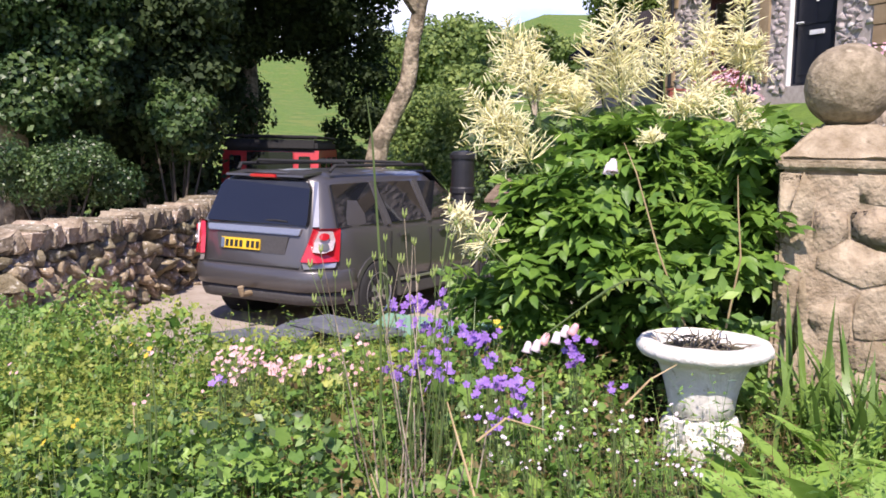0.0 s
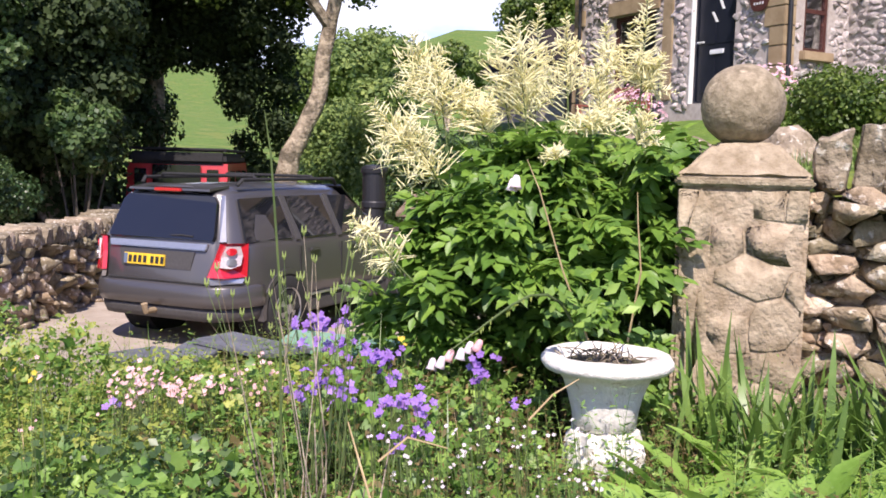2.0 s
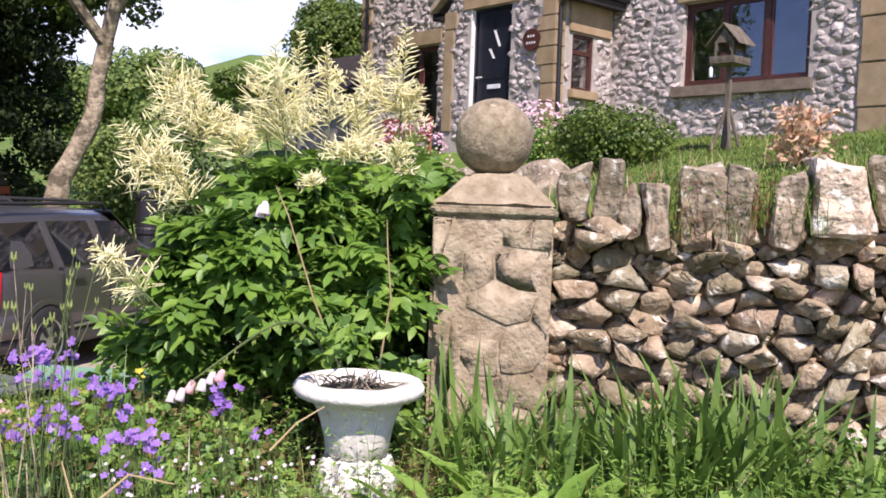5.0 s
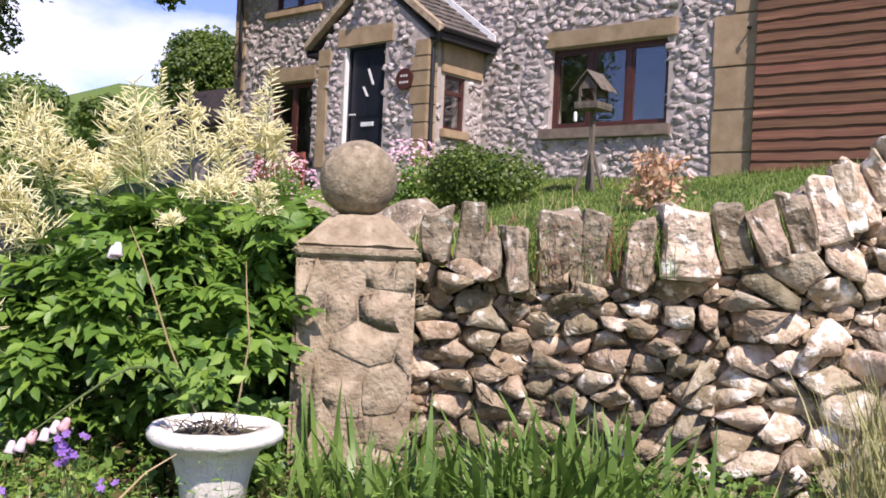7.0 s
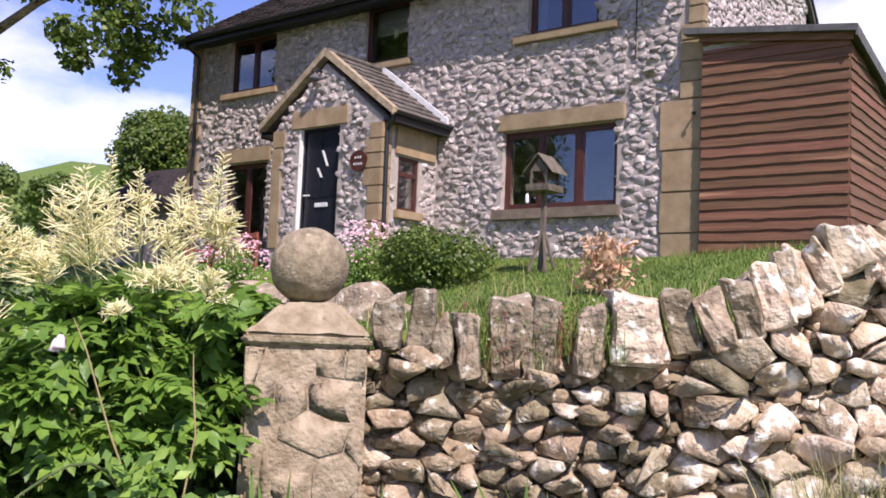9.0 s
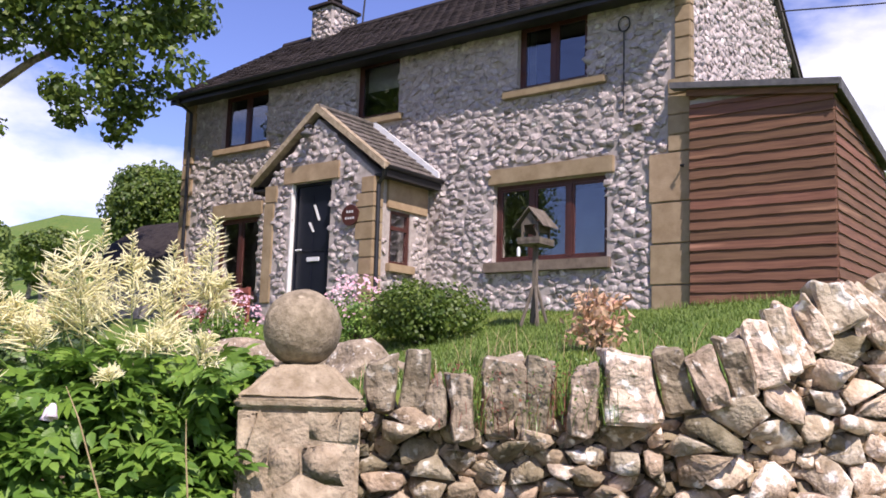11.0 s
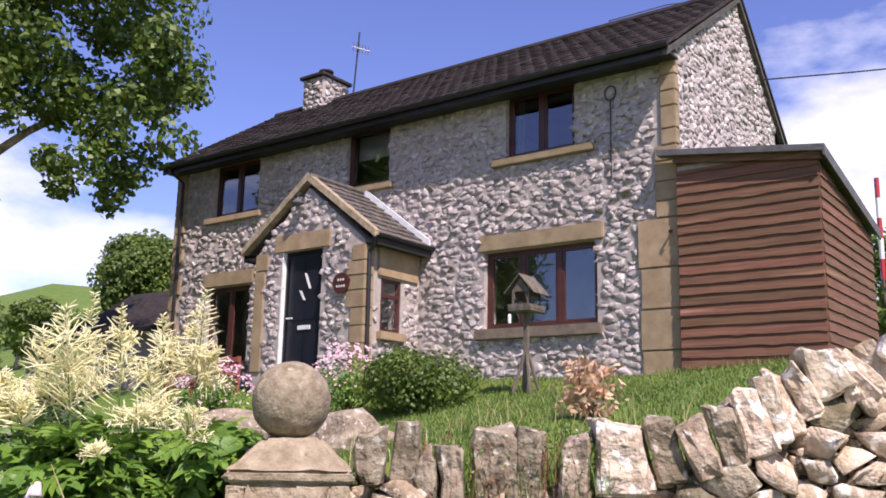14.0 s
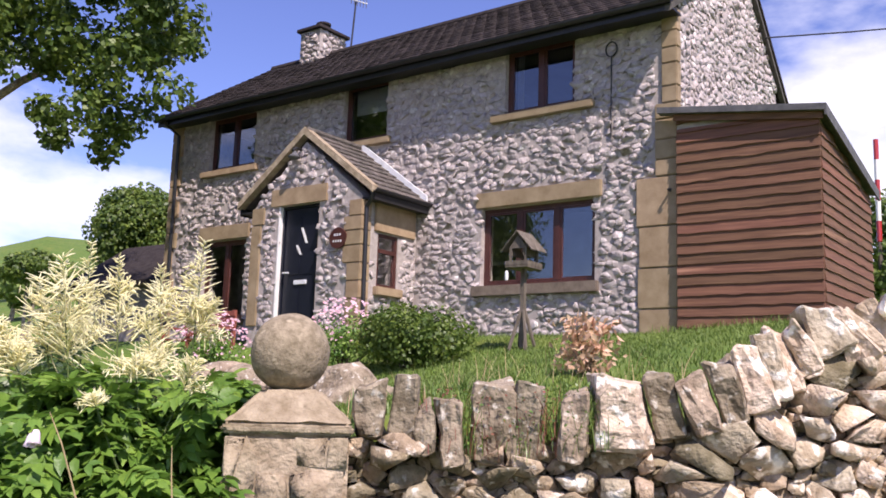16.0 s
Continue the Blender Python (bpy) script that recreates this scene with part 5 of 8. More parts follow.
        cp("roof_rail", tube([(sx * 0.62, 0.5, 1.72), (sx * 0.64, 0.56, 1.79), (sx * 0.64, 2.3, 1.80), (sx * 0.62, 2.4, 1.72)], 0.022, 8), M_TYRE, car)
        for yw in (0.92, 3.58):
            # arch, tyre and rim
            arc = [(yw + 0.44 * math.cos(a), 0.34 + 0.44 * math.sin(a)) for a in np.linspace(-0.15, math.pi + 0.15, 16)]
            inn = [(yw + 0.385 * math.cos(a), 0.34 + 0.385 * math.sin(a)) for a in np.linspace(math.pi + 0.15, -0.15, 16)]
            cp("wheel_arch", prism(arc + inn, "x", *sorted((sx * 0.90, sx * 0.968))), paint, body)
            cp("arch_lining", prism([(yw + 0.383 * math.cos(a), 0.34 + 0.383 * math.sin(a)) for a in np.linspace(0, 2 * math.pi, 24, endpoint=False)], "x", *sorted((sx * 0.6, sx * 0.9605))), M_TYRE, body)
            wheel = empty("wheel", (sx * 0.86, yw, 0.355))
            wheel.parent = car
            w = part("tyre", lathe([(0.22, -0.11), (0.33, -0.12), (0.352, -0.09), (0.355, 0.0), (0.352, 0.09), (0.33, 0.12), (0.22, 0.11)], (0, 0, 0), 32), M_TYRE, wheel, "", True)
            w.rotation_euler = (0, radians(90), 0)
            r = part("rim", lathe([(0.05, -0.125), (0.2, -0.10), (0.225, -0.122), (0.225, 0.122), (0.2, 0.10), (0.05, 0.125)], (0, 0, 0), 28), M_SILVER, wheel)
            r.rotation_euler = (0, radians(90), 0)
            for k in range(6):
                a = k * math.pi / 3
                bm = one_box(-0.03, 0.03, 0.05, 0.2, -0.118, 0.13, 0.01)
                sp = part("spoke", bm, M_TYRE, wheel)
                sp.matrix_local = Matrix.Rotation(a, 4, "X") @ Matrix.Rotation(radians(90), 4, "Y")
    for yy in (0.8, 1.9):
        cp("roof_bar", tube([(-0.64, yy, 1.79), (-0.6, yy, 1.83), (0.6, yy, 1.83), (0.64, yy, 1.79)], 0.02, 8), M_TYRE, car)
    band("bumper", tail, [(-0.10, 0.44), (0.028, 0.44), (0.045, 0.52), (0.04, 0.63), (0.012, 0.665), (-0.10, 0.67)], paint, car)
    band("lower_bumper", [(x * 0.97, y + 0.03, ox, oy) for x, y, ox, oy in tail], [(-0.10, 0.29), (0.0, 0.30), (0.03, 0.37), (0.03, 0.437), (-0.10, 0.437)], M_TRIM, car, "dark grey plastic lower bumper")
    cp("tailgate_seam", one_box(-0.62, 0.62, -0.012, 0.03, 0.672, 0.684), M_TYRE, body)
    cp("windscreen", prism([(2.46, 1.70), (3.16, 1.19), (3.17, 1.21), (2.47, 1.72)], "x", -0.66, 0.66), M_CGLASS, body)
    cp("wiper", tube([(-0.02, 0.09, 1.13), (0.28, 0.07, 1.15), (0.42, 0.07, 1.14)], 0.012, 6), M_TYRE, body)
    cp("tow_ball", tube([(0, 0.1, 0.38), (0, -0.14, 0.38), (0, -0.16, 0.46)], [0.03, 0.03, 0.035], 8), M_SAND, body)
    return car


def world_heading(az):
    return radians(az)                           # az: degrees to the left of +y


CARP = Vector((-3.56, -9.83, -2.829))
make_car(CARP, world_heading(36), M_PAINT, "grey estate-type off-road car parked on the driveway")
make_car((-15.9, -6.2, -2.88), world_heading(60), M_BLUE, "dusty blue car parked beyond the red vehicle")

# red off-roader with a black roof rack
off = empty("off_roader", (-11.03, -7.87, -2.89), "boxy red off-road vehicle with black roof and rack", "car")
off.rotation_euler, off.scale = (0, 0, radians(66)), (1.06, 1.06, 1.06)


def op(name, bm, material, parent=off, label=""):
    return part(name, bm, material, parent, label)


op("body", prism([(0.0, 0.45), (0.0, 1.2), (0.1, 1.78), (2.7, 1.8), (3.0, 1.2), (4.2, 1.15), (4.25, 0.45)], "x", -0.84, 0.84), M_RED)
op("roof", one_box(-0.82, 0.82, 0.03, 2.72, 1.76, 1.97, 0.06), M_TYRE, off, "black hard roof")
for sx in (-1, 1):
    op("rear_quarter_window", one_box(*sorted((sx * 0.50, sx * 0.70)), -0.012, 0.03, 1.3, 1.68, 0.01), M_CGLASS)
    for k in range(3):
        op("side_window", one_box(*sorted((sx * 0.82, sx * 0.85)), 0.35 + k * 0.8, 0.98 + k * 0.8, 1.25, 1.66, 0.01), M_CGLASS)
    op("rack_rail", tube([(sx * 0.78, 0.1, 1.98), (sx * 0.8, 0.1, 2.02), (sx * 0.8, 2.7, 2.02), (sx * 0.78, 2.7, 1.98)], 0.02, 6), M_TYRE)
    for yw in (0.75, 3.3):
        w = op("wheel", lathe([(0.2, -0.12), (0.38, -0.12), (0.4, 0), (0.38, 0.12), (0.2, 0.12)], (0, 0, 0), 24), M_TYRE)
        w.location, w.rotation_euler = (sx * 0.74, yw, 0.4), (0, radians(90), 0)
op("rear_door_window", one_box(-0.40, 0.40, -0.014, 0.06, 1.25, 1.75, 0.01), M_CGLASS)
for k in range(7):
    op("rack_slat", tube([(-0.8, 0.15 + 0.42 * k, 2.01), (0.8, 0.15 + 0.42 * k, 2.01)], 0.015, 6), M_TYRE)
op("rack_bar", tube([(-0.8, 0.1, 2.02), (0.8, 0.1, 2.02)], 0.025, 6), M_TYRE)

# ---- things beyond the car ----
butt = empty("black_bin", (-6.0, -6.3, -2.9), "tall black cylindrical plastic bin with ribs", "bin")
butt.scale = (0.76, 0.76, 1.07)
part("drum", lathe([(0.20, 0), (0.21, 0.5), (0.225, 0.52), (0.225, 0.56), (0.21, 0.58), (0.21, 1.25), (0.235, 1.27), (0.235, 1.33), (0.215, 1.35), (0.215, 1.72)], (0, 0, 0), 24), M_BLACKPL, butt)
part("lid", lathe([(0.245, 0), (0.25, 0.05), (0.2, 0.09), (0.0, 0.11)], (0, 0, 1.72), 24), M_BLACKPL, butt)

M_WOOD = mat("old_wood", (0.075, 0.055, 0.038), (0.165, 0.125, 0.09), 5, 0.9, 0.5, 30, stretch=(1, 1, 5))
M_LOGW = mat("log_store_board", (0.13, 0.095, 0.062), (0.24, 0.175, 0.12), 5, 0.9, 0.5, 30, stretch=(1, 1, 5))
hutch = empty("log_store", (-5.3, -5.6, -2.9), "small weathered wooden log store with a sloping roof", "log store")
hutch.rotation_euler, hutch.scale = (0, 0, radians(40)), (0.6, 0.6, 0.97)
for sx in (-0.9, 0.9):
    for yy in (0, 0.7):
        part("post", one_box(sx - 0.05, sx + 0.05, yy - 0.05, yy + 0.05, 0, 1.3 + 0.2 * (yy > 0)), M_LOGW, hutch)
part("roof_board", prism([(-0.2, 1.28), (0.9, 1.58), (0.9, 1.63), (-0.2, 1.33)], "x", -1.05, 1.05), M_LOGW, hutch)
for k in range(7):
    part("back_board", one_box(-0.95, 0.95, 0.76, 0.79, 0.1 + k * 0.19, 0.27 + k * 0.19), M_LOGW, hutch)
for k in range(5):
    part("front_board", one_box(-0.95, 0.95, -0.08, -0.055, 0.1 + k * 0.16, 0.24 + k * 0.16), M_LOGW, hutch)

# ---- white urn ----
M_URN = mat("flaking_white_paint", (0.70, 0.67, 0.60), (0.83, 0.81, 0.75), 14, 0.6, 0.5, 50, spots=(0.42, 0.36, 0.26), spot_scale=17, spot_at=0.63)
URN = Vector((3.12, -9.54, -2.175))
urn = empty("garden_urn", URN, "white-painted stone urn planter on a pedestal in the flower bed", "planter")
part("bowl", roughen(lathe([(0.10, 0.235), (0.122, 0.25), (0.128, 0.30), (0.145, 0.37), (0.168, 0.43), (0.19, 0.458), (0.238, 0.472), (0.254, 0.49), (0.254, 0.508), (0.238, 0.528), (0.208, 0.532), (0.195, 0.50), (0.18, 0.46), (0.0, 0.45)], (0, 0, 0), 48), 0, 0.005, 14), M_URN, urn, "", True)
part("pedestal", roughen(lathe([(0.15, -0.12), (0.152, -0.05), (0.155, 0.0), (0.15, 0.05), (0.155, 0.1), (0.152, 0.15), (0.145, 0.19), (0.13, 0.225), (0.10, 0.24)], (0, 0, 0), 40), 0, 0.028, 26), M_URN, urn, "flaking white pedestal")
part("soil", roughen(lathe([(0.19, 0.47), (0.19, 0.485), (0.1, 0.50), (0.0, 0.505)], (0, 0, 0), 24), 0, 0.01, 30), M_SOIL, urn)

# ---- stones of the house walls ----
def in_front(u, v):
    return any(a - 0.035 < u < b + 0.035 and c - 0.022 < v < d + 0.022 for a, b, c, d in OPEN[:5] + DRESS) or (PX0 - 0.02 < u < PX1 + 0.02 and v < 2.2)


hrng = np.random.default_rng(8)
lay_stones(cells(HX0 + 0.2, HX1 - 0.19, 0.0, 4.6, 0.15, 0.086, hrng, 0.47, in_front), lambda u, v, d: (u, -d, v), M_RUBBLE, front, hrng,
           near=lambda u, v: u > -2.4 and v < 2.6, gap=0.0015, proud=0.010, back=0.006, tilt=0.20, step=0.009, twist=0.16, face=(0.86, 0.98))


def in_porch(u, v):
    if v > PEAVE - 0.02 and abs(u - PCX) > (PAPEX - 0.12 - v) / (PAPEX - 0.12 - PEAVE) * 1.15:
        return True
    return (-5.1 < u < -4.1 and v < 2.2) or (-5.24 < u < -3.96 and 2.12 < v < 2.5) or u > PX1 - 0.3 or (u < PX0 + 0.24 and v < 2.2)


lay_stones(cells(PX0, PX1, 0.0, 3.2, 0.145, 0.09, hrng, 0.47, in_porch), lambda u, v, d: (u, PY - d, v), M_RUBBLE, porch_front, hrng, limit=200, gap=0.0015, proud=0.010, back=0.006, tilt=0.20, step=0.009, twist=0.16, face=(0.86, 0.98))
lay_stones(cells(PY + 0.22, -0.03, 0.0, 2.1, 0.14, 0.09, hrng, 0.47, lambda u, v: (PWIN[0] - 0.09 < u < PWIN[1] + 0.09 and PWIN[2] - 0.15 < v < PWIN[3] + 0.05) or v > 1.66), lambda u, v, d: (PX1 + d, u, v), M_RUBBLE, porch_side, hrng, limit=80, gap=0.0015, proud=0.010, back=0.006, tilt=0.20, step=0.009, twist=0.16, face=(0.86, 0.98))
lay_stones(cells(0.05, HY1, 2.2, HRIDGE, 0.135, 0.088, hrng, 0.42, lambda u, v: v > min(EAVE - 0.08 + (u + 0.42) * (HRIDGE - EAVE) / (RY + 0.42), EAVE - 0.08 + (HY1 + 0.42 - u) * (HRIDGE - EAVE) / (HY1 + 0.42 - RY))), lambda u, v, d: (HX1 + d, u, v), M_RUBBLE, gable_r, hrng, limit=0, gap=0.0015, proud=0.010, back=0.006, tilt=0.20, step=0.009, twist=0.16, face=(0.86, 0.98))
lay_stones(cells(CX0, CX1, 6.0, 7.17, 0.15, 0.11, hrng), lambda u, v, d: (u, CY0 - d, v), M_RUBBLE, chim, hrng, limit=60, proud=0.03, back=0.01, tilt=0.1)
lay_stones(cells(CY0, CY1, 6.0, 7.17, 0.15, 0.11, hrng), lambda u, v, d: (CX1 + d, u, v), M_RUBBLE, chim, hrng, limit=60, proud=0.03, back=0.01, tilt=0.1)


# ---- trees ----
EYE0 = Vector((5.95, -11.8, -0.92))


def polar(az, el, d):
    """A place by bearing to the left of +y, height angle and distance from the garden's viewpoint."""
    a, e = radians(az), radians(el)
    return Vector((EYE0.x - d * math.sin(a), EYE0.y + d * math.cos(a), EYE0.z + d * math.tan(e)))


def crown(clumps, count, size, material, parent, seed, inner=0.5, aspect=0.75):
    r = np.random.default_rng(seed)
    P, N = clump_points(clumps, count, r, inner)
    V, F = leaf_arrays(P, N, size * r.uniform(0.6, 1.25, count), r, aspect, 0.5)
    ob = np_mesh("crown", V, F, material, parent)
    tagged(ob, kind="stuff")
    return ob


def scatter_clumps(az0, az1, el0, el1, d0, d1, n, rad, r, flat=0.75):
    out = []
    for _ in range(n):
        p = polar(r.uniform(az0, az1), r.uniform(el0, el1), r.uniform(d0, d1))
        s = rad * r.uniform(0.6, 1.3)
        out.append((*p, s, s, s * flat))
    return out


tr = np.random.default_rng(77)
tree = empty("tree", polar(70.8, -5.4, 20), "tall broadleaf tree with a bent sunlit trunk", "tree")
t_inv = Matrix.Translation(tree.location).inverted()


def world_child(ob, parent):
    ob.parent = parent
    ob.matrix_parent_inverse = Matrix.Translation(parent.location).inverted()
    return ob


trunk_line = [polar(70.9, -5.6, 20), polar(70.6, -1.5, 20), polar(70.3, 0.4, 20), polar(69.4, 2.2, 20), polar(68.6, 4.0, 20), polar(68.4, 6.2, 20), polar(67.9, 8.6, 20), polar(67.2, 12, 19.6), polar(67.0, 18, 19), polar(67.5, 24, 18.5)]
bm = tube(trunk_line, [0.30, 0.25, 0.22, 0.19, 0.18, 0.165, 0.155, 0.14, 0.11, 0.07], 14)
world_child(part("trunk", roughen(bm, 1, 0.03, 2.2), M_BARK, None, "", True), tree)
for a, b, c, w in (((67.6, 10, 20), (62, 17, 18.5), (54, 21, 17), 0.12), ((68.0, 8, 20), (73, 13, 19), (82, 16, 17.5), 0.13),
                   ((67.1, 16, 19.3), (72, 21, 18), (80, 26, 17), 0.11), ((67.3, 20, 18.8), (60, 25, 18), (55, 27, 17.5), 0.09)):
    pts = [polar(*a), (polar(*a) + polar(*b)) / 2 + Vector((0, 0, 0.3)), polar(*b), (polar(*b) + polar(*c)) / 2 + Vector((0, 0, 0.2)), polar(*c)]
    world_child(part("limb", tube(pts, [w, w * 0.85, w * 0.65, w * 0.45, w * 0.2], 8), M_BARK), tree)
cl = []
cl += scatter_clumps(52.8, 66, 17.5, 24, 15.5, 18.5, 60, 0.45, tr)
cl += scatter_clumps(54.8, 61.8, 15.4, 20, 16, 18, 13, 0.42, tr) + scatter_clumps(56, 60, 13.7, 15.2, 16, 17.5, 8, 0.28, tr)
cl += scatter_clumps(55, 72, 24, 36, 15.5, 20, 34, 1.1, tr)
cl += [(*polar(az, el, 17), s, s, s * 0.8) for az, el, s in ((63.8, 13.0, 0.28), (64.8, 12.8, 0.22), (57.2, 13.4, 0.3), (52.9, 20.8, 0.5))]
cl += scatter_clumps(70, 96, 9.5, 14, 15.5, 21, 46, 1.0, tr)
cl += scatter_clumps(66, 72, 9.2, 14, 20.2, 22, 22, 0.42, tr)
cl += scatter_clumps(74, 98, 14, 32, 15, 22, 60, 1.3, tr)
def clear_of_sun(q):
    """Whether a clump leaves the lower trunk in the sun."""
    for k in (1, 2, 3, 4):
        v = Vector(q[:3]) - trunk_line[k]
        if v.dot(SUN) > 0 and (v - SUN * v.dot(SUN)).length < q[3] + 0.45:
            return False
    for p in (polar(65.5, 1, 27), polar(67.5, 1, 27), Vector((-11.0, -7.9, -1.4))):   # nor shade the round bush and the vehicle beyond
        v = Vector(q[:3]) - p
        if v.dot(SUN) > 0 and (v - SUN * v.dot(SUN)).length < q[3] + 1.3:
            return False
    return True


cl = [q for q in cl if clear_of_sun(q)]
world_child(crown(cl, 120000, 0.14, M_LEAF, None, 1), tree)


def plain_tree(name, az, d, trunk_h, clumps, count, size, material, label, seed, r0=0.25, group=""):
    base = polar(az, 0, d)
    base.z = float(ground_z(base.x, base.y)) - 0.1
    t = empty(name, base, label, "tree", group)
    top = base + Vector((0.2, 0.1, trunk_h))
    world_child(part("trunk", tube([base, base.lerp(top, 0.5) + Vector((0.12, 0.05, 0)), top], [r0, r0 * 0.8, r0 * 0.45], 10), M_BARK), t)
    for k in range(4):
        q = Vector(clumps[(k * 7) % len(clumps)][:3])
        s = base.lerp(top, 0.75 + 0.07 * k)
        world_child(part("limb", tube([s, s.lerp(q, 0.5) + Vector((0, 0, 0.15)), q], [r0 * 0.4, r0 * 0.3, r0 * 0.1], 6), M_BARK), t)
    world_child(crown(clumps, count, size, material, None, seed), t)
    return t


# its dark leaf colour stands in for shade from crowns overhead
plain_tree("tree", 84, 17.5, 5, scatter_clumps(80.3, 88, -0.5, 9, 15.5, 18.5, 95, 0.48, tr) + scatter_clumps(80, 86, 6, 16, 15.5, 18, 60, 0.5, tr), 60000, 0.125, M_LEAF_SHADE, "broadleaf tree beyond the boundary wall, leaves coloured dark for shade", 2)
# hanging foliage set apart as its own tree, leaves coloured dark for shade
plain_tree("tree", 78.5, 23, 6, scatter_clumps(73.5, 84, 9.2, 14, 21.5, 25, 34, 1.0, tr) + scatter_clumps(78.2, 84, 1.6, 8, 21.5, 24, 30, 0.7, tr) + scatter_clumps(70.3, 73.8, 2.6, 9, 21, 22.5, 18, 0.55, tr) + scatter_clumps(73.5, 78, 7.0, 12, 21.5, 23.5, 22, 0.55, tr) + [(*polar(73.6 + 0.55 * i, 6.9 + 1.1 * (i % 3) + tr.uniform(-0.3, 0.3), 21.8), 0.5, 0.5, 0.42) for i in range(10)] + [(*polar(72.9 + 0.55 * i + tr.uniform(-0.2, 0.2), 6.2 + tr.uniform(-0.5, 0.4), 21.9), 0.42, 0.42, 0.36) for i in range(10)] + [(*polar(73.4 + 0.6 * i, 9.4 + 0.8 * (i % 2), 22.4), 0.6, 0.6, 0.5) for i in range(9)] + scatter_clumps(70.6, 73.4, -1.0, 3.5, 21, 22.2, 12, 0.42, tr) + scatter_clumps(67, 72, 9.5, 14, 21, 23, 9, 0.6, tr), 110000, 0.12, M_LEAF_SHADE, "spreading tree behind the cars, hanging foliage coloured dark for shade", 9, 0.3)
plain_tree("tree", 91.5, 15.5, 4, scatter_clumps(85.5, 97, 1.2, 12, 14, 16, 130, 0.40, tr), 62000, 0.105, M_LEAF_C, "leafy tree overhanging the boundary wall", 3)
# shade behind the wall is put into this tree's leaf colour
plain_tree("tree", 96, 20, 5, scatter_clumps(88, 104, -1, 9, 18, 21, 30, 1.2, tr), 14000, 0.2, M_LEAF_SHADE, "tree behind the wall, leaves coloured dark for shade", 4)


def bush(name, clumps, count, size, material, label, seed, category="bush", inner=0.5):
    c = np.mean([k[:2] for k in clumps], 0)
    b = empty(name, (c[0], c[1], float(ground_z(c[0], c[1]))), label, category)
    world_child(crown(clumps, count, size, material, None, seed, inner), b)
    bm = bmesh.new()
    for k in clumps[:8]:
        tube([(c[0], c[1], float(ground_z(c[0], c[1])) - 0.05), ((c[0] + k[0]) / 2, (c[1] + k[1]) / 2, (b.location.z + k[2]) / 2), k[:3]], [0.03, 0.02, 0.008], 5, bm)
    world_child(part("woody_stem", bm, M_EARTH), b)
    return b


bush("bush", scatter_clumps(86, 93, -2.6, -0.8, 13.2, 14.4, 14, 0.42, tr), 20000, 0.055, M_LEAF_C, "pale leafy shrub behind the boundary wall", 5)
bush("bush", scatter_clumps(80.6, 84.4, -0.6, 3.4, 15, 16.2, 34, 0.24, tr), 7000, 0.10, M_LEAF_C, "sunlit shrub beside the shady tree", 6)
# hedge leaves carry the trees' shade in their colour
bush("bush", scatter_clumps(81, 92, -4.0, -1.2, 17, 19.5, 20, 0.8, tr), 9000, 0.14, M_LEAF_SHADE, "hedge under the trees, leaves coloured dark for shade", 7)
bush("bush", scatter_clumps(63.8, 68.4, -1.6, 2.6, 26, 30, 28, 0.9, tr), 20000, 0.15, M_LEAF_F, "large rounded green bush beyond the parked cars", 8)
bush("bush", scatter_clumps(58.5, 63.6, -3.6, 0.6, 15.2, 16.6, 22, 0.5, tr), 14000, 0.10, M_LEAF_C, "leafy shrub on the bank behind the log store", 18)
for k, (a0, a1, e0, e1, d0, n, rad) in enumerate(((63.6, 67.8, 3.0, 7.0, 58, 22, 1.7), (63.4, 65.6, 2.0, 6.8, 50, 16, 1.2), (67.5, 70, 3.0, 6.0, 60, 12, 1.6))):
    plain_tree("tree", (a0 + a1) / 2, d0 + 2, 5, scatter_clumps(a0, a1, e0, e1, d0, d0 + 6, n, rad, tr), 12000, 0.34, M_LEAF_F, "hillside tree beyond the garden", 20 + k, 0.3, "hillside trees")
for k, (az, d, w, h) in enumerate(((60.9, 150, 3.2, 5.0), (58.9, 118, 3.0, 5.5), (61.6, 110, 3.0, 5.0))):
    p = polar(az, 0, d)
    z = float(ground_z(p.x, p.y))
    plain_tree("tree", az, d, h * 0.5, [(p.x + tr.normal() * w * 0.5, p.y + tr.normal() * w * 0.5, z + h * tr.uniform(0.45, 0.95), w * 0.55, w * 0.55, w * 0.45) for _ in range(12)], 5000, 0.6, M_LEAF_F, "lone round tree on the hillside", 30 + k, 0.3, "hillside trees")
plain_tree("tree", 55.6, 32, 4, [(*polar(54.9 + 1.75 * a * math.cos(b), 9.1 + 1.75 * a * math.sin(b), tr.uniform(30, 33)), 0.8, 0.8, 0.7) for a, b in zip(np.sqrt(tr.uniform(0, 1, 40)), tr.uniform(0, 6.28, 40))], 42000, 0.15, M_LEAF, "round green tree behind the house", 40)
plain_tree("tree", 61, 46, 3, scatter_clumps(59.8, 61.6, 5.8, 7.1, 44, 47, 14, 0.55, tr), 9000, 0.2, M_LEAF, "leafy tree behind the house", 42)
plain_tree("tree", 9.0, 26, 3, scatter_clumps(6, 12.2, 4.0, 12.0, 24, 27, 26, 1.0, tr), 16000, 0.17, M_LEAF, "green hedgerow tree beyond the shed", 41)

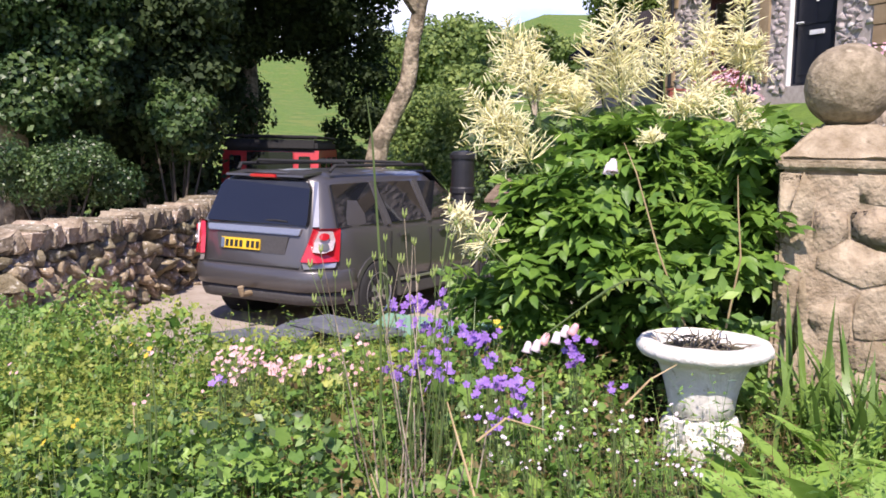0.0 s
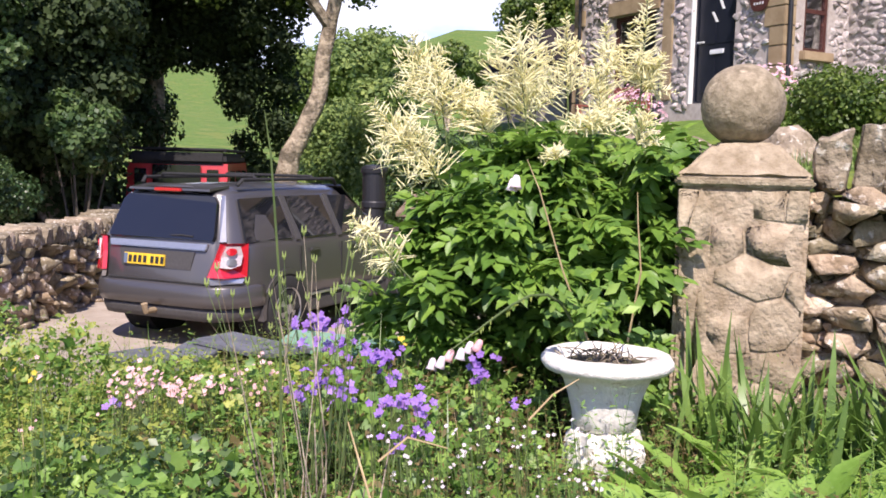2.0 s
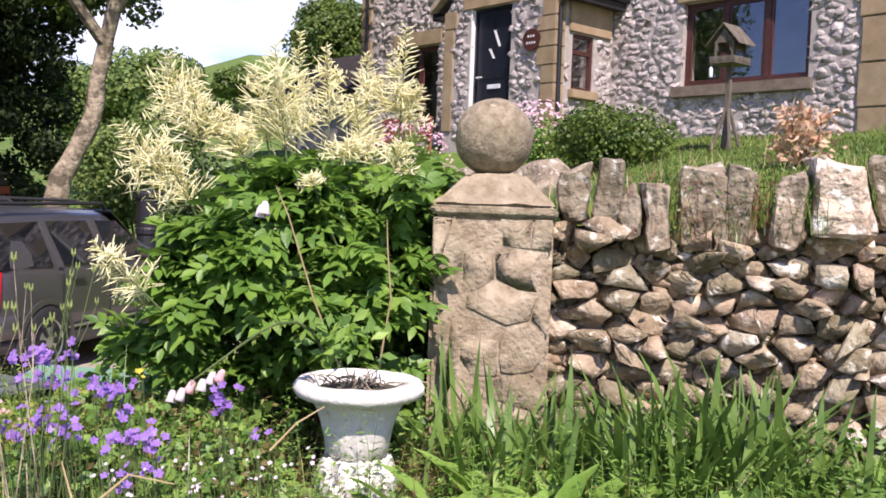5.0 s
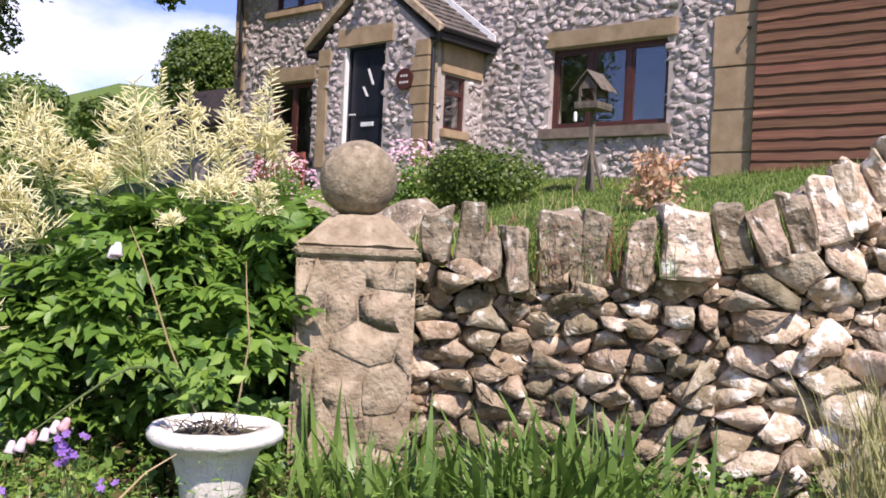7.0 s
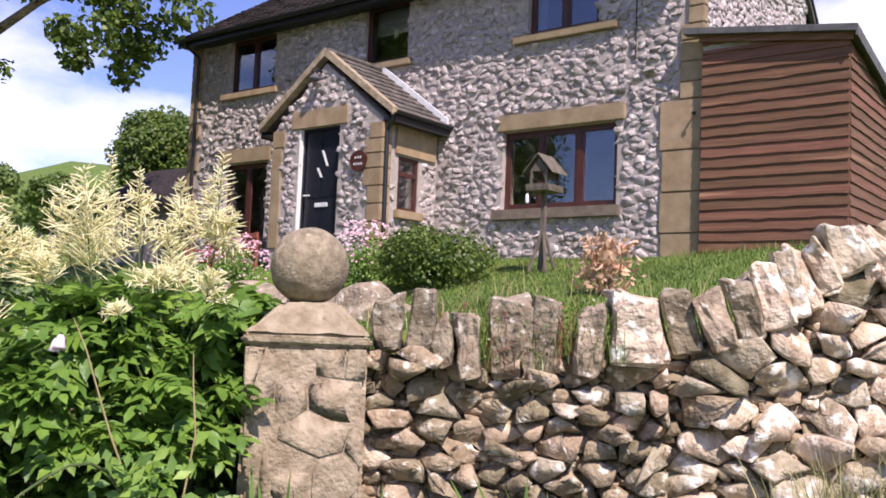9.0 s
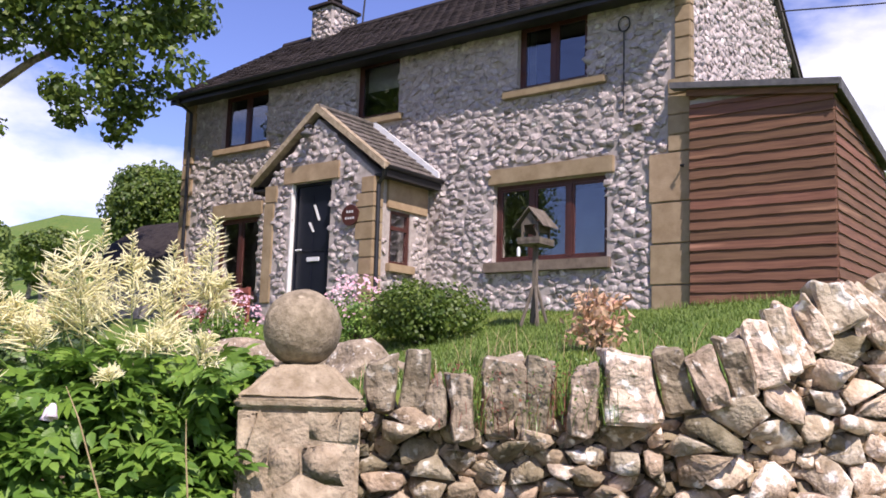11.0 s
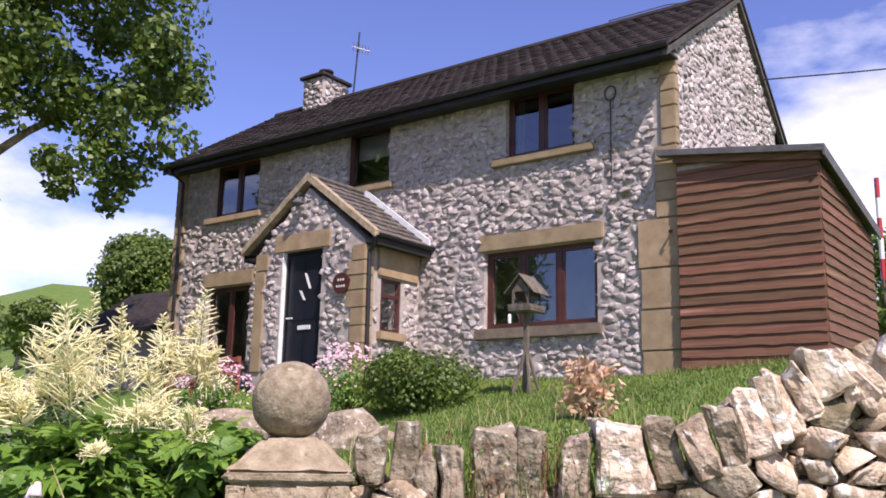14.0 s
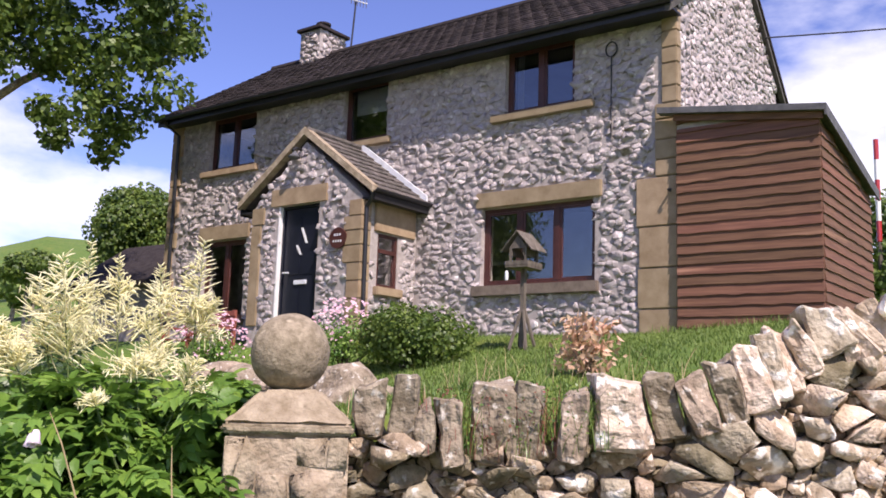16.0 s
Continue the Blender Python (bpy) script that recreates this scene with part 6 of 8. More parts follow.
# ---- goat's beard ----
ar = np.random.default_rng(5)
gb = empty("goats_beard", (2.35, -9.0, -2.2), "tall bushy plant with feathery cream plumes beside the post", "shrub")
leaf_cl = []
for az0, az1, el0, el1, d0, d1, n, rad in ((49, 60, -1.5, 0.9, 4.15, 4.9, 24, 0.15), (49.3, 63, -4.5, -1.5, 3.95, 4.9, 30, 0.17), (49.5, 62, -8, -4.5, 3.9, 4.8, 19, 0.16), (50, 61, -11.5, -8, 3.95, 4.7, 20, 0.16), (46.9, 49.5, 0.2, 1.6, 4.5, 5.0, 5, 0.10), (46.8, 49.6, -11, 0, 4.5, 5.0, 16, 0.13), (49, 58, 0.8, 1.8, 4.4, 4.9, 5, 0.11), (60, 65, -10.5, -6, 3.9, 4.4, 6, 0.13), (60.5, 63.8, -6.0, -1.8, 4.1, 4.5, 12, 0.12)):
    leaf_cl += scatter_clumps(az0, az1, el0, el1, d0, d1, n, rad, ar, 0.6)


def leaflet_arrays(B, D, N, length, width):
    """Pointed oval leaflets, folded along the midrib: seven corners and six triangles each."""
    n = len(B)
    D = D / np.linalg.norm(D, axis=1, keepdims=True)
    N = N - D * (N * D).sum(1, keepdims=True)
    N /= np.linalg.norm(N, axis=1, keepdims=True) + 1e-9
    S = np.cross(D, N)
    l, w = np.asarray(length).reshape(-1, 1), np.asarray(width).reshape(-1, 1)
    at = lambda f, g, h: B + D * l * f + S * w * g + N * l * h
    V = np.stack([B, at(0.28, 0.46, 0.05), at(0.62, 0.40, 0.02), at(1.0, 0.0, -0.16), at(0.62, -0.40, 0.02), at(0.28, -0.46, 0.05), at(0.5, 0.0, -0.03)], 1).reshape(-1, 3)
    k = np.arange(n)[:, None] * 7
    return V, np.concatenate([k + f for f in ([6, 0, 1], [6, 1, 2], [6, 2, 3], [6, 3, 4], [6, 4, 5], [6, 5, 0])], 0)


def fronds(O, D, N, reach, size, r):
    """Compound leaves: pairs of leaflets along a rachis and one at its tip."""
    D = D / np.linalg.norm(D, axis=1, keepdims=True)
    N = N - D * (N * D).sum(1, keepdims=True)
    N /= np.linalg.norm(N, axis=1, keepdims=True) + 1e-9
    S = np.cross(D, N)
    sets = []
    for f, side in ((0.30, 1), (0.30, -1), (0.58, 1), (0.58, -1), (0.84, 1), (0.84, -1), (0.97, 0)):
        m = len(O)
        B = O + D * (reach * f)[:, None] - np.array([0, 0, 1.0]) * (reach * 0.18 * f * f)[:, None]
        d = D * (0.62 if side else 1.0) + S * side * r.uniform(0.65, 0.95, (m, 1)) + r.normal(size=(m, 3)) * 0.14 - np.array([0, 0, 0.14])
        ln = size * (1.12 - 0.42 * f) * r.uniform(0.8, 1.2, m)
        sets.append(leaflet_arrays(B, d, N + r.normal(size=(m, 3)) * 0.22, ln, ln * 0.52))
    return join_arrays(*sets)


C = np.array(leaf_cl)
n = 1600
k = ar.integers(0, len(C), n)
D = ar.normal(size=(n, 3))
D /= np.linalg.norm(D, axis=1, keepdims=True)
P = C[k, :3] + D * C[k, 3:] * ar.uniform(0.3, 0.95, (n, 1))
out = D * np.array([1, 1, 0.15]) + np.array([0.35, -0.35, -0.05]) + ar.normal(size=(n, 3)) * 0.35
N = np.array([0.30, -0.22, 1.0]) + ar.normal(size=(n, 3)) * 0.22
V, F = fronds(P - out * 0.08, out, N, ar.uniform(0.14, 0.24, n), ar.uniform(0.085, 0.125, n), ar)
world_child(tagged(np_mesh("foliage", V, F, M_ARUN), kind="stuff"), gb)
for kk in range(26):
    q = Vector(leaf_cl[kk * 4 % len(leaf_cl)][:3])
    b0 = Vector((2.35 + ar.normal() * 0.25, -9.0 + ar.normal() * 0.2, -2.2))
    world_child(part("stem", tube([b0, b0.lerp(q, 0.5) + Vector((0, 0, 0.15)), q], [0.008, 0.006, 0.003], 5), M_STEM), gb)


def spikes(P, D, length, thick, r):
    """Slender curved three-sided spikes with a knobbly outline."""
    m = len(P)
    A = np.cross(D, r.normal(size=(m, 3)))
    A /= np.linalg.norm(A, axis=1, keepdims=True)
    Bn = np.cross(D, A)
    rows = []
    for f, ww in ((0.0, 0.5), (0.3, 1.0), (0.55, 0.85), (0.8, 0.7)):
        c = P + D * (length * f)[:, None] + np.array([0, 0, -0.06]) * (length * f * f)[:, None] + r.normal(size=(m, 3)) * 0.0012
        for q in range(3):
            a = 2 * math.pi * q / 3
            rows.append(c + (A * math.cos(a) + Bn * math.sin(a)) * (thick * ww * r.uniform(0.75, 1.25, m))[:, None])
    rows.append(P + D * length[:, None] + np.array([0, 0, -0.06]) * length[:, None])
    V = np.stack(rows, 1).reshape(-1, 3)
    k = np.arange(m)[:, None] * 13
    tri = []
    for ring in range(3):
        for q in range(3):
            a, b = ring * 3 + q, ring * 3 + (q + 1) % 3
            tri += [[a, b, b + 3], [a, b + 3, a + 3]]
    tri += [[9, 10, 12], [10, 11, 12], [11, 9, 12]]
    return V, np.concatenate([k + f for f in tri], 0)


def plume(tip, base, width, seed, dist):
    """One feathery plume: a stalk and its side branches, all set with slender spikes that grow shorter to the tip."""
    r = np.random.default_rng(seed)
    a, b = Vector(polar(*tip, dist)), Vector(polar(*base, dist))
    axis = a - b
    L = axis.length
    ax = np.array(axis.normalized())
    width = width * 1.22
    lines = [(np.array(b), ax, L, 1.0, int(46 + 105 * L))]
    for q in range(int(5 + 9 * L)):
        f = r.uniform(0.0, 0.68)
        d = r.normal(size=3)
        d -= ax * (d @ ax)
        d = d / np.linalg.norm(d) + ax * r.uniform(0.15, 0.6)
        lines.append((np.array(b) + ax * f * L, d / np.linalg.norm(d), width * 0.58 * (1 - 0.75 * f) * r.uniform(0.75, 1.2), 0.72, int(11 + 8 * r.random())))
    Ps, Ds, Ls = [], [], []
    for o, d, ln, big, m in lines:
        f = (np.arange(m) + r.random(m)) / m
        w = r.normal(size=(m, 3))
        w -= np.outer(w @ d, d)
        w /= np.linalg.norm(w, axis=1, keepdims=True)
        dd = w + d * r.uniform(0.1, 0.75, (m, 1)) + np.array([0, 0, 0.12])
        Ps.append(o + np.outer(f * ln, d))
        Ds.append(dd / np.linalg.norm(dd, axis=1, keepdims=True))
        Ls.append(width * big * (0.12 + 0.40 * (1 - f)) * r.uniform(0.65, 1.3, m))
    V, F = spikes(np.concatenate(Ps), np.concatenate(Ds), np.concatenate(Ls), 0.0040, r)
    p = np_mesh("plume", V, F, M_PLUME)
    world_child(p, gb)
    p["label"] = "feathery cream flower plume"
    world_child(part("stalk", tube([b - axis.normalized() * 0.35, b, a], [0.005, 0.004, 0.0015], 5), M_STEM), gb)


# bearing and height of tip and foot, width, distance
for k, (t0, t1, w, d) in enumerate((
        ((63.6, 7.6), (62.0, 2.4), 0.36, 4.6), ((62.2, 6.4), (61.6, 2.6), 0.30, 4.5), ((57.4, 8.6), (56.6, 2.6), 0.42, 4.5), ((58.6, 7.2), (57.7, 2.8), 0.34, 4.6), ((56.0, 9.4), (56.0, 3.2), 0.22, 4.75),
        ((66.0, 3.4), (62.9, 0.0), 0.36, 4.3), ((63.6, 2.0), (61.9, -1.2), 0.30, 4.25), ((60.4, 4.8), (59.6, 1.8), 0.26, 4.5), ((59.8, 3.6), (58.9, 1.6), 0.24, 4.4), ((54.4, 8.8), (54.1, 4.0), 0.22, 4.7), ((52.0, 8.4), (51.7, 2.8), 0.28, 4.7), ((49.6, 10.0), (49.8, 4.4), 0.26, 4.7),
        ((52.6, 6.0), (51.9, 1.8), 0.26, 4.5), ((48.6, 6.6), (49.7, 4.4), 0.22, 4.7), ((52.9, 3.1), (52.7, 1.8), 0.26, 4.3), ((49.3, 3.2), (50.0, 1.3), 0.24, 4.3), ((55.0, 0.9), (54.7, 0.2), 0.16, 4.15), ((67.2, -3.4), (64.3, -6.4), 0.24, 3.9))):
    plume(t0, t1, w, 100 + k, d)

# ---- flower bed ----
br = np.random.default_rng(12)


def bed_points(n, x0, x1, y0, y1, r=br, keep=1.35):
    x, y = r.uniform(x0, x1, n), r.uniform(y0, y1, n)
    ye = np.interp(x, EDGE_X, EDGE_Y)
    ok = (y < ye - 0.42) & (np.hypot(x - 6.0, y + 11.7) > keep) & (np.hypot(x - URN.x, y - URN.y) > 0.16)
    return x[ok], y[ok]


def bed_height(x, y):
    """How tall the low growth stands."""
    a = 0.20 + 0.09 * np.sin(2.3 * x + 1.1 * y) + 0.06 * np.sin(5.1 * y - 3 * x) + 0.05 * np.sin(9 * x + 7 * y)
    urn_gap = 0.16 * smooth(0.75, 0.25, np.hypot(x - URN.x - 0.25, y - URN.y + 0.25))
    return np.clip(a + 0.10 * smooth(3.6, 1.6, x) - 0.04 * smooth(-9.6, -8.8, y) - urn_gap, 0.05, 0.5)


def low_growth(name, n, x0, x1, y0, y1, size, material, label, category, seed, lo=0.05, tall=1.0, aspect=0.6):
    r = np.random.default_rng(seed)
    x, y = bed_points(n, x0, x1, y0, y1, r)
    hole = np.sin(7.3 * x + 3 * np.sin(4.1 * y)) + np.sin(8.9 * y + 2 * np.sin(5.3 * x)) + 0.8 * np.sin(17 * x - 13 * y)
    ok = hole > -0.7 + 0.5 * r.normal(size=len(x))
    x, y = x[ok], y[ok]
    h = bed_height(x, y) * tall * (lo + (1 - lo) * r.random(len(x)) ** 0.7)
    P = np.stack([x, y, ground_z(x, y) + h], 1)
    N = r.normal(size=P.shape) * 0.95 + np.array([0.2, -0.2, 0.75])
    V, F = leaf_arrays(P, N, size * r.uniform(0.4, 1.5, len(x)), r, aspect, 0.5)
    return tagged(np_mesh(name, V, F, material), label, category, kind="stuff")


M_LIME = mat("lime_leaf", (0.185, 0.265, 0.035), (0.385, 0.42, 0.095), 6, 0.5, 0, leaf=0.35, island=0.3)
M_DOCK = mat("dock_leaf", (0.17, 0.32, 0.045), (0.30, 0.47, 0.10), 7, 0.45, 0.25, 40, leaf=0.35, island=0.2)
M_MOSS = mat("rusty_foliage", (0.12, 0.10, 0.03), (0.22, 0.16, 0.06), 6, 0.7, 0, leaf=0.25, island=0.3)
low_growth("bed_foliage", 44000, 0.75, 4.7, -13.6, -8.0, 0.038, M_HERB, "dense low green foliage in the flower bed", "bed plants", 41)
low_growth("bed_foliage", 12000, 1.0, 5.4, -13.2, -8.4, 0.06, M_HERB, "broad green leaves among the flower bed", "bed plants", 42, 0.5, 1.0, 0.8)
low_growth("bed_foliage", 20000, 0.75, 2.8, -13.6, -10.4, 0.022, M_LIME, "yellow-green small-leaved plants in the bed", "bed plants", 43, 0.55, 1.15)
low_growth("bed_foliage", 6000, 2.4, 4.4, -11.2, -9.4, 0.028, M_MOSS, "brownish seeding plants in the flower bed", "bed plants", 44, 0.5, 1.1)
# the same shade-dark leaf colour, low down among the bed plants
low_growth("bed_foliage", 9000, 0.7, 6.0, -13.6, -8.0, 0.05, M_LEAF_SHADE, "dark leaves low in the flower bed", "bed plants", 45, 0.05, 0.6)
# darker leaves here stand in for shade over the near bed
low_growth("bed_foliage", 9000, 2.5, 4.5, -13.6, -11.1, 0.030, M_LEAF_C, "leafy plants near the bed's front, coloured darker for shade", "bed plants", 50, 0.4, 1.25, 0.7)
low_growth("bed_foliage", 14000, -1.3, 1.0, -14.0, -11.4, 0.032, M_HERB, "green weeds at the far edge of the bed", "bed plants", 46, 0.1, 1.3)
x, y = bed_points(800, 0.8, 5.6, -13.4, -8.2)
hh = bed_height(x, y) * br.uniform(0.8, 1.7, len(x))
tagged(np_mesh("bed_grass", *blade_arrays(np.stack([x, y, ground_z(x, y)], 1), hh, br.uniform(0.1, 0.7, len(x)), br.uniform(0.003, 0.008, len(x)), br), M_BLADE), "thin grass blades among the bed plants", "grass", kind="stuff")
x, y = bed_points(160, 1.0, 5.0, -13.0, -8.6)
hh = bed_height(x, y) * br.uniform(0.9, 1.8, len(x))
tagged(np_mesh("dry_stalk", *blade_arrays(np.stack([x, y, ground_z(x, y)], 1), hh, br.uniform(0.1, 0.8, len(x)), br.uniform(0.003, 0.006, len(x)), br), M_STRAW), "dry straw-coloured stalks in the flower bed", "stalks", kind="stuff")
x, y = bed_points(300, 5.0, 7.5, -9.6, -7.2)
hh = br.uniform(0.25, 0.6, len(x))
tagged(np_mesh("bed_grass", *blade_arrays(np.stack([x, y, ground_z(x, y)], 1), hh, br.uniform(0.1, 0.7, len(x)), br.uniform(0.003, 0.007, len(x)), br), M_STRAW), "tall dry grass at the foot of the wall", "grass", kind="stuff")


def lobed_arrays(P, N, size, r, lobes=5):
    """Round scalloped leaves on short stalks, slightly cupped."""
    n, m = len(P), 3 * lobes
    N = N / np.linalg.norm(N, axis=1, keepdims=True)
    A = np.cross(N, r.normal(size=(n, 3)))
    A /= np.linalg.norm(A, axis=1, keepdims=True)
    B = np.cross(N, A)
    s = np.asarray(size).reshape(-1, 1)
    rows = [P - N * s * 0.06]
    for q in range(m):
        a = 2 * math.pi * (q + 0.5) / m
        rad = (1.0 if q % 3 == 1 else 0.90 if q % 3 == 0 else 0.80) * (0.35 if q in (0, m - 1) else 1.0)
        rows.append(P + (A * math.cos(a) + B * math.sin(a)) * s * rad + N * s * (0.10 * r.normal(size=(n, 1)) + 0.06))
    V = np.stack(rows, 1).reshape(-1, 3)
    k = np.arange(n)[:, None] * (m + 1)
    return V, np.concatenate([k + [0, 1 + q, 1 + (q + 1) % m] for q in range(m)], 0)


def lobed_growth(n, x0, x1, y0, y1, size, material, label, seed, tall=1.0):
    r = np.random.default_rng(seed)
    x, y = bed_points(n, x0, x1, y0, y1, r)
    h = bed_height(x, y) * tall * r.uniform(0.55, 1.1, len(x))
    P = np.stack([x, y, ground_z(x, y) + h], 1)
    N = r.normal(size=P.shape) * 0.42 + np.array([0.35, -0.25, 0.85])
    stalks = blade_arrays(np.stack([x, y, ground_z(x, y)], 1), h, 0.02, 0.003, r, 0.1)
    tagged(np_mesh("bed_leaf", *join_arrays(lobed_arrays(P, N, size * r.uniform(0.6, 1.3, len(x)), r), stalks), material), label, "bed plants", kind="stuff")


lobed_growth(1500, 1.6, 4.4, -13.0, -9.6, 0.024, M_HERB, "scalloped green cranesbill leaves in the flower bed", 47)
lobed_growth(480, 2.8, 4.3, -12.4, -10.0, 0.024, M_DOCK, "broad fresh green lobed leaves in the flower bed", 48, 0.95)
lobed_growth(700, 0.9, 2.6, -13.2, -10.4, 0.022, M_LIME, "yellow-green lobed leaves in the flower bed", 49, 1.05)


def sprigs(n, x0, x1, y0, y1, hmin, hmax, size, material, label, seed, per=16):
    r = np.random.default_rng(seed)
    x, y = bed_points(n, x0, x1, y0, y1, r)
    m = len(x)
    h = r.uniform(hmin, hmax, m)
    lean = r.normal(size=(m, 2)) * 0.12
    f = (np.arange(per) + 0.5) / per
    base = np.stack([x, y, ground_z(x, y)], 1)
    P = base[:, None, :] + np.stack([lean[:, :1] * f ** 2, lean[:, 1:] * f ** 2, h[:, None] * f], -1)
    P = (P + r.normal(size=P.shape) * np.array([0.012, 0.012, 0.004])).reshape(-1, 3)
    a = r.uniform(0, 6.28, len(P))
    up = np.stack([np.cos(a), np.sin(a), r.uniform(0.0, 0.9, len(P))], 1)
    N = np.stack([-np.cos(a) * 0.4, -np.sin(a) * 0.4, np.ones(len(P))], 1) + r.normal(size=P.shape) * 0.25
    fade = np.tile(1.15 - 0.6 * f, m)
    leaves = leaf_arrays(P + up * 0.4 * (size * fade)[:, None], N, size * fade * r.uniform(0.7, 1.3, len(P)), r, 0.36, 0.5, up)
    stems = blade_arrays(base, h, np.linalg.norm(lean, axis=1) / h, 0.003, r, 0.1, np.arctan2(lean[:, 1], lean[:, 0]))
    tagged(np_mesh("bed_sprig", *join_arrays(leaves, stems), material), label, "bed plants", kind="stuff")


sprigs(700, -1.3, 1.0, -14.0, -11.4, 0.1, 0.28, 0.05, M_HERB, "upright green weeds at the far edge of the bed", 55)
sprigs(2000, 0.8, 5.6, -13.4, -8.3, 0.2, 0.48, 0.045, M_HERB, "upright leafy green sprigs in the flower bed", 51)
sprigs(1100, 0.8, 2.9, -13.4, -10.2, 0.2, 0.44, 0.035, M_LIME, "yellow-green flowering sprigs in the bed", 52)
sprigs(600, 2.2, 4.6, -11.4, -9.2, 0.15, 0.36, 0.028, M_MOSS, "brown seeding sprigs in the flower bed", 53)
sprigs(420, 3.2, 6.5, -9.4, -7.6, 0.15, 0.34, 0.05, M_ARUN, "fresh green sprigs at the foot of the wall", 54)


gx, gy = br.uniform(-1.4, 1.4, 2600), br.uniform(-13.6, -11.3, 2600)
tagged(np_mesh("bed_grass", *blade_arrays(np.stack([gx, gy, ground_z(gx, gy) - 0.02], 1), br.uniform(0.08, 0.30, 2600), br.uniform(0.15, 0.8, 2600), br.uniform(0.005, 0.011, 2600), br), M_BLADE), "rough bright green grass along the bed's edge", "grass", kind="stuff")


def blossom(bm, at, size, r, petals=5, tip=0.6):
    """A small open flower: petals round a centre."""
    n = Vector((0.45 + r.normal() * 0.4, -0.45 + r.normal() * 0.4, 0.7)).normalized()
    s = n.orthogonal().normalized()
    t = n.cross(s)
    c = bm.verts.new(at)
    for k in range(petals):
        a0, a1 = 2 * math.pi * (k + 0.06) / petals, 2 * math.pi * (k + 0.94) / petals
        p = [bm.verts.new(Vector(at) + size * 0.5 * (math.cos(a) * s + math.sin(a) * t) * q + n * size * 0.16 * q) for a, q in ((a0, 0.75), ((a0 + a1) / 2, 1.0), (a1, 0.75))]
        bm.faces.new((c, p[0], p[1]))
        bm.faces.new((c, p[1], p[2]))


def flower_plant(name, az, el, d, n, spread, size, material, label, seed, stem=True):
    r = np.random.default_rng(seed)
    top = polar(az, el, d)
    base = Vector((top.x + 0.03, top.y, float(ground_z(top.x, top.y)) - 0.02))
    th = empty(name, base, label, "flower")
    bm, sb = bmesh.new(), bmesh.new()
    for k in range(n):
        p = top + Vector((r.normal() * spread, r.normal() * spread, r.normal() * spread * 0.7))
        blossom(bm, p, size * r.uniform(0.75, 1.2), r)
        if k < 5:
            tube([base, base.lerp(p, 0.6) + Vector((0.01, 0.01, 0.02)), p], [0.0014, 0.0012, 0.001], 4, sb)
    world_child(part("blossom", bm, material), th)
    world_child(part("stem", sb, M_STEM), th)
    return th


for k, (az, el, d, n, sp) in enumerate(((70.0, -10.0, 2.9, 12, 0.030), (69.3, -10.1, 2.9, 14, 0.032), (68.2, -9.9, 2.95, 7, 0.02), (69.6, -11.0, 2.9, 8, 0.03), (68.0, -11.7, 2.9, 9, 0.02), (66.2, -12.0, 2.85, 16, 0.028), (65.4, -11.9, 2.9, 10, 0.02), (69.7, -13.3, 2.8, 16, 0.032), (68.2, -13.4, 2.85, 8, 0.02), (70.6, -13.9, 2.8, 7, 0.02), (65.4, -15.0, 2.75, 8, 0.018), (64.4, -14.6, 2.75, 9, 0.02), (63.7, -14.6, 2.75, 7, 0.02), (62.5, -15.0, 2.7, 9, 0.02), (64.2, -16.8, 2.65, 13, 0.026), (64.6, -12.9, 2.9, 6, 0.015), (59.5, -12.1, 3.1, 10, 0.026), (59.2, -13.0, 3.1, 8, 0.02), (67.4, -14.2, 2.8, 5, 0.018), (57.2, -14.6, 2.9, 5, 0.016), (81.5, -14.4, 3.2, 3, 0.015))):
    flower_plant("purple_flower", az, el, d, n, sp * 1.2, 0.03, M_PURPLE, "cluster of small purple bellflowers on thin stems", 300 + k)
pr = np.random.default_rng(9)
for k in range(30):
    az = pr.uniform(71.5, 82)
    flower_plant("pink_flower", az, -12.2 - pr.uniform(0, 1.6) - 0.06 * (az - 72), pr.uniform(3.5, 4.0), 6, 0.03, 0.022, M_PINK, "small salmon-pink flowers at the bed's edge", 400 + k)
for k in range(30):
    flower_plant("white_flower", pr.uniform(52, 66), pr.uniform(-20.5, -15.5), pr.uniform(2.4, 2.9), 3, 0.02, 0.013, M_PALE, "tiny pale flowers low in the bed", 500 + k)
for k in range(7):
    flower_plant("yellow_flower", pr.uniform(80, 93), pr.uniform(-19, -12), pr.uniform(2.3, 3.2), 3, 0.025, 0.016, M_YELLOW if k % 2 else M_PINK, "tiny bright flowers in the bed", 540 + k)
flower_plant("yellow_flower", 64.1, -11.2, 3.2, 3, 0.012, 0.022, M_YELLOW, "small yellow flower in the bed", 560)

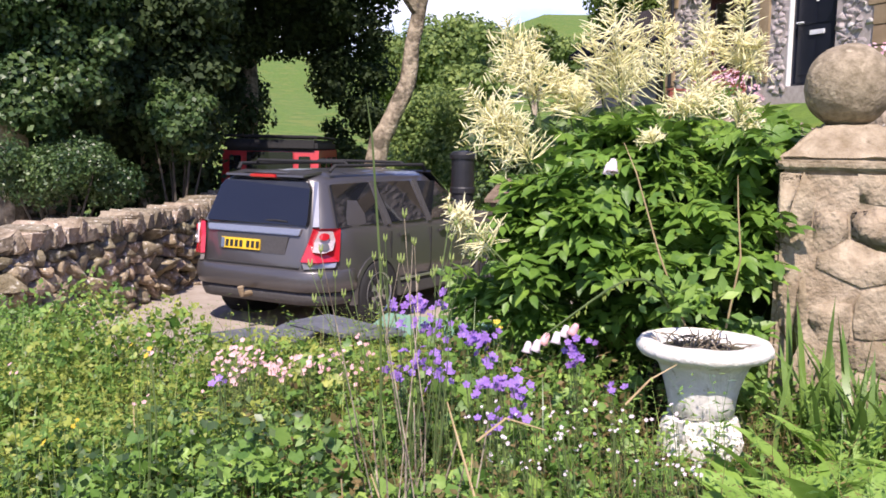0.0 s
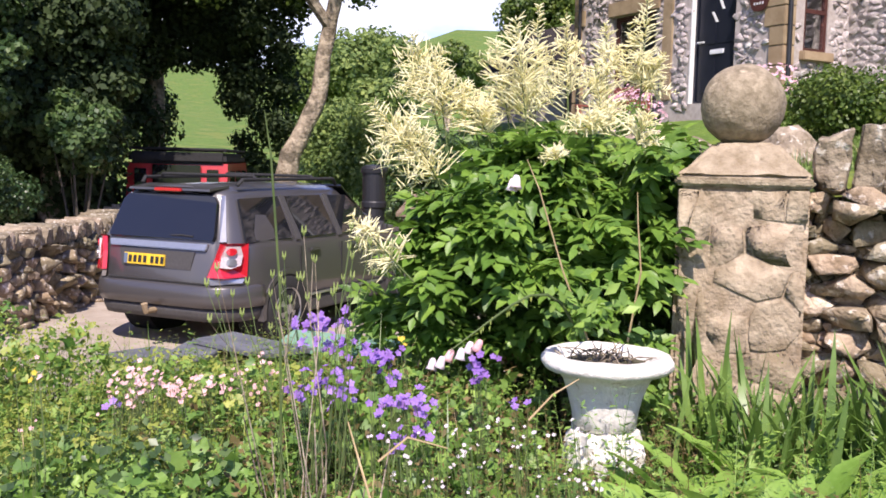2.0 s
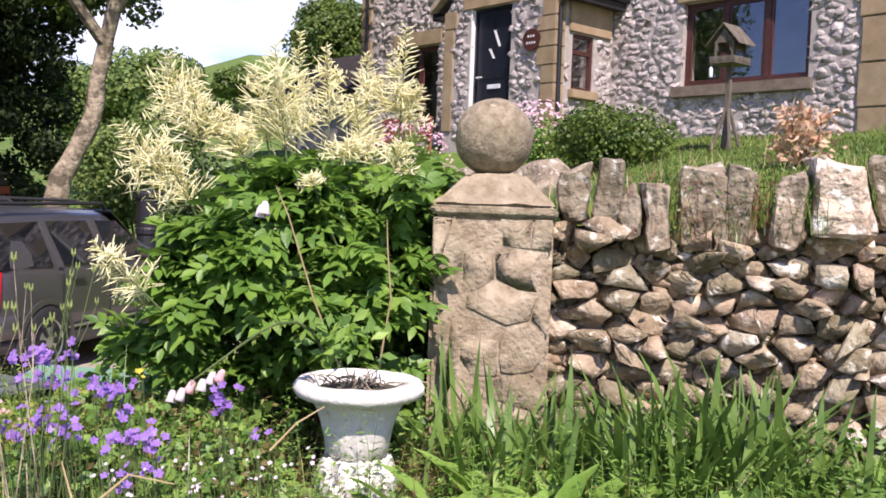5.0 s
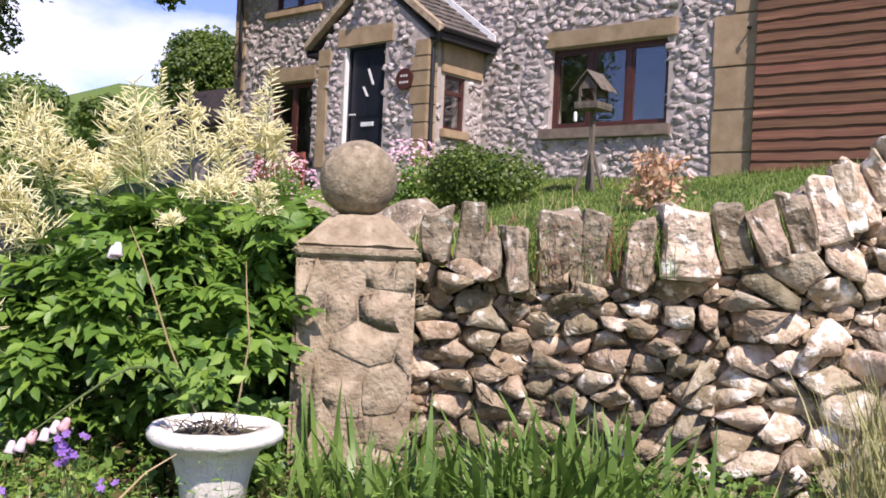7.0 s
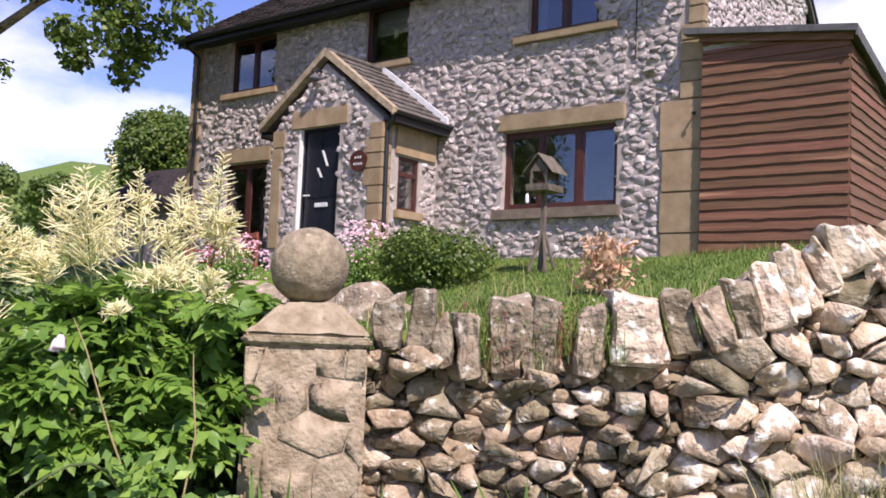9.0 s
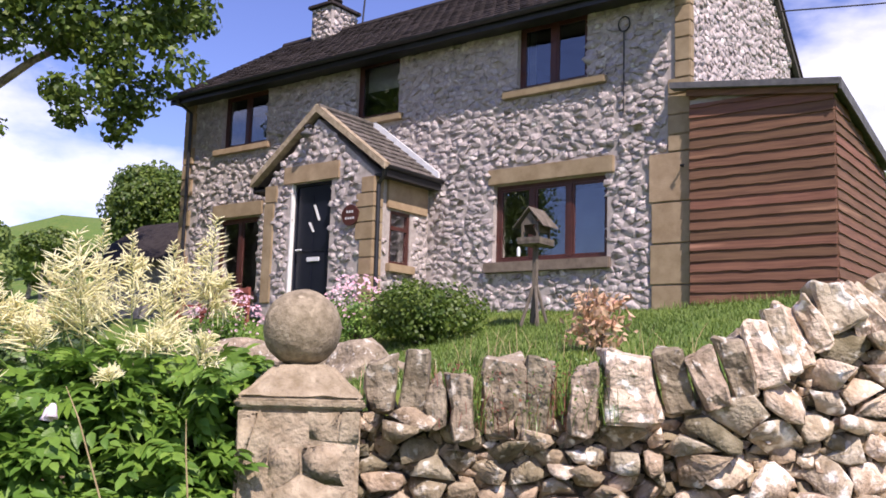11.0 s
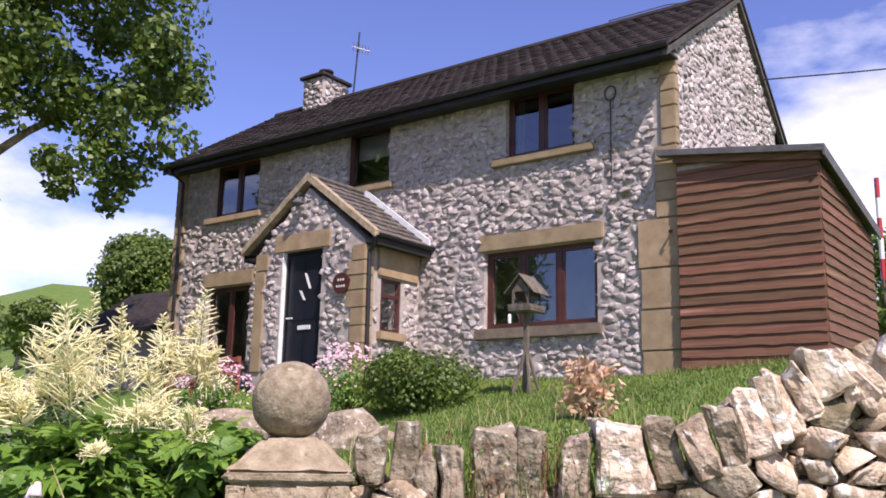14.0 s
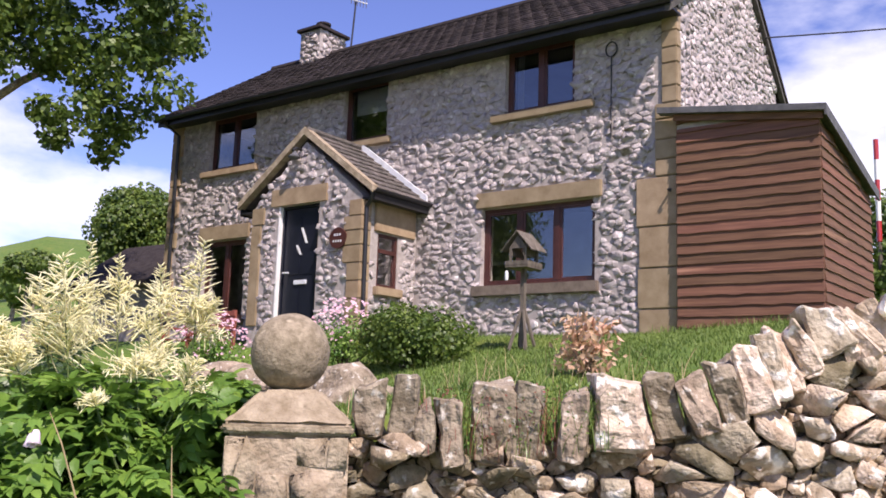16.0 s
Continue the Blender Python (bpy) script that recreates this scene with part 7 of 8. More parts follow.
# columbine seed heads on tall stalks
sr = np.random.default_rng(15)
col = empty("columbine", polar(69.5, -22, 2.45), "tall columbine stalks with pale green seed pods", "flower")
M_POD = mat("green_seed_pod", (0.20, 0.27, 0.07), (0.32, 0.37, 0.13), 30, 0.6, 0)
for k in range(13):
    az, el = (sr.uniform(66.3, 72.3), sr.uniform(-7.6, -4.2)) if k < 8 else (sr.uniform(69.5, 77), sr.uniform(-9, -6))
    tip = polar(az, el, sr.uniform(2.4, 2.7))
    foot = polar(69.8 + sr.normal() * 0.9, -22, 2.45 + sr.normal() * 0.08)
    foot.z = float(ground_z(foot.x, foot.y))
    fork = foot.lerp(tip, 0.78) + Vector((sr.normal() * 0.012, sr.normal() * 0.012, 0))
    tips = [tip] + [fork.lerp(tip, sr.uniform(0.45, 0.9)) + Vector((sr.normal() * 0.04, sr.normal() * 0.04, sr.uniform(-0.01, 0.02))) for _ in range(1 + k % 2)]
    bm = tube([foot, foot.lerp(tip, 0.45) + Vector((sr.normal() * 0.02, sr.normal() * 0.02, 0)), fork, tip], [0.0022, 0.0018, 0.0013, 0.0008], 5)
    for q in tips[1:]:
        tube([fork, fork.lerp(q, 0.5) + Vector((0, 0, -0.004)), q], [0.0012, 0.001, 0.0008], 4, bm)
    world_child(part("stalk", bm, M_STEM if k % 3 else M_BARK), col)
    for top in tips:
        bm = bmesh.new()
        s = sr.uniform(0.7, 1.1)
        for j in range(4):
            a = j * math.pi / 2 + 0.4
            tube([top, top + Vector((0.005 * math.cos(a), 0.005 * math.sin(a), 0.010)) * s, top + Vector((0.007 * math.cos(a), 0.007 * math.sin(a), 0.026)) * s], [0.0012, 0.0032 * s, 0.0007], 5, bm)
        world_child(part("seed_pod", bm, M_POD), col)
for k in range(16):                              # brown tangle at its foot
    foot = polar(69.5 + sr.normal() * 1.6, -21.5, 2.5 + sr.normal() * 0.1)
    foot.z = float(ground_z(foot.x, foot.y))
    top = foot + Vector((sr.normal() * 0.09, sr.normal() * 0.09, sr.uniform(0.25, 0.5)))
    world_child(part("stalk", tube([foot, foot.lerp(top, 0.5), top], [0.003, 0.0028, 0.0018], 5), M_STRAW if k % 4 == 0 else M_BARK), col)
grass_stem = empty("grass_stem", polar(71.8, -20, 2.6), "single long grass stem rising above the bed", "grass")
world_child(part("stalk", tube([polar(71.6, -21, 2.6), polar(71.8, -8, 2.6), polar(72.4, 0, 2.6), polar(72.8, 2.6, 2.6)], [0.004, 0.0035, 0.003, 0.001], 5), M_STEM), grass_stem)

# foxgloves in and beside the urn
fox = empty("foxglove", (URN.x, URN.y, URN.z + 0.5), "spent foxglove stalks growing from the white urn", "flower")
for pts in (((52.6, -10.6, 3.55), (54.3, -6.5, 3.5), (55.9, -1.6, 3.45), (56.7, 0.2, 3.45)), ((50.2, -10.6, 3.6), (49.6, -6.4, 3.55), (49.9, -3.4, 3.55), (50.0, -1.6, 3.55))):
    world_child(part("stalk", tube([polar(*p) for p in pts], [0.0042, 0.0036, 0.0028, 0.0013], 6), M_STRAW), fox)


def bell(at, down, size, material, parent):
    d = Vector(down).normalized()
    bm = lathe([(0.18, 0), (0.30, 0.25), (0.36, 0.7), (0.5, 1.0), (0.44, 1.0), (0.3, 0.7), (0.2, 0.3)], (0, 0, 0), 10)
    m = Matrix.Translation(at) @ d.to_track_quat("Z", "Y").to_matrix().to_4x4() @ Matrix.Diagonal((size, size, size, 1))
    bmesh.ops.transform(bm, matrix=m, verts=bm.verts)
    return world_child(part("bell_flower", bm, material, None, "", True), parent)


bell(polar(57.5, -1.0, 3.45), (-0.1, -0.1, -1), 0.045, M_PALE, fox)
bell(polar(57.3, -0.8, 3.45), (0.2, -0.2, -1), 0.05, M_PALE, fox)
world_child(part("arching_stalk", tube([polar(53.6, -9.6, 3.5), polar(54.3, -8.5, 3.44), polar(55.2, -8.0, 3.38), polar(56.3, -8.1, 3.32), polar(57.4, -8.7, 3.27), polar(58.6, -9.6, 3.2), polar(59.9, -10.6, 3.15), polar(61.2, -11.6, 3.1)], [0.006, 0.006, 0.0055, 0.005, 0.0045, 0.004, 0.003, 0.002], 6), M_STEM), fox)
for k in range(6):
    bell(polar(59.3 + 0.58 * k, -10.9 - 0.26 * k + 0.15 * (k % 2), 3.1 + 0.02 * (k % 2)), (-0.35 + 0.25 * (k % 3), -0.3, -1), 0.040, M_PALE if k % 3 else M_PINK, fox)
for k in range(14):
    f = k / 14
    p = polar(56.3, -8.1, 3.32).lerp(polar(59.9, -10.6, 3.15), f) + Vector((sr.normal() * 0.006, sr.normal() * 0.006, sr.normal() * 0.004))
    bm = bmesh.new()
    s_ = sr.choice([-1, 1])
    tube([p, p + Vector((0.012 * s_, -0.01, -0.004)), p + Vector((0.02 * s_, -0.014, -0.014))], [0.0015, 0.0042, 0.001], 5, bm)
    world_child(part("seed_pod", bm, M_LIME), fox)
bm = bmesh.new()
for k in range(60):
    a, rr = sr.uniform(0, 6.28), sr.uniform(0, 0.17)
    p = Vector((URN.x + rr * math.cos(a), URN.y + rr * math.sin(a), URN.z + 0.49))
    q = p + Vector((sr.normal() * 0.06, sr.normal() * 0.06, sr.uniform(0.01, 0.07)))
    tube([p, p.lerp(q, 0.5) + Vector((0, 0, 0.015)), q], [0.003, 0.003, 0.002], 4, bm)
world_child(tagged(part("twig_litter", bm, M_BARK), kind="stuff"), fox)
V, F = leaf_arrays(*(lambda P: (P, sr.normal(size=P.shape) * 0.4 + np.array([0.4, -0.5, 0.6])))(np.array([polar(52.5 + sr.normal() * 1.6, -8.6 + sr.normal() * 1.1, 3.45 + sr.normal() * 0.06) for _ in range(70)])), sr.uniform(0.04, 0.08, 70), sr, 0.5, 0.5)
world_child(tagged(np_mesh("leaf_spray", V, F, M_HERB), kind="stuff"), fox)
dry = empty("withered_plant", polar(62, -20, 2.5), "bent straw-coloured dead stems in the bed", "stem")
for pts in (((65.9, -21.5, 2.3), (66.9, -18.5, 2.35), (67.7, -15.9, 2.4)), ((65.8, -18.2, 2.4), (64.0, -16.8, 2.4), (61.5, -17.4, 2.45)), ((56.3, -15.6, 2.9), (54.8, -14.0, 3.0), (53.2, -13.0, 3.1))):
    world_child(part("stalk", tube([polar(*p) for p in pts], [0.0034, 0.003, 0.0018], 5), M_STRAW), dry)

# sword-leaved clumps under the wall, and broad leaves before them
for k, (az, d, n, h, w) in enumerate(((43.5, 3.75, 42, 0.62, 0.028), (39.8, 3.7, 36, 0.50, 0.028), (34.0, 3.7, 56, 0.60, 0.032), (30.0, 3.65, 84, 0.66, 0.034), (26.5, 3.7, 60, 0.58, 0.030), (36.8, 3.75, 28, 0.46, 0.026), (32.0, 3.5, 40, 0.5, 0.03), (41.5, 3.55, 30, 0.5, 0.026), (22.5, 3.75, 18, 0.38, 0.018))):
    r = np.random.default_rng(600 + k)
    c = polar(az, 0, d)
    P = np.stack([c.x + r.normal(size=n) * 0.13, c.y + r.normal(size=n) * 0.09, np.zeros(n)], 1)
    P[:, 2] = ground_z(P[:, 0], P[:, 1])
    V, F = blade_arrays(P, h * r.uniform(0.55, 1.1, n), r.uniform(0.08, 0.75, n), w * r.uniform(0.7, 1.3, n), r, 0.9)
    th = empty("sword_plant", (c.x, c.y, float(P[:, 2].mean())), "clump of green sword-shaped leaves before the wall", "plant", "sword-leaved plants")
    for q in range(n):
        world_child(np_mesh("leaf", V[q * 7:q * 7 + 7], np.array([[0, 1, 3], [0, 3, 2], [2, 3, 5], [2, 5, 4], [4, 5, 6]]), M_BLADE), th)


def dock_leaf(foot, heading, length, width, rise, droop, r):
    """A long oval leaf, folded along its midrib, that rises and arches over; with a short stalk."""
    f = np.linspace(0, 1, 8)
    out = np.array([math.cos(heading), math.sin(heading), 0.0])
    side = np.array([-out[1], out[0], 0.0])
    mid = np.array(foot)[None] + out[None] * (f * length * (1 - 0.2 * droop))[:, None] + np.array([0, 0, 1.0])[None] * (length * (rise * f - droop * f ** 2.4))[:, None]
    half = width * 0.5 * np.clip(np.sin(math.pi * np.clip((f - 0.16) / 0.84, 0, 1) ** 0.8), 0.05, 1)
    wav = 1 + 0.16 * np.sin(f * 17 + r.uniform(0, 6))
    tw = r.normal() * 0.25
    L = mid + side * (half * wav)[:, None] + np.array([0, 0, 1.0]) * (half * (0.35 + tw))[:, None]
    R = mid - side * (half / wav)[:, None] + np.array([0, 0, 1.0]) * (half * (0.35 - tw))[:, None]
    V = np.concatenate([L, mid, R])
    m = len(f)
    F = [(a + i, a + i + 1, b + i + 1, b + i) for a, b in ((0, m), (m, 2 * m)) for i in range(m - 1)]
    return V, np.array(F)


for k, (az, d, n, big) in enumerate(((41.8, 3.35, 12, 1.1), (38.5, 3.3, 12, 1.0), (45.3, 3.1, 13, 1.05), (35.5, 3.4, 10, 1.0), (48.0, 2.9, 12, 0.9), (31.5, 3.35, 9, 0.8), (43.0, 2.85, 14, 1.1), (20.0, 3.6, 9, 0.8), (46.0, 2.65, 13, 1.0), (40.6, 2.95, 12, 1.05), (50.5, 2.65, 11, 0.8), (37.0, 3.0, 10, 0.9), (53.5, 2.5, 9, 0.65), (74.5, 2.35, 9, 0.6), (77.5, 2.3, 8, 0.6), (83, 2.25, 8, 0.65))):
    r = np.random.default_rng(640 + k)
    c = polar(az, 0, d)
    c.z = float(ground_z(c.x, c.y))
    th = empty("broadleaf_plant", c, "rosette of broad fresh green leaves in the bed", "plant", "broad-leaved plants")
    for q in range(n):
        foot = c + Vector((r.normal() * 0.03, r.normal() * 0.03, 0))
        V, F = dock_leaf(foot, 6.28 * (q + r.uniform(-0.3, 0.3)) / n, big * r.uniform(0.24, 0.38), big * r.uniform(0.075, 0.12), r.uniform(0.55, 1.25), r.uniform(0.3, 0.75), r)
        world_child(np_mesh("leaf", V, F, M_DOCK, smooth=True), th)

hr = np.random.default_rng(66)
hp = np.array([polar(hr.uniform(6, 14.5), 0, hr.uniform(3.1, 3.9)) for _ in range(700)])
hp[:, 2] = ground_z(hp[:, 0], hp[:, 1])
tagged(np_mesh("tall_grass", *blade_arrays(hp, hr.uniform(0.35, 0.85, 700), hr.uniform(0.1, 0.6, 700), hr.uniform(0.004, 0.008, 700), hr), mat("pale_grass", (0.22, 0.24, 0.08), (0.40, 0.38, 0.17), 5, 0.7, 0, leaf=0.3, island=0.3)), "tall pale seeding grass at the foot of the wall", "grass", kind="stuff")

# slabs and a green sheet on the edge of the bed
M_SLAB = mat("dark_slate_slab", (0.09, 0.095, 0.105), (0.16, 0.165, 0.18), 5, 0.55, 0.3, 20, spots=(0.3, 0.3, 0.31), spot_scale=4, spot_at=0.66)
M_GREENS = mat("green_sheet_plastic", (0.16, 0.30, 0.20), (0.20, 0.36, 0.25), 3, 0.6, 0.1, 20)
for k, (az, el, d, sx, sy, rz) in enumerate(((79.2, -11.7, 4.95, 0.24, 0.17, 0.3), (76.2, -11.5, 4.95, 0.15, 0.16, 0.9), (73.6, -11.1, 5.0, 0.26, 0.15, 0.5), (78.0, -12.6, 4.8, 0.14, 0.12, 1.1), (71.4, -11.5, 4.9, 0.16, 0.14, 0.2))):
    th = part("stone_slab", roughen(one_box(-sx * 0.8, sx * 0.8, -sy, sy, -0.012, 0.012, 0.004), 2, 0.0025, 9, k * 3.0), M_SLAB)
    th.location = polar(az, el, d)
    th.rotation_euler = (0.05 * (k % 2), 0.04 * (k % 3 - 1), rz)
    tagged(th, "dark grey slate slab lying at the bed's edge", "slab", "slate slabs")
    ped = part("rubble_block", roughen(one_box(-sx * 0.55, sx * 0.55, -sy * 0.6, sy * 0.6, -0.9, -0.05, 0.02), 3, 0.03, 6, k), M_DRY)
    ped.location, ped.rotation_euler = th.location, (0, 0, rz)
    tagged(ped, "rough rubble block holding up a slate slab", "rubble")
gs_ = part("green_sheet", roughen(one_box(-0.36, 0.36, -0.2, 0.2, -0.012, 0.012, 0.004), 4, 0.008, 3), M_GREENS)
gs_.location, gs_.rotation_euler = polar(67.2, -11.3, 5.0), (0.05, 0.04, 0.9)
tagged(gs_, "pale green plastic sheet at the bed's edge", "sheet")
ped = part("rubble_block", roughen(one_box(-0.3, 0.3, -0.18, 0.18, -0.9, -0.03, 0.02), 3, 0.03, 6, 9.0), M_DRY)
ped.location, ped.rotation_euler = gs_.location, (0, 0, 0.9)
tagged(ped, "rough rubble block under the green sheet", "rubble")

# ---- the garden before the house ----
lr = np.random.default_rng(3)


def lawn_blades(n, x0, x1, y0, y1, h0, h1, w, material, label):
    x, y = lr.uniform(x0, x1, n), lr.uniform(y0, y1, n)
    ye = np.interp(x, EDGE_X, EDGE_Y)
    ok = (y > ye + 0.1) & ~((y > -0.06) & (x < 3.3)) & ~((x > PX0) & (x < PX1) & (y > PY - 0.05))
    x, y = x[ok], y[ok]
    tagged(np_mesh("lawn_grass", *blade_arrays(np.stack([x, y, ground_z(x, y) - 0.01], 1), lr.uniform(h0, h1, len(x)), lr.uniform(0.1, 0.8, len(x)), w, lr), material), label, "grass", kind="stuff")


M_LAWN = mat("lawn_blade", (0.10, 0.165, 0.028), (0.20, 0.285, 0.06), 1.2, 0.6, 0, leaf=0.3, island=0.3)
lawn_blades(90000, -2.5, 8.0, -7.8, 0.2, 0.025, 0.07, 0.008, M_LAWN, "sunny mown lawn sloping to the house")
lawn_blades(1500, 1.2, 4.2, -0.9, -0.15, 0.06, 0.16, 0.008, M_LAWN, "longer grass at the foot of the shed")
lawn_blades(900, 1.5, 7.0, -7.8, -6.6, 0.06, 0.18, 0.006, M_BLADE, "rank grass behind the coping stones")
lawn_blades(260, 1.5, 7.0, -7.8, -5.5, 0.12, 0.32, 0.004, M_STRAW, "seeding straw grass stems on the lawn")


def garden_bush(name, x, y, rx, ry, h, n, size, material, label, seed, parts_=9):
    r = np.random.default_rng(seed)
    z = float(ground_z(x, y))
    cl = [(x + r.uniform(-0.62, 0.62) * rx, y + r.uniform(-0.62, 0.62) * ry, z + h * r.uniform(0.3, 0.68), rx * 0.5, ry * 0.5, h * 0.34) for _ in range(parts_)]
    return bush(name, cl, n, size, material, label, seed, "bush", 0.55)


garden_bush("bush", -0.92, -3.0, 0.85, 0.65, 0.80, 9000, 0.055, M_LEAF, "rounded mid green evergreen bush on the lawn", 71, 14)
pk1 = garden_bush("flowering_bush", -2.2, -2.75, 0.62, 0.5, 0.75, 2600, 0.045, M_HERB, "low bush covered with pink flowers", 72)
pk2 = garden_bush("flowering_bush", -5.0, -2.6, 0.7, 0.5, 0.7, 2600, 0.045, M_HERB, "low bush covered with pink flowers by the door", 73)
M_PINK2 = mat("rose_petal", (0.68, 0.34, 0.44), (0.86, 0.64, 0.70), 9, 0.7, 0, leaf=0.3, island=0.25)
for b, (x, y, rx, ry, h), sd in ((pk1, (-2.2, -2.75, 0.72, 0.55, 0.82), 5), (pk2, (-5.0, -2.6, 0.8, 0.55, 0.8), 6)):
    r = np.random.default_rng(sd)
    bm = bmesh.new()
    for _ in range(260):
        a, e = r.uniform(0, 6.28), r.uniform(0.15, 1.4)
        blossom(bm, Vector((x + rx * math.cos(a) * math.cos(e), y + ry * math.sin(a) * math.cos(e), float(ground_z(x, y)) + 0.1 + h * math.sin(e) * r.uniform(0.8, 1.05))), r.uniform(0.035, 0.06), r)
    world_child(part("blossom", bm, M_PINK2), b)
dead = empty("dead_shrub", (3.04, -6.0, float(ground_z(3.04, -6.0))), "withered shrub with papery orange-brown leaves", "bush")
M_RUST = mat("withered_leaf", (0.50, 0.28, 0.15), (0.78, 0.58, 0.40), 8, 0.7, 0.2, 30, leaf=0.3, island=0.35)
r = np.random.default_rng(8)
P = np.array(dead.location) + np.stack([r.normal(size=380) * 0.092, r.normal(size=380) * 0.092, r.uniform(0.04, 0.42, 380)], 1)
V, F = leaf_arrays(P, r.normal(size=(380, 3)), r.uniform(0.05, 0.09, 380), r, 0.5, 0.9)
world_child(np_mesh("foliage", V, F, M_RUST), dead)
for k in range(12):
    q = Vector(P[k])
    world_child(part("stem", tube([dead.location + Vector((0, 0, -0.03)), dead.location.lerp(q, 0.5) + Vector((0, 0, 0.03)), q], [0.006, 0.005, 0.002], 5), M_BARK), dead)

# bird table
BT = Vector((0.12, -2.1, float(ground_z(0.12, -2.1))))
bird = empty("bird_table", BT, "weathered wooden bird table with a pitched roof", "bird table")
M_OLD = mat("grey_weathered_wood", (0.082, 0.066, 0.05), (0.185, 0.155, 0.12), 6, 0.9, 0.5, 40, stretch=(2, 2, 0.6))
part("post", one_box(-0.045, 0.045, -0.045, 0.045, 0, 1.30, 0.006), M_OLD, bird)
for k in range(4):
    a = math.pi / 4 + k * math.pi / 2
    part("brace", tube([(0.27 * math.cos(a), 0.27 * math.sin(a), -0.03), (0.04 * math.cos(a), 0.04 * math.sin(a), 0.62)], 0.034, 6), M_OLD, bird)
part("tray", one_box(-0.30, 0.30, -0.24, 0.24, 1.30, 1.34, 0.006), M_OLD, bird)
for y0 in (-0.24, 0.215):
    part("rim", one_box(-0.30, 0.30, y0, y0 + 0.025, 1.342, 1.41), M_OLD, bird)
    part("house_panel", one_box(-0.24, 0.24, y0 * 0.6 - 0.01, y0 * 0.6 + 0.01, 1.50, 1.62), M_OLD, bird)
for x0 in (-0.30, 0.275):
    part("rim", one_box(x0, x0 + 0.025, -0.214, 0.214, 1.342, 1.41), M_OLD, bird)
    part("gable_panel", prism([(-0.2, 1.62), (0.2, 1.62), (0.0, 1.84)], "x", x0 * 0.8, x0 * 0.8 + 0.02), M_OLD, bird)
for sx in (-0.22, 0.22):
    for sy in (-0.17, 0.17):
        part("corner_post", one_box(sx - 0.018, sx + 0.018, sy - 0.018, sy + 0.018, 1.341, 1.62), M_OLD, bird)
for s in (-1, 1):
    for k in range(4):
        f0, f1 = k / 4, (k + 1) / 4 + 0.03
        part("roof_slat", prism([(s * 0.32 * f0, 1.89 - 0.30 * f0), (s * 0.32 * f1, 1.89 - 0.30 * f1), (s * 0.32 * f1, 1.905 - 0.30 * f1), (s * 0.32 * f0, 1.915 - 0.30 * f0)], "x", -0.30, 0.30), M_OLD, bird)
part("hanging_feeder", lathe([(0.03, 0), (0.035, 0.01), (0.035, 0.13), (0.01, 0.16)], (0.27, -0.22, 1.1), 10), M_LEAD, bird, "small wire bird feeder")
bird.rotation_euler, bird.scale = (0, 0, -1.55), (0.63, 0.63, 0.75)

# rocks of the rockery and terrace edge
rr = np.random.default_rng(19)


def rock(x, y, z, s, label="pale limestone boulder in the rockery"):
    bm = bmesh.new()
    bmesh.ops.create_icosphere(bm, subdivisions=3, radius=1.0)
    o = rr.uniform(0, 60)
    for v in bm.verts:
        q = v.co * 1.3 + Vector((o, o, o))
        v.co *= 1 + 0.32 * noise.noise(q) + 0.12 * noise.noise(q * 2.7)
    bmesh.ops.transform(bm, matrix=pose(x, y, z, rr.uniform(-20, 20), rr.uniform(-20, 20), rr.uniform(0, 360)) @ Matrix.Diagonal((s * rr.uniform(0.9, 1.3), s * rr.uniform(0.8, 1.1), s * rr.uniform(0.6, 0.85), 1)), verts=bm.verts)
    bmesh.ops.recalc_face_normals(bm, faces=bm.faces)
    me_ob = part("boulder", bm, M_COPE)
    tagged(me_ob, label, "rock", "rockery boulders")


for x, y, s in ((0.95, -6.1, 0.30), (0.80, -6.45, 0.32), (-1.0, -4.2, 0.34), (-1.35, -4.6, 0.28), (-0.6, -4.7, 0.22), (-1.9, -4.2, 0.36), (-2.6, -4.1, 0.3), (-3.3, -3.9, 0.34), (-4.0, -3.9, 0.32), (-4.9, -3.7, 0.36), (-5.7, -3.8, 0.3), (1.9, -7.3, 0.2), (1.3, -6.9, 0.28), (0.7, -6.5, 0.3), (0.2, -6.2, 0.26), (-0.5, -5.9, 0.34), (-1.2, -5.7, 0.3), (-2.0, -5.4, 0.36), (-2.8, -5.2, 0.3)):
    rock(x, y, float(ground_z(x, y)) + s * 0.2, s)
for k, (az, el, d, s) in enumerate(((56, -0.6, 6.6, 0.26), (54, -0.2, 6.9, 0.3), (50.5, 0.3, 7.0, 0.3), (48.6, 0.2, 6.8, 0.28), (46.9, 0.6, 7.0, 0.24))):
    p = polar(az, el, d)
    rock(p.x, p.y, float(ground_z(p.x, p.y)) + s * 0.3, s)
for x, y, z, s in ((-0.95, -5.55, -0.80, 0.27), (-0.55, -5.60, -0.86, 0.25), (-1.35, -5.45, -0.80, 0.28), (-1.75, -5.30, -0.78, 0.28), (-0.15, -5.75, -0.84, 0.24), (0.35, -6.0, -0.86, 0.22)):
    rock(x, y, z, s, "grey limestone boulder stacked on the terrace edge")
# silver-leaved and green cover on the terrace
garden_bush("silver_bush", -1.6, -5.5, 0.7, 0.4, 0.45, 2500, 0.04, mat("silver_leaf", (0.20, 0.24, 0.21), (0.34, 0.37, 0.34), 6, 0.7, 0, leaf=0.2, island=0.2), "silvery low shrub on the rockery", 81)
garden_bush("bush", -3.0, -5.6, 0.9, 0.5, 0.5, 3000, 0.05, M_HERB, "green spreading shrub on the terrace", 82)
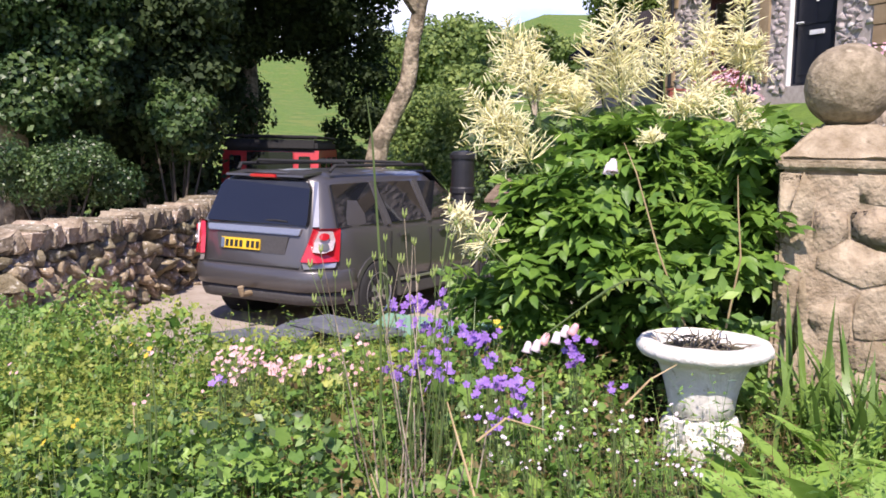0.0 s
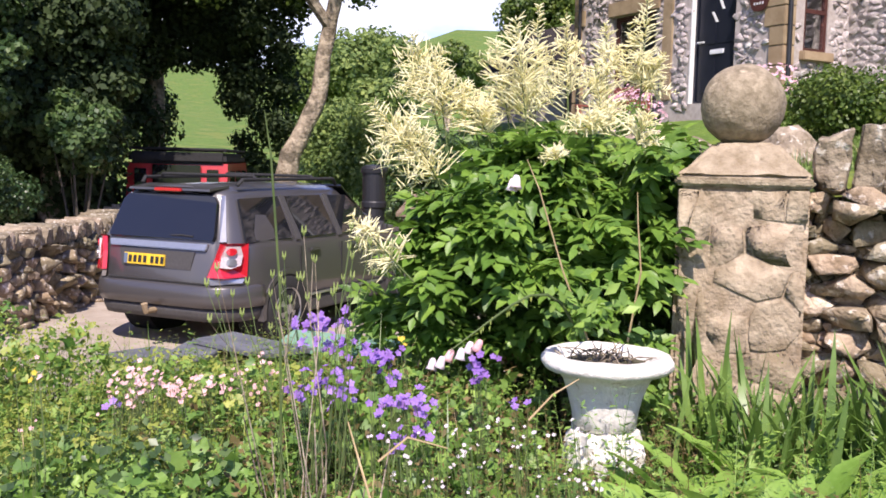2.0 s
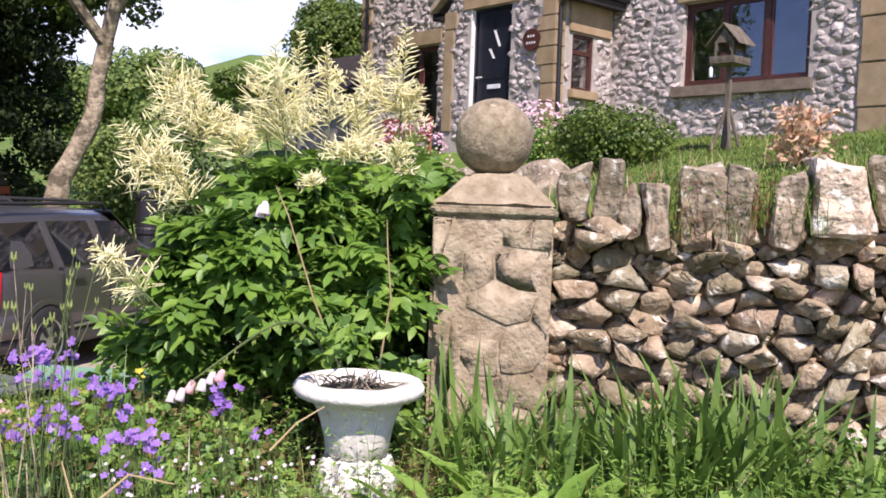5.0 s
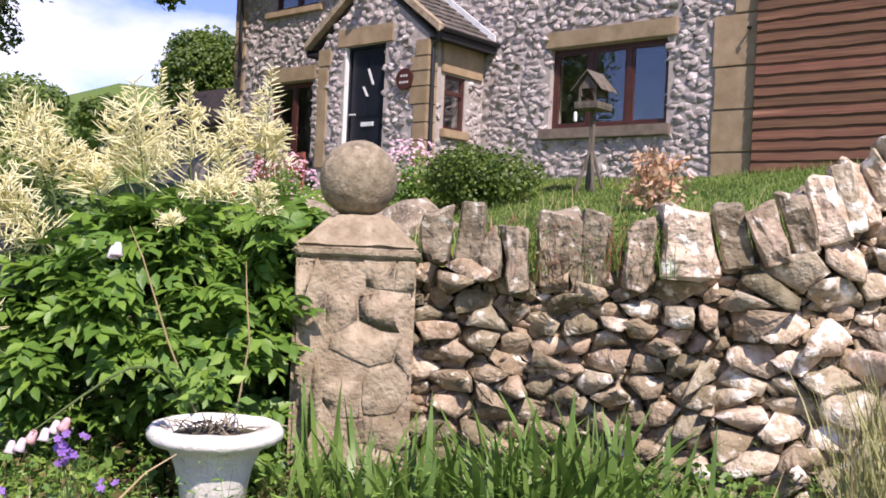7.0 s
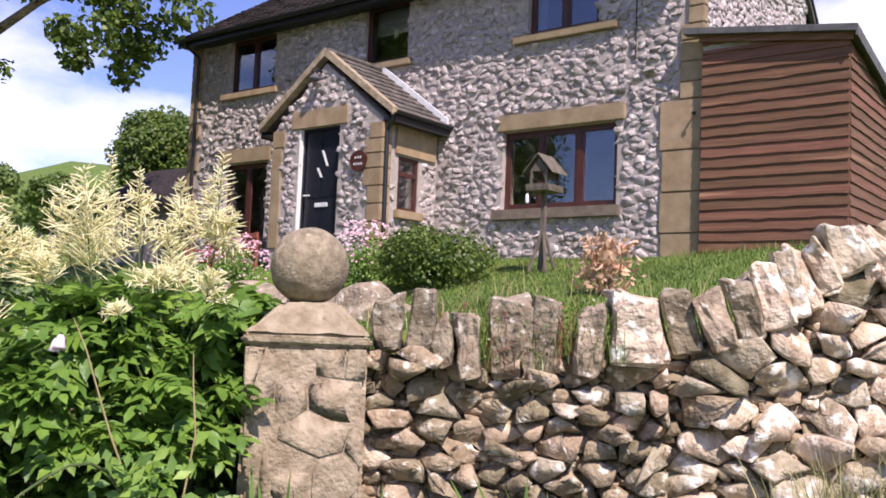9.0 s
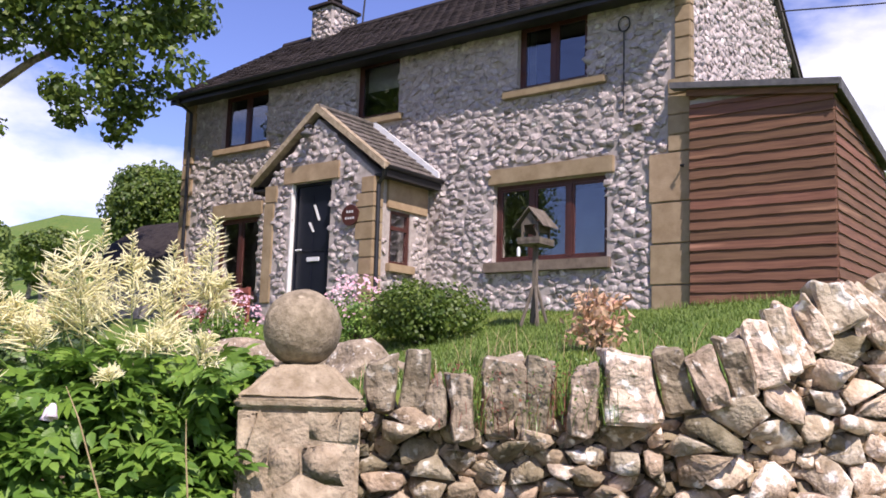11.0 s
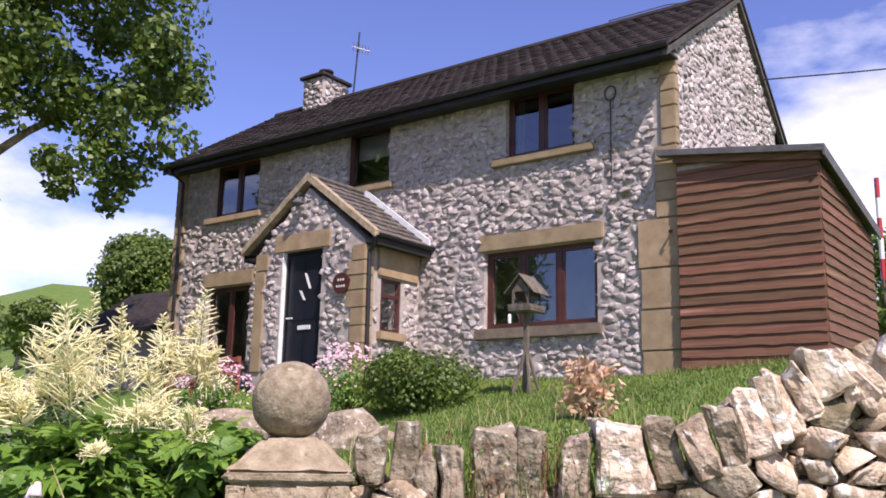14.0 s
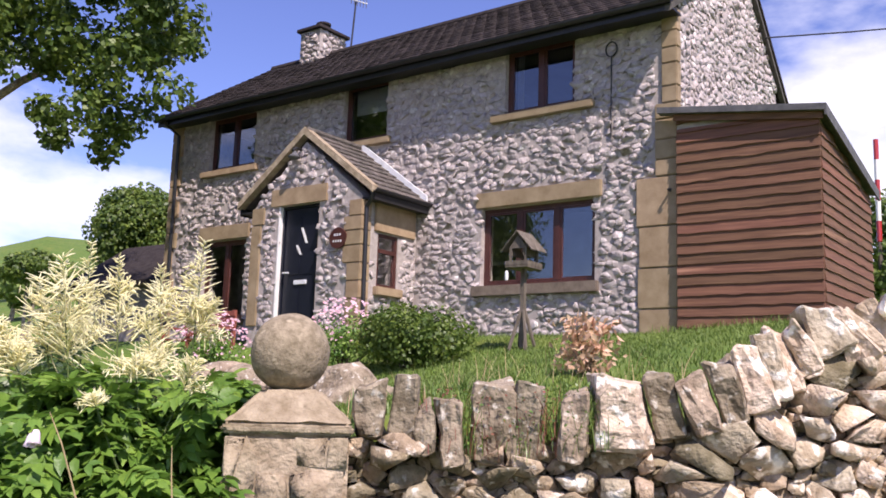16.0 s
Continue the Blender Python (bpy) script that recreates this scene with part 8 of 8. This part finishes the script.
# weeds rooted in the coping
M_REDW = mat("reddish_weed", (0.16, 0.05, 0.035), (0.30, 0.13, 0.08), 9, 0.7, 0, leaf=0.2, island=0.3)
for k, u in enumerate((0.30, 0.42, 0.50, 0.62, 0.76, 0.80, 0.88, 0.94, 0.98)):
    p, n2 = wall_at(u)
    r = np.random.default_rng(900 + k)
    m = 40
    P = np.array(p) + np.outer(r.uniform(-0.16, 0.02, m), np.array(n2)) + r.normal(size=(m, 3)) * np.array([0.05, 0.05, 0])
    P[:, 2] = wall_top(u) + r.uniform(0.0, 0.04, m)
    V, F = blade_arrays(P, r.uniform(0.1, 0.36, m), r.uniform(0.1, 0.7, m), 0.004, r)
    q = r.integers(0, m, 90)                     # tiny leaves along the stems
    V, F = join_arrays((V, F), leaf_arrays(P[q] + np.outer(r.uniform(-0.02, 0.04, 90), np.array(n2)) + np.stack([r.normal(size=90) * 0.02, r.normal(size=90) * 0.02, r.uniform(0.03, 0.3, 90)], 1), r.normal(size=(90, 3)) + np.array([0.3, -0.3, 0.5]), r.uniform(0.012, 0.026, 90), r))
    tagged(np_mesh("wall_weed", V, F, M_BLADE if k % 2 or k > 4 else M_REDW), "wispy weeds rooted between coping stones", "weed", "weeds on the wall", kind="stuff")

# red bench by the door, behind the plumes
M_BENCH = mat("red_brown_wood", (0.20, 0.055, 0.04), (0.30, 0.09, 0.065), 6, 0.7, 0.3, 40)
bz = float(ground_z(-5.9, -2.2))
bench = empty("garden_bench", (-6.5, -1.5, bz), "red-brown slatted wooden garden bench by the house", "bench")
for k in range(4):
    part("seat_slat", one_box(-0.65, 0.65, -0.45 + 0.11 * k, -0.36 + 0.11 * k, 0.42, 0.445), M_BENCH, bench)
for k in range(4):
    part("back_slat", one_box(-0.65, 0.65, 0.03, 0.055, 0.52 + 0.11 * k, 0.60 + 0.11 * k), M_BENCH, bench)
for sx in (-0.62, 0.56):
    part("leg", one_box(sx, sx + 0.06, -0.46, -0.40, -0.25, 0.62), M_BENCH, bench)
    part("leg", one_box(sx, sx + 0.06, 0.056, 0.11, -0.25, 0.95), M_BENCH, bench)
    part("armrest", one_box(sx - 0.01, sx + 0.07, -0.48, 0.1, 0.621, 0.65), M_BENCH, bench)

# outbuilding beyond the house's far end
ob_ = empty("outbuilding", (-13.2, 3.0, -0.6), "low stone outbuilding with a dark pitched roof", "building")
world_child(part("wall", one_box(-15.4, -10.8, 1.6, 4.6, -1.2, 1.55), M_MORTAR), ob_)
world_child(part("roof", prism([(1.3, 1.5), (3.1, 2.7), (4.9, 1.5), (4.9, 1.62), (3.1, 2.84), (1.3, 1.62)], "x", -15.7, -10.5), M_SLATE), ob_)
world_child(part("door", one_box(-12.2, -11.3, 1.565, 1.598, -0.9, 1.1), M_WOOD), ob_)

# service cable and marker pole
cable = empty("service_cable", (1.3, 3.6, 5.6), "black overhead service cable leaving the gable", "cable")
a, b = Vector((1.3, 3.72, 5.45)), Vector((17.0, 14.0, 8.9))
world_child(part("wire", tube([a.lerp(b, t) + Vector((0, 0, -1.0 * 4 * t * (1 - t) * 0.5)) for t in np.linspace(0, 1, 14)], 0.014, 5), M_TYRE), cable)
world_child(part("wire", tube([Vector((-1.2, 2.9, 6.9)), Vector((-2.2, 8.0, 9.6)), Vector((-4.0, 18, 14.5))], 0.014, 5), M_TYRE), cable)
pp = polar(10.9, 0, 24)
pole = empty("marker_pole", (pp.x, pp.y, float(ground_z(pp.x, pp.y))), "slim red and white pole beyond the shed", "pole")
zt = polar(10.9, 15.2, 24).z
for k in range(5):
    world_child(part("band", tube([(pp.x, pp.y, zt - 0.5 * k - 0.498), (pp.x, pp.y, zt - 0.5 * k)], 0.06, 8), M_RED if k % 2 == 0 else M_WHITE), pole)
world_child(part("shaft", tube([(pp.x, pp.y, pole.location.z - 0.2), (pp.x, pp.y, zt - 2.5)], 0.05, 8), M_OLD), pole)
